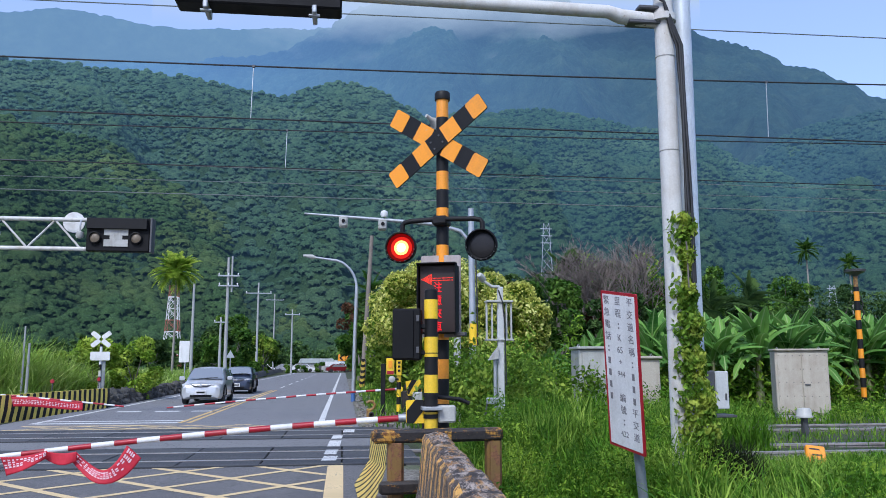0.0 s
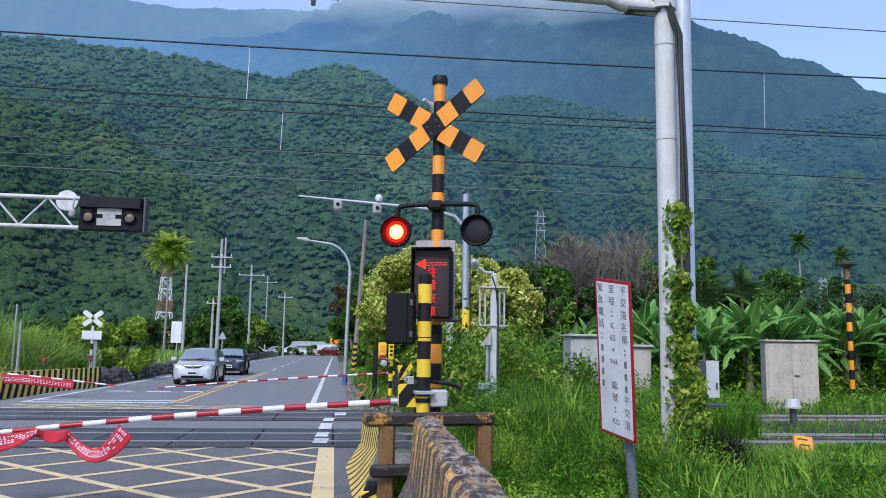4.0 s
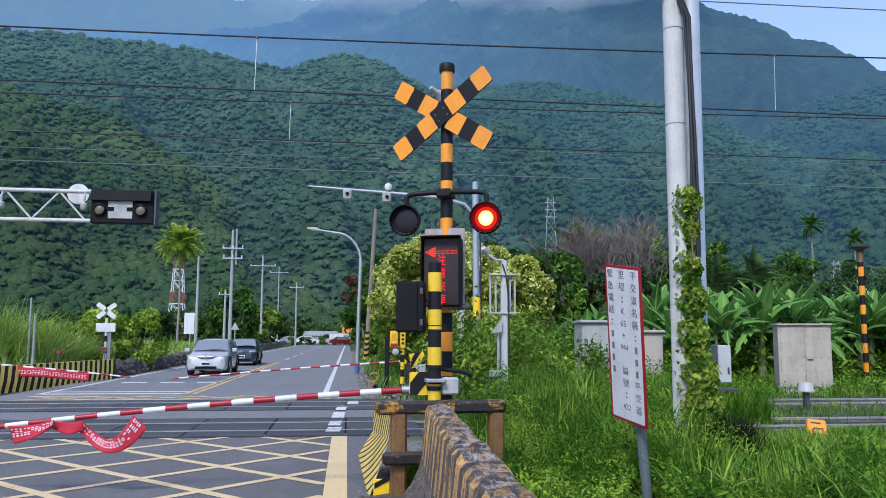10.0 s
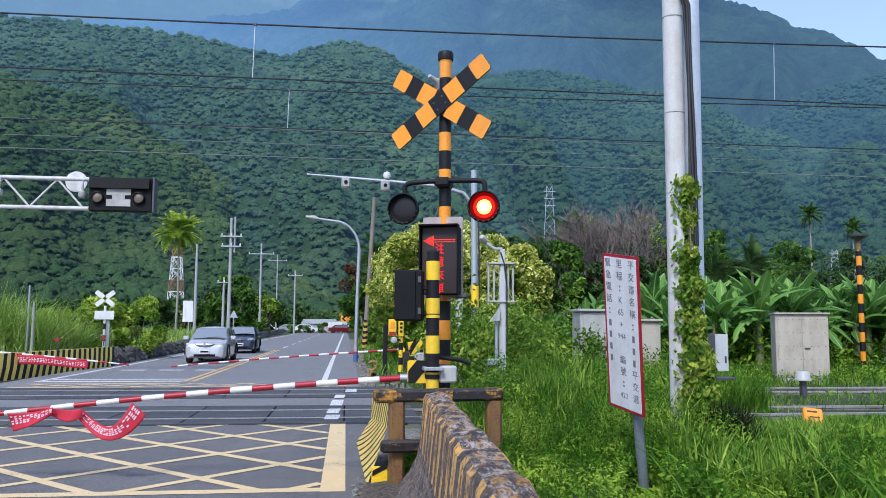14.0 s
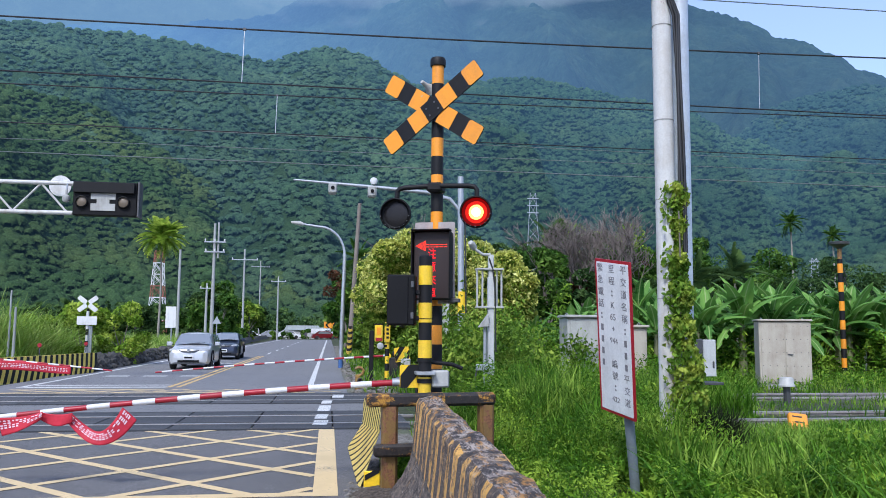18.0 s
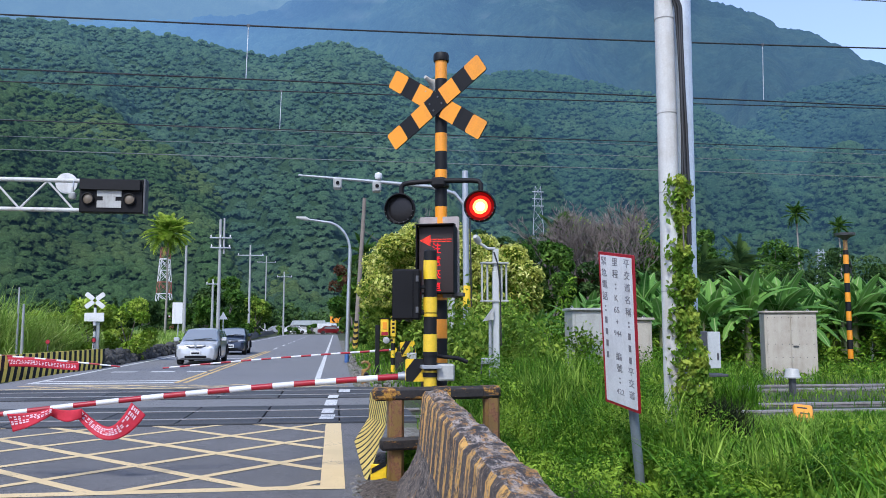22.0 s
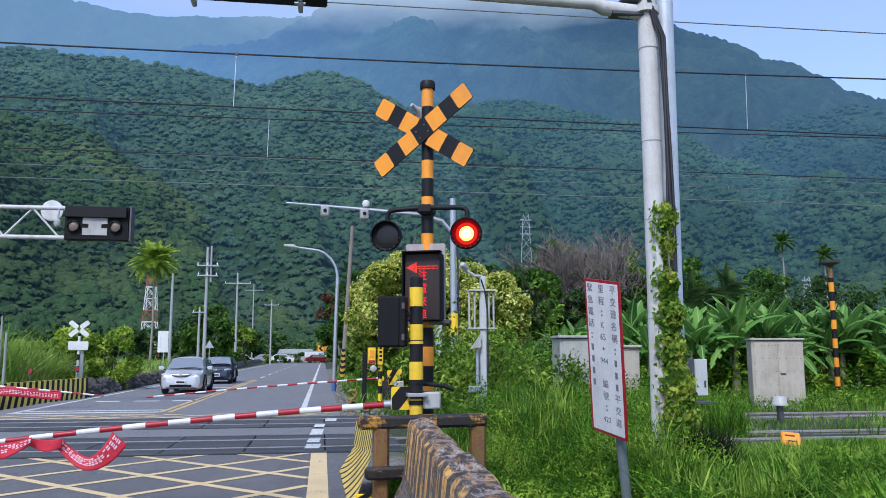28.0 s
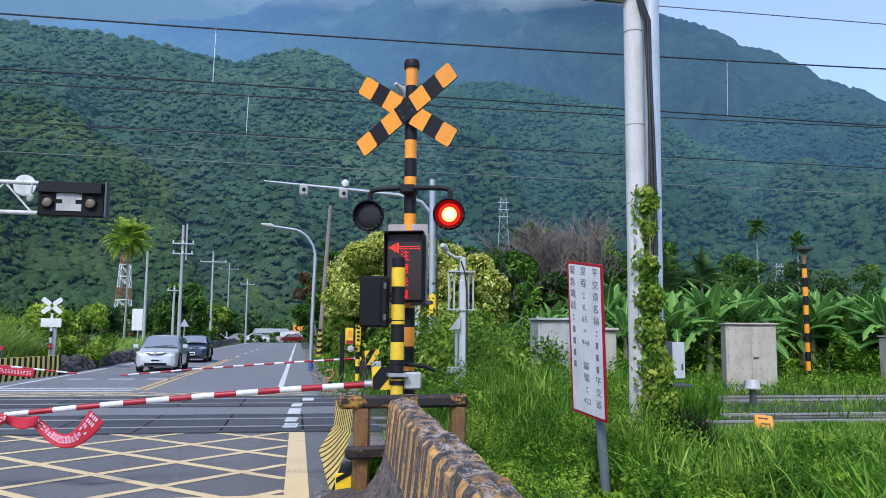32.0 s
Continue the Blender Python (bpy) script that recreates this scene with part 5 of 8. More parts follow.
def gantry_mast():
    """Twin silver masts with the warning gantry over the road."""
    g = thing("gantry_mast", pose(3.80, 8.42, -0.1), "silver steel masts carrying a warning gantry over the road", "gantry")
    part("mast", Mesh().tube([(-0.035, 0, 0), (-0.037, 0, 5.9)], [0.112, 0.106], 24), M_SILVER, g, "pale painted steel mast")
    part("mast", Mesh().tube([(0.185, 0.10, 0), (0.24, 0.10, 7.2)], [0.106, 0.100], 24), M_MAST_BLUE, g, "pale blue-grey steel mast")
    for z in (1.9, 3.0, 3.9, 5.0):
        part("seam", Mesh().lathe([(0.1125, z - 0.004), (0.1125, z + 0.004)], 24, pose(-0.036, 0, 0)), M_SEAM, g)
    part("arm", Mesh().tube([(-0.10, 0, 5.44), (-0.55, 0, 5.47), (-0.7, 0, 5.52), (-8.0, 0, 5.60)], [0.085, 0.085, 0.075, 0.065], 18), M_SILVER, g, "horizontal gantry tube")
    part("arm_bracket", Mesh().box((-0.27, 0, 5.40), (0.42, 0.16, 0.05), 0.015).box((-0.2, 0, 5.58), (0.3, 0.14, 0.04), 0.01), M_STEEL_DARK, g)
    part("collar", Mesh().lathe([(0.155, 5.42), (0.155, 5.50)], 20, pose(-0.055, 0, 0)), M_SILVER, g)
    box = part("warning_box", Mesh().box((0, 0, 0), (1.74, 0.28, 0.62), 0.02), M_PLASTIC_BLACK, g, "black warning light box", m=pose(-4.58, -0.02, 5.62))
    for x in (-0.55, 0.58):
        part("clamp", Mesh().box((x, 0, -0.33), (0.05, 0.34, 0.09), 0.01).box((x, -0.1, -0.38), (0.12, 0.04, 0.02), 0.005), M_GALV, box)
    # cables down the cleft between the masts
    for k, (dx, dy) in enumerate(((-0.022, 0.0), (0.0, -0.018), (0.018, 0.0), (0.03, -0.02))):
        pts = [(-0.30 + k * 0.02, -0.10, 5.75), (-0.08, -0.13, 5.62), (0.0 + dx, -0.14, 5.3)]
        for j in range(7):
            z = 5.1 - j * 0.45
            pts.append((0.075 + dx + (5.1 - z) * 0.013 + (0.022 * math.sin(j * 0.75) if k == 0 else 0.006 * math.sin(j * 1.3 + k)), -0.12 + dy, z))
        part("cable", Mesh().tube(pts, 0.017, 8), M_CABLE, g, "black cable")
    part("junction_box", Mesh().box((0.67, 0.92, 1.21), (0.21, 0.2, 0.50), 0.015), M_STEEL_DARK, g, "dark junction box with a pale door")
    for k in range(4):
        part("box_slat", Mesh().box((0.62, 0.812, 1.40 - 0.11 * k), (0.10, 0.012, 0.035), 0.003), M_GREY_PAINT, g)
    part("box_door", Mesh().box((0.845, 0.83, 1.23), (0.16, 0.05, 0.44), 0.006), M_PALE_DOOR, g, "pale grey door")
    part("door_handle", Mesh().box((0.885, 0.80, 1.15), (0.02, 0.02, 0.08), 0.004), M_STEEL_DARK, g)
    part("box_shelf", Mesh().box((0.73, 0.85, 0.93), (0.46, 0.3, 0.03), 0.004), M_STEEL_DARK, g)
    part("box_bracket", Mesh().box((0.66, 0.95, 0.5), (0.10, 0.07, 0.95), 0.008), M_STEEL_DARK, g)


gantry_mast()


# ---- things beyond the tracks ----
def far_gate(x, y, z, sign, length, droop, label, stripe=0.2, plate=True):
    g = thing("barrier_gate", pose(x, y, 0), label, "barrier", "barriers")
    part("machine", Mesh().box((-sign * 0.32, 0.1, z * 0.45), (0.34, 0.36, z * 0.95), 0.03), M_BLACK_RUST, g, "rusty dark barrier machine housing")
    part("counterweight", Mesh().box((-sign * 0.42, 0.0, z + 0.05), (0.40, 0.12, 0.16), 0.03), M_BLACK_RUST, g)
    part("hub", Mesh().tube([(-sign * 0.1, 0.1, z), (-sign * 0.1, -0.1, z)], 0.08, 14), M_YELLOW, g)
    a = barrier_arm(g, length, droop, sign, stripe, 0.033)
    a.matrix_basis = pose(0, -0.1, z)
    if plate:
        stripe_plate("hazard_board", g, 0.43, 0.42, pose(-sign * 0.48, -0.24, z + 0.05, 0, -8, 0), n=2, slant=0.8)
    return g


far_gate(1.72, 23.5, 0.72, -1, 6.4, (0.055, 0.003), "lowered red and white barrier arm beyond the tracks", 0.28)
far_gate(-11.6, 23.0, 0.82, 1, 5.9, (0.05, 0.006), "lowered red and white barrier arm hung with a red banner", 0.28, plate=False)


def yellow_bracket():
    b = thing("arm_rest", pose(0.80, 19.7, -0.05) @ Matrix.Diagonal((0.72, 0.72, 0.70, 1)), "weathered yellow steel bracket post beside the track", "bracket")
    part("post", Mesh().box((0, 0, 0.30), (0.16, 0.12, 0.62), 0.02), M_YELLOW_RUST, b)
    part("hook", Mesh().tube([(0.03, -0.02, 0.55), (0.14, -0.02, 0.62), (0.20, -0.02, 0.74), (0.12, -0.02, 0.85), (0.0, -0.02, 0.86), (-0.08, -0.02, 0.80)], 0.05, 10), M_YELLOW_RUST, b)
    part("eye", Mesh().lathe([(0.09, 0), (0.09, 0.05), (0.05, 0.06), (0.05, 0.0)], 16, pose(0.08, -0.07, 0.42, 90)), M_BLACK_RUST, b, "rusty ring")


yellow_bracket()


def far_banner():
    b = thing("banner", pose(0, 22.86, 0), "red cloth banner with faded white print on the far barrier", "banner")
    fn = lambda u, v: (-8.75 + 2.0 * u, 0.02 * math.sin(u * 9 + v), 0.56 - 0.13 * u + 0.03 * math.sin(u * 5) - (v - 0.1) * 0.26 * (1 - 0.25 * u))
    c = part("cloth", ribbon(fn, 30, 6, 0.004), M_BANNER, b, smooth=180)
    for k in range(26):
        for v0 in (0.26, 0.44, 0.60):
            u0 = (k + rnd(0.2, 0.5)) / 27
            u1 = u0 + rnd(0.3, 0.75) / 27
            bar = Mesh()
            bar.grid(2, 1, lambda u, v: (lambda p: (p[0], p[1] - 0.006, p[2]))(fn(u0 + (u1 - u0) * u, v0 + 0.10 * v)))
            part("print_bar", bar, M_BANNER_INK, c)


far_banner()


M_YELLOW_PALE = painted("pale_worn_yellow", (0.80, 0.60, 0.10), 0.6, 0.3)


def far_guard():
    """Low striped guard wall on the far left, of plates with a kinked face."""
    g = thing("guard_wall", pose(0, 0, 0), "yellow and black slanted-stripe concrete guard wall along the far road edge", "guard wall")
    n = 27
    x0, y0, x1, y1 = -9.1, 19.6, -7.75, 28.6
    d = Vector((x1 - x0, y1 - y0, 0))
    for k in range(n):
        a, b = k / n, (k + 1) / n
        for j, m in ((0, M_YELLOW_PALE), (1, M_BLACK)):
            u0, u1 = a + (b - a) * 0.5 * j, a + (b - a) * 0.5 * (j + 1)
            p, q = Vector((x0, y0, 0)) + d * u0, Vector((x0, y0, 0)) + d * u1
            lean = 0.03
            s = Mesh()
            sh = d * 0.024
            vs = []
            for e in (p, q):
                vs += [e + Vector((0.16, 0, -0.05)) + sh * -1, e + Vector((0.10, 0, 0.28)), e + Vector((0.0, 0, 0.64)) + sh, e + Vector((-0.22, 0, 0.64)) + sh, e + Vector((-0.30, 0, -0.05)) + sh * -1]
            s.add(vs, [(0, 1, 6, 5), (1, 2, 7, 6), (2, 3, 8, 7), (3, 4, 9, 8), (0, 5, 9, 4), (0, 4, 3, 2, 1), (5, 6, 7, 8, 9)])
            part("painted_segment", s, m, g, smooth=0)
    for y in (25.2, 28.2):
        x = x0 + (x1 - x0) * (y - y0) / (y1 - y0) - 0.1
        post = part("reflector_post", Mesh().box((x, y, 0.80), (0.03, 0.03, 0.26), 0.005), M_STEEL_DARK, g, "thin reflector post")
        part("reflector", Mesh().lathe([(0.06, -0.01), (0.065, 0.0), (0.06, 0.015), (0.001, 0.016)], 16, pose(x, y - 0.02, 0.95, 90)), M_RED, post, "round red reflector")


far_guard()


def rock_material():
    n = Nodes("dark_field_stone")
    f = n.noise(6, 5, 0.7)
    c = n.mix(n.random(), (0.03, 0.03, 0.03), (0.075, 0.072, 0.066))
    c = n.mix(n.ramp(f, 0.4, 0.65, 0, 0.6), c, (0.11, 0.105, 0.09))
    n.bump(f, 0.7, 0.03)
    return n.done(c, 0.9)


def stone_wall():
    """Dry stone kerb wall along the left of the far road."""
    m = rock_material()
    w = thing("stone_wall", pose(0, 0, 0), "low wall of dark field stones beside the far road", "stone wall", kind="structure")
    shapes = []
    rng = random.Random(5)
    for k in range(6):
        bm = bmesh.new()
        bmesh.ops.create_icosphere(bm, subdivisions=1, radius=1)
        for v in bm.verts:
            v.co *= rng.uniform(0.75, 1.1)
        me = bpy.data.meshes.new("stone")
        bm.to_mesh(me)
        bm.free()
        me.materials.append(m)
        shapes.append(me)
    n = 0
    y = 29.0
    while n < 290:
        size = rng.uniform(0.13, 0.22) * (1 + (y - 25) * 0.006)
        x = -7.72 - (y - 25) * 0.022
        for r in range(3):
            st = part("stone", shapes[rng.randrange(6)], None, w)
            st.matrix_basis = Matrix.LocRotScale((x - 0.08 * r + rng.uniform(-0.06, 0.06), y + rng.uniform(-0.1, 0.1), 0.06 + 0.17 * r + rng.uniform(-0.03, 0.03)), Euler((rng.uniform(0, 6), rng.uniform(0, 6), rng.uniform(0, 6))), (size * 1.05, size * 1.1, size * 0.75))
            n += 1
        y += size * 1.9
    # farther on the stones run together
    far = Mesh()
    far.grid(60, 4, lambda u, v: (-8.3 - u * 3.2 - 0.5 * v + 0.06 * noise.noise(Vector((u * 90, v * 3, 2.0))), y + u * 95, -0.05 + (0.62 + 0.10 * noise.noise(Vector((u * 120, v * 2, 0.0)))) * math.sin(min(1, v * 1.6) * 1.57)))
    part("joined_stones", far, m, w, kind="stuff")


stone_wall()


def small_crossbuck():
    s = thing("crossing_sign", pose(-8.79, 31.3, -0.1), "small white crossbuck sign on a black and white post", "sign")
    bands(s, 0.05, 0.0, 2.3, 0.22, M_BLACK, M_WHITE, seg=12)
    for a in (38, -38):
        for side in (-1, 1):
            part("crossbuck_arm", Mesh().prism(rounded(0.36, 0.17, 0.05), 0.015, pose(side * 0.24, 0, 0)), M_WHITE, s, "white crossbuck blade", m=pose(0, -0.07 - 0.01 * (a > 0), 2.47, 0, a, 0))
    part("plate", Mesh().prism(rounded(0.70, 0.32, 0.03), 0.015), M_WHITE, s, "white plate below the cross", m=pose(0, -0.08, 1.85))
    part("backing_post", Mesh().box((0.09, 0.06, 0.8), (0.16, 0.05, 1.7), 0.01), M_GALV, s)


small_crossbuck()


def far_gantry():
    """Lattice gantry with warning lights over the far lane, seen from the front."""
    g = thing("gantry", pose(-7.0, 23.5, 0), "silver lattice gantry with a black warning light box", "gantry")
    for z in (5.52, 4.68):
        part("chord", Mesh().tube([(-5.0, 0, z), (-0.12, 0, z)], 0.062, 14), M_SILVER, g, "silver tube chord")
    x, up = -4.6, True
    while x < -0.4:
        part("brace", Mesh().tube([(x, 0, 4.70 if up else 5.50), (x + 0.72, 0, 5.50 if up else 4.70)], 0.03, 10), M_SILVER, g)
        x, up = x + 0.72, not up
    part("mast", Mesh().tube([(-5.0, 0.1, -0.1), (-5.0, 0.1, 6.0)], [0.14, 0.11], 18), M_SILVER, g, "silver mast")
    box = part("warning_box", Mesh().box((0, 0, 0), (1.72, 0.30, 0.96), 0.02), M_PLASTIC_BLACK, g, "black warning light box", m=pose(0.77, 0, 5.09))
    part("side_plate", Mesh().box((0.90, 0.02, 0), (0.06, 0.4, 1.0), 0.01), M_STEEL_DARK, box)
    part("hood", Mesh().box((-0.02, -0.2, 0.30), (1.64, 0.14, 0.30), 0.01), M_BLACK, box, "dark LED strip")
    amber = painted("unlit_amber_lens", (0.16, 0.125, 0.085), 0.4, 0.2)
    for x in (-0.62, 0.50):
        ring = part("lamp", Mesh().lathe([(0.17, 0.0), (0.17, 0.08), (0.145, 0.09), (0.145, 0.03)], 24, pose(0, 0, 0, 90)), M_PLASTIC_BLACK, box, "unlit amber lamp", m=pose(x, -0.15, -0.10))
        part("lens", Mesh().lathe([(0.14, 0.03), (0.09, 0.05), (0.001, 0.06)], 24, pose(0, 0, 0, 90)), amber, ring)
    # white symbol: a block with two slots
    sym = Mesh()
    sym.box((-0.05, -0.165, 0.075), (0.66, 0.02, 0.20)).box((-0.05, -0.165, -0.245), (0.66, 0.02, 0.20)).box((-0.05, -0.165, -0.085), (0.34, 0.02, 0.13))
    part("symbol", sym, M_GREY_PAINT, box, "white symbol of a height bar", smooth=0)
    part("disc", Mesh().lathe([(0.30, 0), (0.30, 0.03)], 32, pose(-0.60, 0.35, 5.50, 90)), M_WHITE, g, "round white sign seen from behind")
    for x in (-2.5, -0.28):
        c = part("camera", Mesh().lathe([(0.03, 0.34), (0.03, 0.2), (0.10, 0.16), (0.11, 0.06), (0.08, 0.0), (0.02, -0.02)], 16, pose(x, -0.12, 4.98)), M_GREY_PAINT, g, "pale dome camera")
        part("camera_mount", Mesh().tube([(x, -0.06, 5.5), (x, -0.12, 5.3)], 0.025, 8), M_GALV, c)


far_gantry()


def camera_mast():
    """Thin mast beyond the tracks with a long camera outrigger."""
    g = thing("camera_mast", pose(3.74, 22.0, -0.1), "slim grey mast with camera arm and yellow base sleeve", "mast")
    part("mast", Mesh().tube([(0, 0, 0), (-0.05, 0, 5.9)], [0.10, 0.085], 16), M_GALV, g)
    part("sleeve", Mesh().lathe([(0.115, 2.05), (0.115, 2.65)], 16), M_YELLOW, g, "yellow sleeve")
    part("outrigger", Mesh().tube([(-0.05, 0, 4.9), (-0.35, 0, 5.25), (-1.0, 0, 5.42), (-2.4, 0, 5.52), (-4.7, 0, 5.66)], [0.05, 0.055, 0.055, 0.05, 0.025], 12), M_GALV, g, "bent outrigger tube")
    for x, z in ((-3.63, 5.52), (-2.55, 5.46)):
        c = part("camera", Mesh().box((x, -0.12, z - 0.10), (0.24, 0.34, 0.30), 0.04), M_GREY_PAINT, g, "white traffic camera")
        part("lens", Mesh().lathe([(0.05, 0), (0.05, 0.03)], 14, pose(x, -0.29, z - 0.10, 90)), M_PLASTIC_BLACK, c)
        part("mount", Mesh().box((x, 0, z + 0.04), (0.10, 0.10, 0.14), 0.01), M_GALV, c)
    part("dome_camera", Mesh().lathe([(0.001, 0.12), (0.09, 0.08), (0.11, 0.0), (0.08, -0.08), (0.001, -0.1)], 16, pose(-2.5, -0.02, 5.68)), M_WHITE, g)
    part("cable", Mesh().tube([(0.06, -0.10, 5.0), (0.09, -0.11, 3.4), (0.10, -0.12, 1.6), (0.1, -0.1, 0.3)], 0.02, 6), M_CABLE, g)
    b = thing("grey_post", pose(3.0, 20.0, -0.1), "plain grey steel post among leaves", "post")
    part("shaft", Mesh().box((0, 0, 1.75), (0.16, 0.16, 3.5), 0.02), M_GREY_PAINT, b)


camera_mast()


def sensor_post():
    """White obstacle detector post with a cage of bars."""
    s = thing("detector_post", pose(2.68, 13.0, -0.1), "white steel detector post with barred cage and camera", "post")
    part("shaft", Mesh().box((0.04, 0, 1.35), (0.105, 0.105, 2.15), 0.012).box((0.04, 0.0, 2.6), (0.09, 0.09, 0.4), 0.012), M_PALE_DOOR, s, "white square post")
    part("conduit", Mesh().tube([(-0.06, -0.02, 0.1), (-0.06, -0.02, 1.65)], 0.028, 12), M_GALV, s)
    cage = part("cage_floor", Mesh().box((0.02, 0.02, 1.93), (0.45, 0.2, 0.03), 0.005), M_GREY_PAINT, s, "white plate under the barred cage")
    part("cage_roof", Mesh().box((0.02, 0.02, 2.56), (0.45, 0.2, 0.03), 0.005), M_GREY_PAINT, s)
    for x in (-0.19, -0.10, 0.14, 0.22):
        part("bar", Mesh().box((x, 0.0, 2.25), (0.03, 0.03, 0.62), 0.004), M_GREY_PAINT, cage)
    part("arm", Mesh().tube([(0.03, -0.02, 2.80), (-0.10, -0.03, 2.80), (-0.22, -0.03, 2.88), (-0.26, -0.03, 2.93)], 0.025, 10), M_GREY_PAINT, s)
    part("camera", Mesh().lathe([(0.05, -0.08), (0.06, 0.02), (0.04, 0.08), (0.001, 0.09)], 14, pose(-0.28, -0.05, 2.95, 60, 0, -40)), M_GREY_PAINT, s)
    part("cable", Mesh().tube([(0.0, -0.07, 2.74), (0.06, -0.075, 2.55), (0.10, -0.075, 2.2), (0.11, -0.075, 1.2)], 0.012, 6), M_CABLE, s)
    part("floodlight", Mesh().prism([(0, 0), (-0.16, -0.02), (0.0, 0.20)], 0.12, pose(-0.02, -0.06, 1.62)), M_GREY_PAINT, s, "small grey floodlight")
    for z in (0.95, 0.60):
        part("bracket", Mesh().box((-0.08, -0.03, z), (0.26, 0.08, 0.10), 0.01), M_GALV, s)
    part("hook", Mesh().tube([(-0.20, -0.02, 0.9), (-0.22, -0.02, 0.75), (-0.27, -0.02, 0.7), (-0.30, -0.02, 0.62), (-0.26, -0.02, 0.55)], 0.014, 6), M_STEEL_DARK, s)


sensor_post()


def alarm_box():
    """Emergency button box on a small striped post across the tracks."""
    s = thing("emergency_button_post", pose(1.69, 22.2, -0.05), "yellow emergency button boxes on a striped post", "alarm post")
    bands(s, 0.06, 0.0, 1.2, 0.2, M_BLACK, M_YELLOW, seg=14)
    b = part("box", Mesh().box((-0.24, -0.05, 1.43), (0.22, 0.16, 0.46), 0.02), M_YELLOW, s, "yellow button box")
    part("box_rim", Mesh().box((-0.24, -0.04, 1.67), (0.25, 0.19, 0.03), 0.008), M_BLACK, b)
    part("box_label", Mesh().box((-0.24, -0.136, 1.48), (0.11, 0.01, 0.20), 0.0), M_ORANGE, b)
    part("box_foot", Mesh().box((-0.24, -0.138, 1.26), (0.18, 0.012, 0.09), 0.0), M_RED, b)
    part("bracket", Mesh().box((-0.11, 0.0, 1.40), (0.14, 0.05, 0.06), 0.01), M_BLACK, s)
    b2 = part("box", Mesh().box((0.0, -0.03, 1.45), (0.15, 0.16, 0.56), 0.02), M_YELLOW, s, "yellow button box")
    for k in range(4):
        part("print_bar", Mesh().box((0.0, -0.115, 1.64 - k * 0.11), (0.07, 0.01, 0.06)), M_BLACK, b2)
    part("lamp", Mesh().lathe([(0.09, 0), (0.09, 0.1), (0.05, 0.12)], 14, pose(-0.20, -0.1, 1.08, 90)), M_GREY_PAINT, s)
    part("lamp_arm", Mesh().box((-0.11, -0.06, 1.08), (0.2, 0.05, 0.05), 0.008), M_BLACK, s)
    d = thing("hazard_post", pose(1.28, 22.6, -0.05), "dark short post beside the road", "post")
    part("shaft", Mesh().box((0, 0, 0.75), (0.12, 0.12, 1.5), 0.015), M_BLACK, d)
    e = thing("junction_box", pose(2.15, 21.6, 0.55), "small white junction box on a stand", "junction box")
    part("body", Mesh().box((0, 0, 0), (0.25, 0.2, 0.3), 0.02), M_GREY_PAINT, e)
    part("leg", Mesh().box((0, 0, -0.38), (0.06, 0.06, 0.5), 0.01), M_GALV, e)


alarm_box()


M_CABINET_PALE = painted("pale_cabinet_paint", (0.37, 0.37, 0.34), 0.55, 0.4)


def cabinet(x, y, z, w, d, h, rz, label, doors=2, rivets=False, mat=None):
    c = thing("signal_cabinet", pose(x, y, z, 0, 0, rz), label, "cabinet", "trackside cabinets")
    mat = mat or M_BEIGE
    part("plinth", Mesh().box((0, 0, 0.0), (w * 0.96, d * 0.94, 0.2), 0.02), M_CONCRETE, c)
    part("body", Mesh().box((0, 0, h / 2 + 0.05), (w, d, h - 0.06), 0.012), mat, c)
    part("roof", Mesh().box((0, -0.02, h + 0.055), (w + 0.07, d + 0.10, 0.05), 0.012), mat, c)
    dw = (w - 0.10) / doors
    for k in range(doors):
        cx = -w / 2 + 0.05 + dw * (k + 0.5)
        door = part("door", Mesh().box((cx, -d / 2 - 0.008, h / 2 + 0.05), (dw - 0.018, 0.022, h - 0.16), 0.006), mat, c)
        if k == doors - 1:
            part("handle", Mesh().box((cx - dw * 0.30, -d / 2 - 0.04, h / 2), (0.14, 0.03, 0.03), 0.006), M_STEEL_DARK, door)
        if rivets:
            for i in range(4):
                for j in range(5):
                    part("rivet", Mesh().lathe([(0.013, 0), (0.009, 0.008)], 6, pose(cx + (i - 1.5) * dw * 0.29, -d / 2 - 0.019, 0.2 + j * (h - 0.3) / 4, 90)), M_STEEL_DARK, door)
    for sx in (-1, 1):
        part("lifting_eye", Mesh().tube([(sx * w * 0.4 - 0.03, 0, h + 0.08), (sx * w * 0.4, 0, h + 0.13), (sx * w * 0.4 + 0.03, 0, h + 0.08)], 0.008, 6), M_GALV, c)
    return c


cabinet(12.22, 20.2, 0.04, 1.30, 0.8, 1.70, -21, "weathered beige riveted steel signal cabinet in grass", 2, True)
cabinet(4.92, 15.0, 0.06, 0.72, 0.7, 1.62, -4, "pale grey signal cabinet overgrown by weeds", 1, False, M_CABINET_PALE)
cabinet(5.82, 15.0, 0.04, 0.62, 0.6, 1.46, -4, "beige trackside cabinet behind the mast", 1)
cabinet(17.9, 21.0, 0.04, 1.3, 0.8, 1.4, -10, "beige signal cabinet at the edge of the grass", 2)


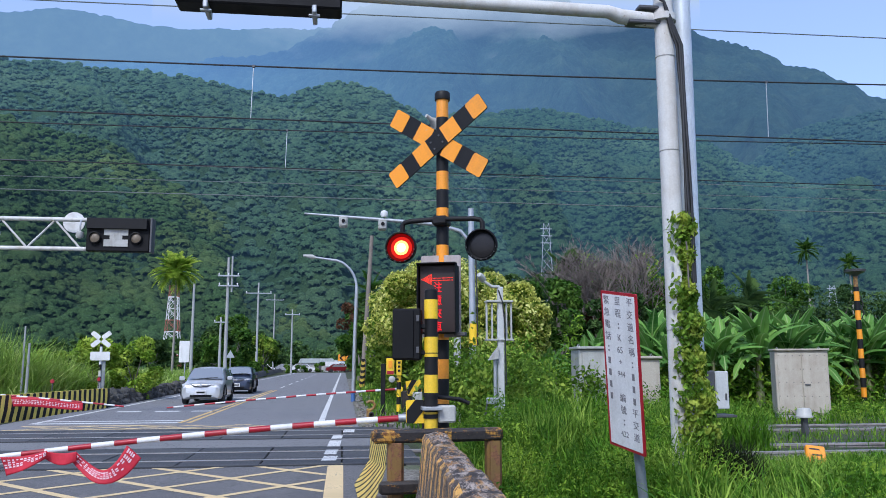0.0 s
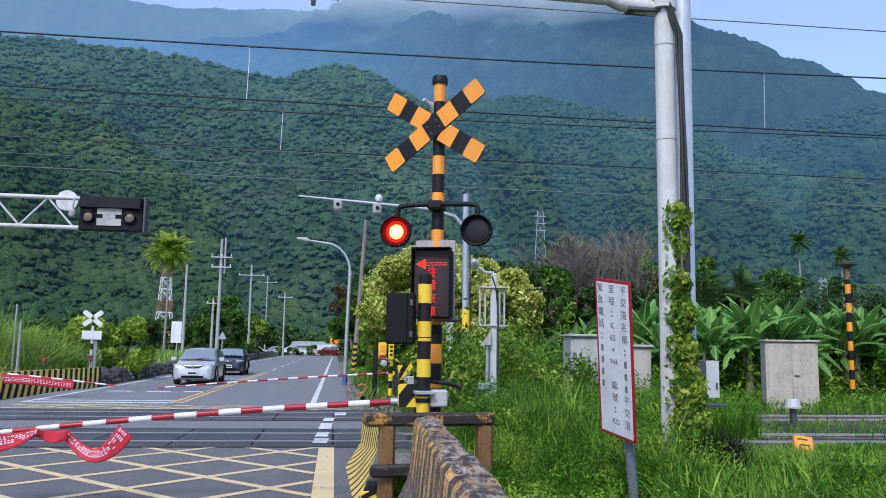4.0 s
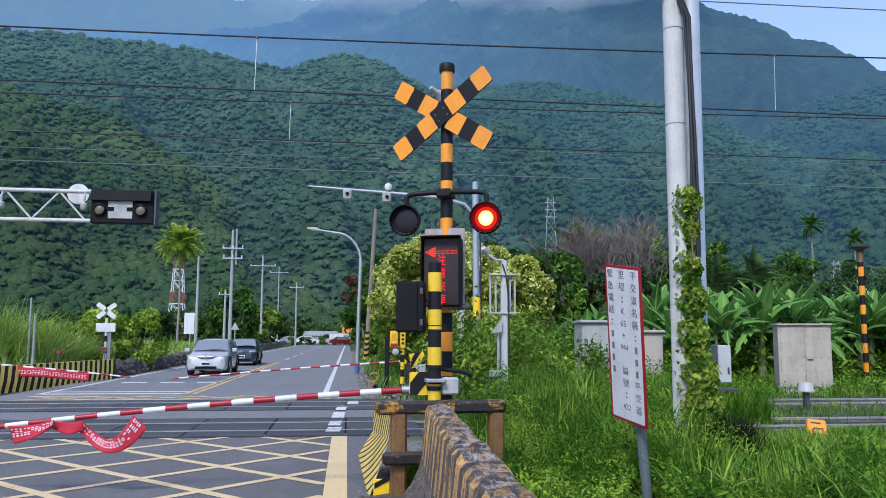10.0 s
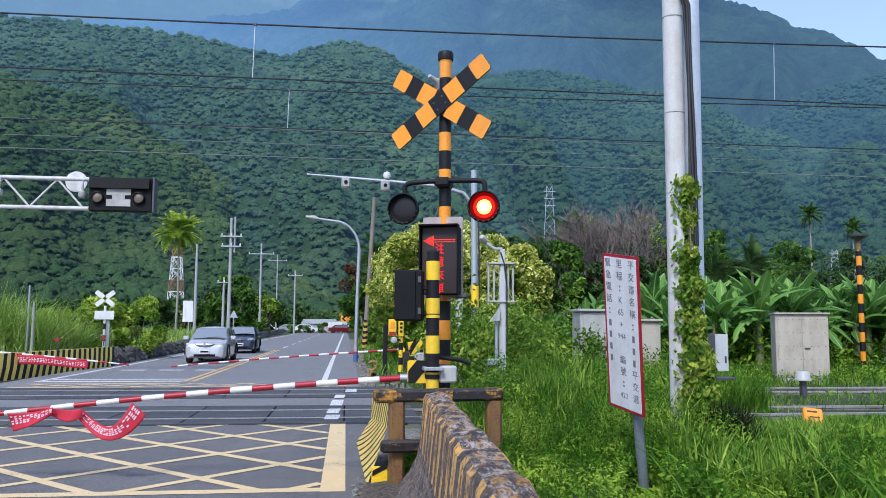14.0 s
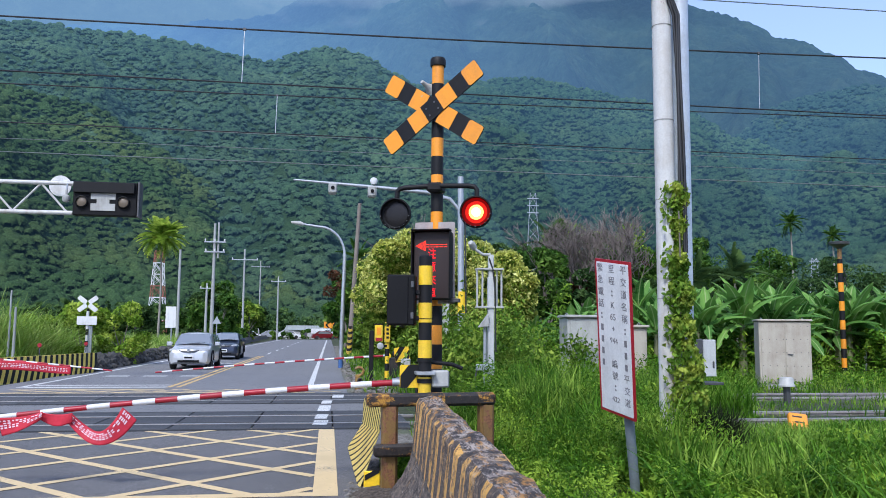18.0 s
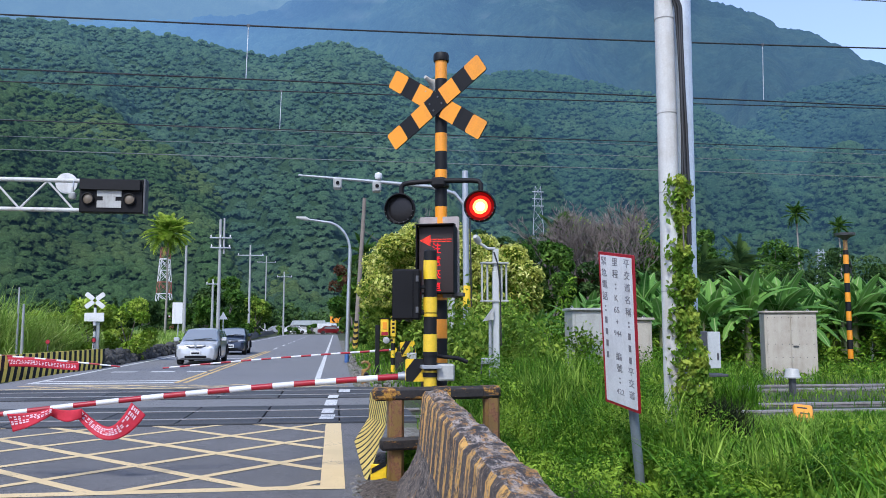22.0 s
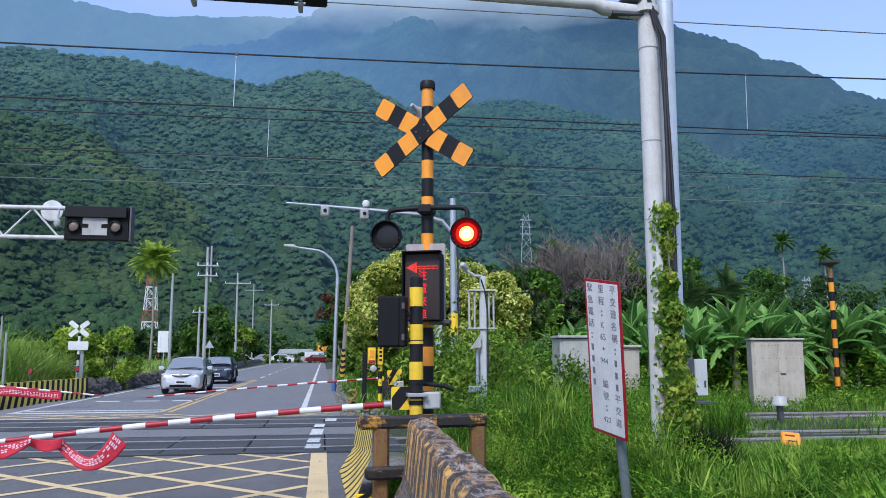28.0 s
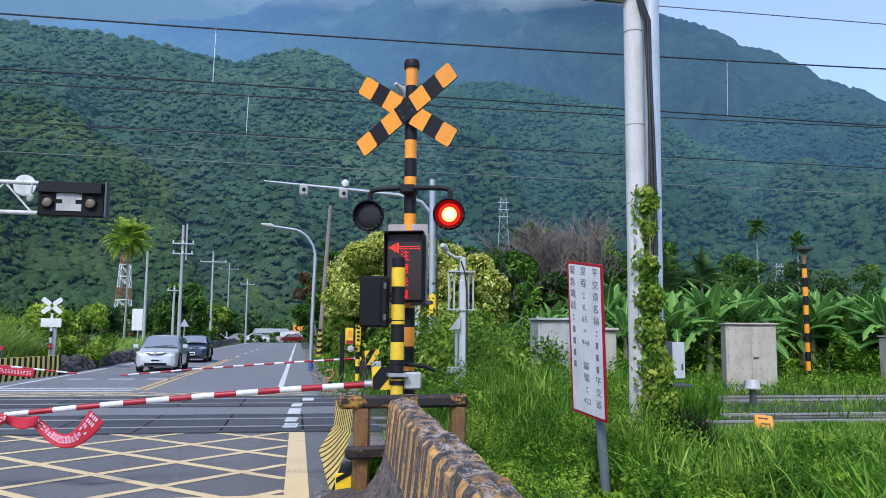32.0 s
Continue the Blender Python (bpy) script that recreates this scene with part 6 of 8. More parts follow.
def track_bits():
    s = thing("obstacle_gauge_post", pose(17.36, 25.0, -0.1), "orange and black banded post with a dark dish top", "post")
    bands(s, 0.088, 0.1, 4.1, 0.32, M_BLACK, M_ORANGE, seg=16)
    part("shaft", Mesh().lathe([(0.072, 4.1), (0.072, 4.62)], 14), M_YELLOW_RUST, s, "rusty orange upper shaft")
    part("dish", Mesh().lathe([(0.08, 4.45), (0.14, 4.52), (0.32, 4.60), (0.34, 4.68), (0.30, 4.69), (0.001, 4.64)], 24), M_STEEL_DARK, s, "dark dish top")
    for k in range(2):
        part("loop", Mesh().tube([(0.08, -0.05, 3.3 - k * 0.3), (0.16, -0.08, 3.5 - k * 0.3), (0.08, -0.05, 3.8 - k * 0.3)], 0.018, 6), M_CABLE, s)
    w = thing("track_lamp", pose(9.75, 16.0, -0.12), "white capped trackside lamp on a dark stem", "trackside lamp")
    part("stem", Mesh().box((0, 0, 0.24), (0.12, 0.12, 0.48), 0.02), M_STEEL_DARK, w)
    part("cap", Mesh().lathe([(0.17, 0.44), (0.17, 0.47), (0.15, 0.49), (0.14, 0.60), (0.12, 0.63), (0.001, 0.64)], 24), M_GREY_PAINT, w, "white plastic cap")
    o = thing("marker_block", pose(7.02, 11.25, 0.08, -34, 6, -16), "orange marker block lying beside the track", "marker block")
    part("block", Mesh().box((0, 0, 0), (0.27, 0.10, 0.36), 0.02), M_ORANGE, o)
    for k in range(3):
        part("print_bar", Mesh().box((-0.02 + 0.03 * (k % 2), -0.052, 0.11 - 0.09 * k), (0.14, 0.006, 0.022)), M_BLACK_RUST, o)


track_bits()


def overhead_wires():
    """Catenary over both tracks: messenger, contact wire and droppers, and a feeder."""
    m = M_CABLE
    grey = painted("weathered_wire", (0.12, 0.14, 0.13), 0.6, 0.2)
    for y, zm, zc, r, drops, sag in ((13.3, 6.52, 5.52, 0.012, (-1.42, 7.8), lambda x: -0.07 + 0.0087 * x + 0.00068 * x * x), (17.5, 6.60, 5.72, 0.011, (-1.15,), lambda x: 0.008 * (x - 2) + 0.00033 * (x - 2) ** 2)):
        c = thing("catenary", pose(0, y, 0), "dark overhead line wires with droppers above the track", "overhead line", "overhead lines")
        part("messenger_wire", Mesh().tube([(x, 0, zm + sag(max(-16, min(20, x)))) for x in range(-40, 61, 2)], r * 1.15, 6), m, c)
        part("contact_wire", Mesh().tube([(-40, 0, zc + 0.06), (60, 0, zc - 0.1)], r, 6), m, c)
        for x in drops:
            part("dropper", Mesh().tube([(x, 0, zm + sag(x)), (x - 0.02, 0, zc)], 0.008, 5), M_GALV, c)
            part("clip", Mesh().box((x, 0, zm + sag(x)), (0.05, 0.03, 0.05), 0.005), M_STEEL_DARK, c)
    for y, z0, z1, r in ((13.0, 7.25, 7.43, 0.010), (19.5, 6.25, 6.05, 0.008), (19.6, 5.55, 5.45, 0.012), (20.2, 6.0, 5.95, 0.008)):
        part_of = thing("feeder_wire", pose(0, y, 0), "thin overhead feeder wire", "wire", "feeder wires")
        part("wire", Mesh().tube([(-40, 0, z0 + 0.15), (-10, 0, z0), (15, 0, z1), (60, 0, z1 + 0.1)], r, 6), grey, part_of)


overhead_wires()


def line_masts():
    """Concrete masts of the overhead line, well along the track on both sides."""
    for x in (-40, 60):
        p = thing("catenary_mast", pose(x, 21.0, -0.1), "tall concrete mast with a steel cantilever holding the overhead line", "catenary mast", "catenary masts")
        part("shaft", Mesh().tube([(0, 0, 0), (0, 0, 8.2)], [0.2, 0.15], 14), M_POLE_CONC, p)
        for z in (7.3, 6.7, 5.8):
            part("cantilever", Mesh().tube([(0, 0, z), (0, -8.2, z)], 0.05, 8), M_GALV, p)


line_masts()


def street_lamp(x, y, lean, h, reach):
    s = thing("street_lamp", pose(x, y, -0.05), "galvanised street lamp with a curved arm", "street lamp")
    pts = [(0, 0, 0.0), (lean * 0.4, 0, h * 0.45), (lean * 0.8, 0, h * 0.76)]
    for k in range(1, 9):
        a = radians(90 * k / 8)
        pts.append((lean * 0.8 - reach * 0.62 * (1 - math.cos(a)), 0, h * 0.76 + h * 0.20 * math.sin(a)))
    end = pts[-1]
    pts.append((end[0] - reach * 0.45, 0, end[2] + 0.10))
    part("pole", Mesh().tube(pts, [0.085, 0.075, 0.07] + [0.05] * 8 + [0.035], 14), M_GALV, s, "curved steel pole")
    part("lantern", Mesh().tube([(end[0] - reach * 0.40, 0, end[2] + 0.08), (end[0] - reach * 0.5, 0, end[2] + 0.12), (end[0] - reach * 0.72, 0, end[2] + 0.16)], [0.045, 0.09, 0.04], 12), M_GREY_PAINT, s, "grey lantern head")
    part("base_paint", Mesh().lathe([(0.089, 0.05), (0.089, 0.45)], 14), painted("blue_base_paint", (0.05, 0.12, 0.30), 0.5, 0.3), s)


street_lamp(0.57, 31.6, 0.10, 5.80, 1.58)


M_YELLOW_DULL = painted("dull_yellow_paint", (0.48, 0.33, 0.03), 0.55, 0.5)


def wood_pole():
    p = thing("utility_pole", pose(1.16, 42.4, -0.05), "leaning weathered wooden pole with a striped base", "utility pole", "utility poles")
    part("shaft", Mesh().tube([(0, 0, 0), (0.43, 0, 8.3)], [0.14, 0.10], 14), M_WOOD, p)
    for k in range(11):
        rings = [[((0.155 - 0.002 * k) * math.cos(a) + 0.008 * k, (0.155 - 0.002 * k) * math.sin(a), 0.25 + (k + e) * 0.145 + 0.11 * math.cos(a - 1.2)) for a in [2 * math.pi * q / 16 for q in range(16)]] for e in (0, 1)]
        part("band", Mesh().tube_rings(rings), M_YELLOW_DULL if k % 2 else M_BLACK, p)
    part("stay_wire", Mesh().tube([(0.30, 0, 6.6), (3.2, -1.5, 4.4), (4.6, -2.2, 3.2)], 0.02, 5), M_CABLE, p)


wood_pole()


def utility_pole(x, y, h, arms, label, base=-0.1, double=False, r=0.17):
    p = thing("utility_pole", pose(x, y, base), label, "utility pole", "utility poles")
    part("shaft", Mesh().tube([(0, 0, 0), (0, 0, h)], [r * 0.88, r * 0.55], 14), M_POLE_CONC, p, "round concrete shaft")
    if double:
        part("shaft_top", Mesh().tube([(0.28, 0, h - 2.6), (0.28, 0, h + 0.1)], 0.07, 10), M_POLE_CONC, p)
    for z, w in arms:
        a = part("crossarm", Mesh().box((0.05, -0.12, z), (w, 0.09, 0.10), 0.01), M_GALV, p)
        n = 3
        for k in range(n):
            xx = 0.05 - w / 2 + 0.1 + k * (w - 0.2) / (n - 1)
            part("insulator", Mesh().lathe([(0.03, 0.04), (0.06, 0.07), (0.035, 0.10), (0.06, 0.14), (0.03, 0.22), (0.001, 0.24)], 10, pose(xx, -0.12, z)), M_WHITE, a)
    return p


utility_pole(-8.5, 61, 9.5, ((8.1, 1.6), (7.35, 1.5)), "concrete utility pole with two crossarms and insulators", double=True)
utility_pole(-9.5, 92, 10.7, ((9.5, 2.9),), "concrete utility pole with one crossarm")
utility_pole(-7.55, 122, 9.7, ((8.9, 2.2),), "concrete utility pole with one crossarm")
utility_pole(-12.6, 150, 14.4, ((13.3, 3.4),), "tall concrete utility pole with one crossarm")
utility_pole(-11.75, 80, 6.1, ((5.6, 1.4),), "short concrete utility pole with one crossarm")
utility_pole(-9.85, 55, 6.9, (), "plain concrete lamp pole", r=0.13)
utility_pole(-9.9, 27.0, 2.75, (), "thin weathered post in tall grass", r=0.045)
utility_pole(-9.45, 26.2, 2.2, (), "plain thin grey post in tall grass", r=0.06)


M_TOWER_RED = painted("faded_tower_red", (0.30, 0.08, 0.055), 0.6, 0.4)


def far_bits():
    # white board beside the road
    w = thing("road_sign", pose(-9.35, 50, -0.1), "white rectangular road sign seen from behind", "sign")
    part("board", Mesh().prism(rounded(0.60, 1.28, 0.03), 0.03, pose(0, 0, 2.3)), M_WHITE, w)
    part("post", Mesh().tube([(0.05, 0.05, 0), (0.05, 0.05, 2.8)], 0.04, 8), M_GALV, w)
    # triangle sign by the pole
    t = thing("warning_sign", pose(-8.0, 60, -0.1), "small grey triangular sign seen from behind", "sign")
    part("board", Mesh().prism([(-0.32, 0), (0.32, 0), (0, 0.56)], 0.03, pose(0, 0, 2.0)), M_GALV, t)
    part("post", Mesh().tube([(0, 0.05, 0), (0, 0.05, 2.4)], 0.04, 8), M_GALV, t)
    # lattice tower in red and white
    tw = thing("lattice_tower", pose(-30.7, 150, 0), "red and white steel lattice tower", "tower")
    n = 7
    for k in range(n):
        z0, z1 = 1 + k * 2.1, 1 + (k + 1) * 2.1
        a0, a1 = 1.5 - k * 0.12, 1.5 - (k + 1) * 0.12
        m = M_TOWER_RED if k in (0, 3, 6) else M_WHITE
        sec = Mesh()
        for sx in (-1, 1):
            for sy in (-1, 1):
                sec.tube([(sx * a0, sy * a0, z0), (sx * a1, sy * a1, z1)], 0.06, 6)
        for sy in (-1, 1):
            sec.tube([(-a0, sy * a0, z0), (a1, sy * a1, z1)], 0.035, 5).tube([(a0, sy * a0, z0), (-a1, sy * a1, z1)], 0.05, 5)
            sec.tube([(sy * a0, -a0, z0), (sy * a1, a1, z1)], 0.05, 5)
            sec.tube([(-a1, sy * a1, z1), (a1, sy * a1, z1)], 0.05, 5)
        tagged(part("tower_section", sec, m, tw), kind="stuff")
    # two power pylons on the slope
    for x, y, z, h, w in ((78.4, 300, 0, 56, 4.2), (164.1, 250, 0, 27.5, 3.4)):
        p = thing("power_pylon", pose(x, y, z), "pale steel lattice power pylon above the trees", "pylon", "power pylons")
        for k in range(12):
            a0, a1 = w * (1 - k * 0.062), w * (1 - (k + 1) * 0.062)
            z0, z1 = h * k / 12, h * (k + 1) / 12
            sec = Mesh()
            for sx in (-1, 1):
                sec.tube([(sx * a0, 0, z0), (sx * a1, 0, z1)], 0.13, 5)
                sec.tube([(sx * a0, 0, z0), (-sx * a1, 0, z1)], 0.08, 5)
            tagged(part("lattice_section", sec, M_GALV, p), kind="stuff")
        for k in (0.86, 0.91, 0.96):
            part("crossarm", Mesh().box((0, 0, h * k), (w * 1.1, 0.25, 0.3), 0.02), M_GALV, p)


far_bits()


def house(x, y, w, h, wall, roofm, label):
    b = thing("house", pose(x, y, -0.1), label, "house", "distant houses")
    part("wall", Mesh().box((0, 0, h / 2), (w, 6, h), 0.02), wall, b)
    part("roof", Mesh().prism([(-w / 2 - 0.3, h), (w / 2 + 0.3, h), (w / 2 - 0.2, h + 0.9), (-w / 2 + 0.2, h + 0.9)], 6.6), roofm, b)
    for k in range(int(w // 2.4)):
        win = part("window", Mesh().box((-w / 2 + 1.2 + k * 2.4, -3.03, h * 0.55), (1.1, 0.08, 1.0), 0.01), M_STEEL_DARK, b)
        part("window_frame", Mesh().box((-w / 2 + 1.2 + k * 2.4, -3.08, h * 0.55 - 0.52), (1.2, 0.06, 0.06)), M_WHITE, win)


M_ROOF = painted("faded_pale_roof", (0.38, 0.42, 0.42), 0.6, 0.4)
house(-4.9, 160, 6.5, 1.7, M_GREY_PAINT, M_ROOF, "pale low house with a faded grey roof beyond the road")
house(-1.5, 175, 4, 1.4, M_GREY_PAINT, M_ROOF, "pale grey low house at the end of the road")
house(-24, 180, 7, 2.0, M_GREY_PAINT, M_ROOF, "white low shed behind trees")


def curve_sign():
    s = thing("curve_sign", pose(0.6, 165, -0.1), "orange chevron boards at the bend of the road", "sign")
    for x in (-0.75, 0.75):
        b = part("board", Mesh().box((x, 0, 2.8), (1.42, 0.06, 1.35), 0.02), M_ORANGE, s)
        part("chevron", Mesh().prism([(-0.45, 0), (0.05, 0.55), (0.45, 0.55), (-0.05, 0), (0.45, -0.55), (0.05, -0.55)], 0.03, pose(x, -0.05, 2.8)), M_BLACK, b)
        part("post", Mesh().box((x, 0.08, 1.1), (0.1, 0.06, 2.2)), M_GALV, s)
    w = thing("road_end_board", pose(-1.8, 150, -0.1), "pale guard board on two posts at the bend", "guard board")
    part("board", Mesh().box((0, 0, 1.55), (2.6, 0.06, 0.85), 0.02), M_WHITE, w)
    for x in (-1.1, 1.1):
        part("post", Mesh().box((x, 0.08, 0.7), (0.1, 0.06, 1.4)), M_GALV, w)


curve_sign()


# ---- cars waiting at the far barrier ----
def glass_material():
    n = Nodes("dark_car_glass")
    return n.done((0.30, 0.32, 0.33), 0.10, 0.45, 1.0)


def car_paint(name, color, metal):
    n = Nodes(name)
    f = n.noise(300, 2)
    m = n.done(n.mix(f, shade(color, 0.9), shade(color, 1.08)), 0.28, metal)
    n.b.inputs["Coat Weight"].default_value = 0.7
    n.b.inputs["Coat Roughness"].default_value = 0.08
    return m


M_GLASS = glass_material()
M_TYRE = painted("tyre_rubber", (0.02, 0.02, 0.02), 0.8, 0.3)
M_RIM = painted("alloy_rim", (0.45, 0.46, 0.47), 0.3, 0.2, metal=0.8)
M_HEADLIGHT = painted("clear_headlight", (0.42, 0.43, 0.44), 0.12, 0.05)


def station(y, half, zb, zbelt, ztop, shoulder):
    """One cross-section of a car body, from sill to roof, as a closed ring."""
    pts = [(half * 0.90, zb), (half * 0.99, zb + 0.14), (half, zb + 0.34), (half * 0.985, zbelt - 0.06), (half * 0.955, zbelt), (half * shoulder, zbelt + (ztop - zbelt) * 0.62), (half * shoulder * 0.90, ztop - 0.045), (half * shoulder * 0.62, ztop - 0.005), (0.0, ztop + 0.012)]
    right = [(x, y, z) for x, z in pts]
    left = [(-x, y, z) for x, z in pts[-2::-1]]
    return right + left


def car(name, m, paint, label, length, width, height, hood, mpv):
    """The front faces -y."""
    c = thing(name, m, label, "car", "waiting cars")
    h2, L = width / 2, length
    belt = hood + 0.02
    # y from the nose, half width, sill, belt, top, shoulder
    st = [(0.00, h2 * 0.70, 0.28, 0.50, 0.62, 0.90), (0.06, h2 * 0.88, 0.22, 0.60, 0.72, 0.92), (0.25, h2 * 0.96, 0.19, 0.68, hood - 0.10, 0.92), (0.65, h2 * 0.99, 0.18, hood - 0.12, hood - 0.01, 0.90), (L * 0.22, h2, 0.18, hood - 0.04, hood + 0.07, 0.88), (L * 0.30, h2, 0.18, belt, hood + 0.24, 0.84), (L * 0.42, h2, 0.18, belt + 0.02, height - 0.05, 0.80), (L * 0.55, h2, 0.18, belt + 0.03, height, 0.80), (L * 0.75, h2, 0.18, belt + 0.04, height - 0.03, 0.80), (L * 0.90, h2 * 0.98, 0.20, belt + 0.05, height - 0.14, 0.78), (L * 0.97, h2 * 0.93, 0.24, belt + 0.02, belt + 0.26, 0.80), (L, h2 * 0.86, 0.30, belt - 0.08, belt + 0.02, 0.85)]
    body = part("body", Mesh().tube_rings([station(*s) for s in st]), paint, c, smooth=38)
    # windscreen
    y0, y1 = L * 0.225, L * 0.405
    def screen(u, v, lift):
        y = y0 + (y1 - y0) * v
        z = hood + 0.085 + (height - 0.075 - hood - 0.085) * v
        w = h2 * (0.86 - 0.17 * v)
        return ((2 * u - 1) * w, y - lift - 0.05 * (1 - abs(2 * u - 1) ** 2), z + lift * 0.8)
    glass = Mesh()
    glass.grid(10, 6, lambda u, v: screen(u, v, 0.035))
    part("windscreen", glass, M_GLASS, body, "dark windscreen", smooth=180)
    # side windows, fore and aft
    for sx in (-1, 1):
        for a0, a1 in ((0.34, 0.50), (0.52, 0.70), (0.72, 0.86)):
            g = Mesh()
            def pane(u, v):
                y = L * (a0 + (a1 - a0) * u)
                if a0 < 0.4:
                    y += L * 0.075 * v * (1 - u)
                if a0 > 0.7:
                    y -= L * 0.04 * v * u
                return (sx * (h2 * (0.965 - 0.15 * v) + 0.008), y, belt + 0.05 + (height - belt - 0.16) * v)
            g.grid(4, 3, pane)
            part("side_window", g, M_GLASS, body, smooth=180)
        part("headlight", Mesh().lathe([(0.001, -0.02), (0.15, -0.01), (0.19, 0.03), (0.16, 0.07)], 16, pose(sx * h2 * 0.72, 0.17, 0.70 if mpv else 0.68, 70, 0, sx * 38) @ Matrix.Diagonal((1.15, 0.36, 0.5, 1))), M_HEADLIGHT, body, "clear headlight")
        mir = part("mirror", Mesh().box((sx * (h2 + 0.12), L * 0.285, belt + 0.10), (0.20, 0.13, 0.15), 0.045), paint, body)
        part("mirror_arm", Mesh().box((sx * (h2 + 0.01), L * 0.285, belt + 0.06), (0.08, 0.06, 0.04), 0.01), M_PLASTIC_BLACK, mir)
        part("fog_lamp", Mesh().box((sx * h2 * 0.70, 0.10, 0.36), (0.16, 0.08, 0.07), 0.03), M_STEEL_DARK, body)
    part("grille", Mesh().tube([(-h2 * 0.48, 0.06, 0.70), (-0.2, -0.01, 0.66), (0.2, -0.01, 0.66), (h2 * 0.48, 0.06, 0.70)], [0.02, 0.035, 0.035, 0.02], 8), M_STEEL_DARK, body, "black grille")
    part("badge", Mesh().lathe([(0.055, 0), (0.05, 0.02)], 14, pose(0, -0.06, 0.69, 90)), M_RIM, body)
    part("lower_intake", Mesh().box((0, 0.05, 0.31), (h2 * 1.05, 0.12, 0.10), 0.04), M_PLASTIC_BLACK, body, "black lower intake")
    part("number_plate", Mesh().box((0, -0.045, 0.44), (0.36, 0.02, 0.16), 0.005), M_WHITE, body, "white plate with plain bars")
    part("plate_bars", Mesh().box((0, -0.058, 0.44), (0.28, 0.008, 0.06)), M_BLACK, body)
    for sx in (-1, 1):
        part("wiper", Mesh().tube([(sx * 0.1 - 0.1, L * 0.20, hood + 0.11), (sx * 0.1 + 0.35, L * 0.23, hood + 0.16)], 0.01, 5), M_PLASTIC_BLACK, body)
        for y in (L * 0.19, L * 0.80):
            w = part("wheel", Mesh().lathe([(0.20, -0.09), (0.30, -0.10), (0.325, -0.07), (0.325, 0.07), (0.30, 0.10), (0.20, 0.09)], 28), M_TYRE, c, "black tyre", m=pose(sx * (h2 - 0.11), y, 0.325, 0, 90, 0))
            part("rim", Mesh().lathe([(0.205, 0.085 * sx), (0.17, 0.07 * sx), (0.05, 0.085 * sx), (0.001, 0.09 * sx)], 20), M_RIM, w)
            arch = Mesh().tube([(sx * (h2 + 0.004), y + 0.38 * math.cos(radians(a)), 0.30 + 0.38 * math.sin(radians(a))) for a in range(0, 181, 20)], 0.028, 6)
            part("wheel_arch", arch, M_PLASTIC_BLACK, body)
    return c


car("car", pose(-4.90, 30.0, 0, 0, 0, 1.5), car_paint("silver_car_paint", (0.50, 0.51, 0.52), 0.25), "silver compact people carrier with dark windscreen, waiting", 4.35, 1.50, 1.34, 0.80, True)
car("car", pose(-4.98, 40.3, 0, 0, 0, 1.5), car_paint("navy_car_paint", (0.018, 0.026, 0.05), 0.3), "dark navy hatchback waiting behind another car", 3.85, 1.48, 1.33, 0.84, False)


def distant_van():
    v = thing("van", pose(-1.2, 172, 0, 0, 0, 20), "pale van far down the road", "van")
    part("body", Mesh().box((0, 0, 1.1), (1.9, 4.6, 1.5), 0.2), M_WHITE, v)
    part("windscreen", Mesh().box((0, -2.31, 1.4), (1.5, 0.04, 0.6), 0.01), M_GLASS, v)
    for sx in (-1, 1):
        for y in (-1.4, 1.4):
            part("wheel", Mesh().lathe([(0.33, -0.1), (0.33, 0.1)], 14, pose(sx * 0.85, y, 0.33, 0, 90, 0)), M_TYRE, v)


distant_van()


def distant_red_car():
    c = thing("car", pose(-0.6, 139, 0, 0, 0, 8), "dark red saloon far down the road", "car", "distant cars")
    b = part("body", Mesh().prism([(-2.2, 0.3), (2.2, 0.3), (2.2, 0.75), (1.4, 0.9), (0.7, 1.4), (-1.0, 1.4), (-1.6, 0.95), (-2.2, 0.85)], 1.7), car_paint("dark_red_car_paint", (0.16, 0.008, 0.012), 0.2), c)
    part("side_window", Mesh().prism([(-1.3, 0.95), (1.1, 0.95), (0.6, 1.32), (-0.9, 1.32)], 1.72), M_GLASS, b)
    for x in (-1.35, 1.35):
        part("wheel", Mesh().lathe([(0.001, -0.9), (0.32, -0.88), (0.32, -0.68), (0.001, -0.66)], 14, pose(x, 0, 0.32, 90)), M_TYRE, c)
        part("wheel", Mesh().lathe([(0.001, 0.66), (0.32, 0.68), (0.32, 0.88), (0.001, 0.9)], 14, pose(x, 0, 0.32, 90)), M_TYRE, c)


distant_red_car()


def parked_car(x, y, turn, paint, label):
    c = thing("car", pose(x, y, 0, 0, 0, turn), label, "car", "distant cars")
    b = part("body", Mesh().prism([(-2.1, 0.28), (2.1, 0.28), (2.15, 0.72), (1.3, 0.92), (0.7, 1.45), (-1.1, 1.5), (-1.9, 1.0), (-2.15, 0.9)], 1.66), paint, c)
    part("side_window", Mesh().prism([(-1.5, 0.98), (1.05, 0.98), (0.6, 1.36), (-1.0, 1.40)], 1.68), M_GLASS, b)
    for k in (-1.3, 1.3):
        for e in (-0.78, 0.78):
            part("wheel", Mesh().lathe([(0.31, -0.1), (0.31, 0.1)], 14, pose(k, e, 0.31, 90)), M_TYRE, c)


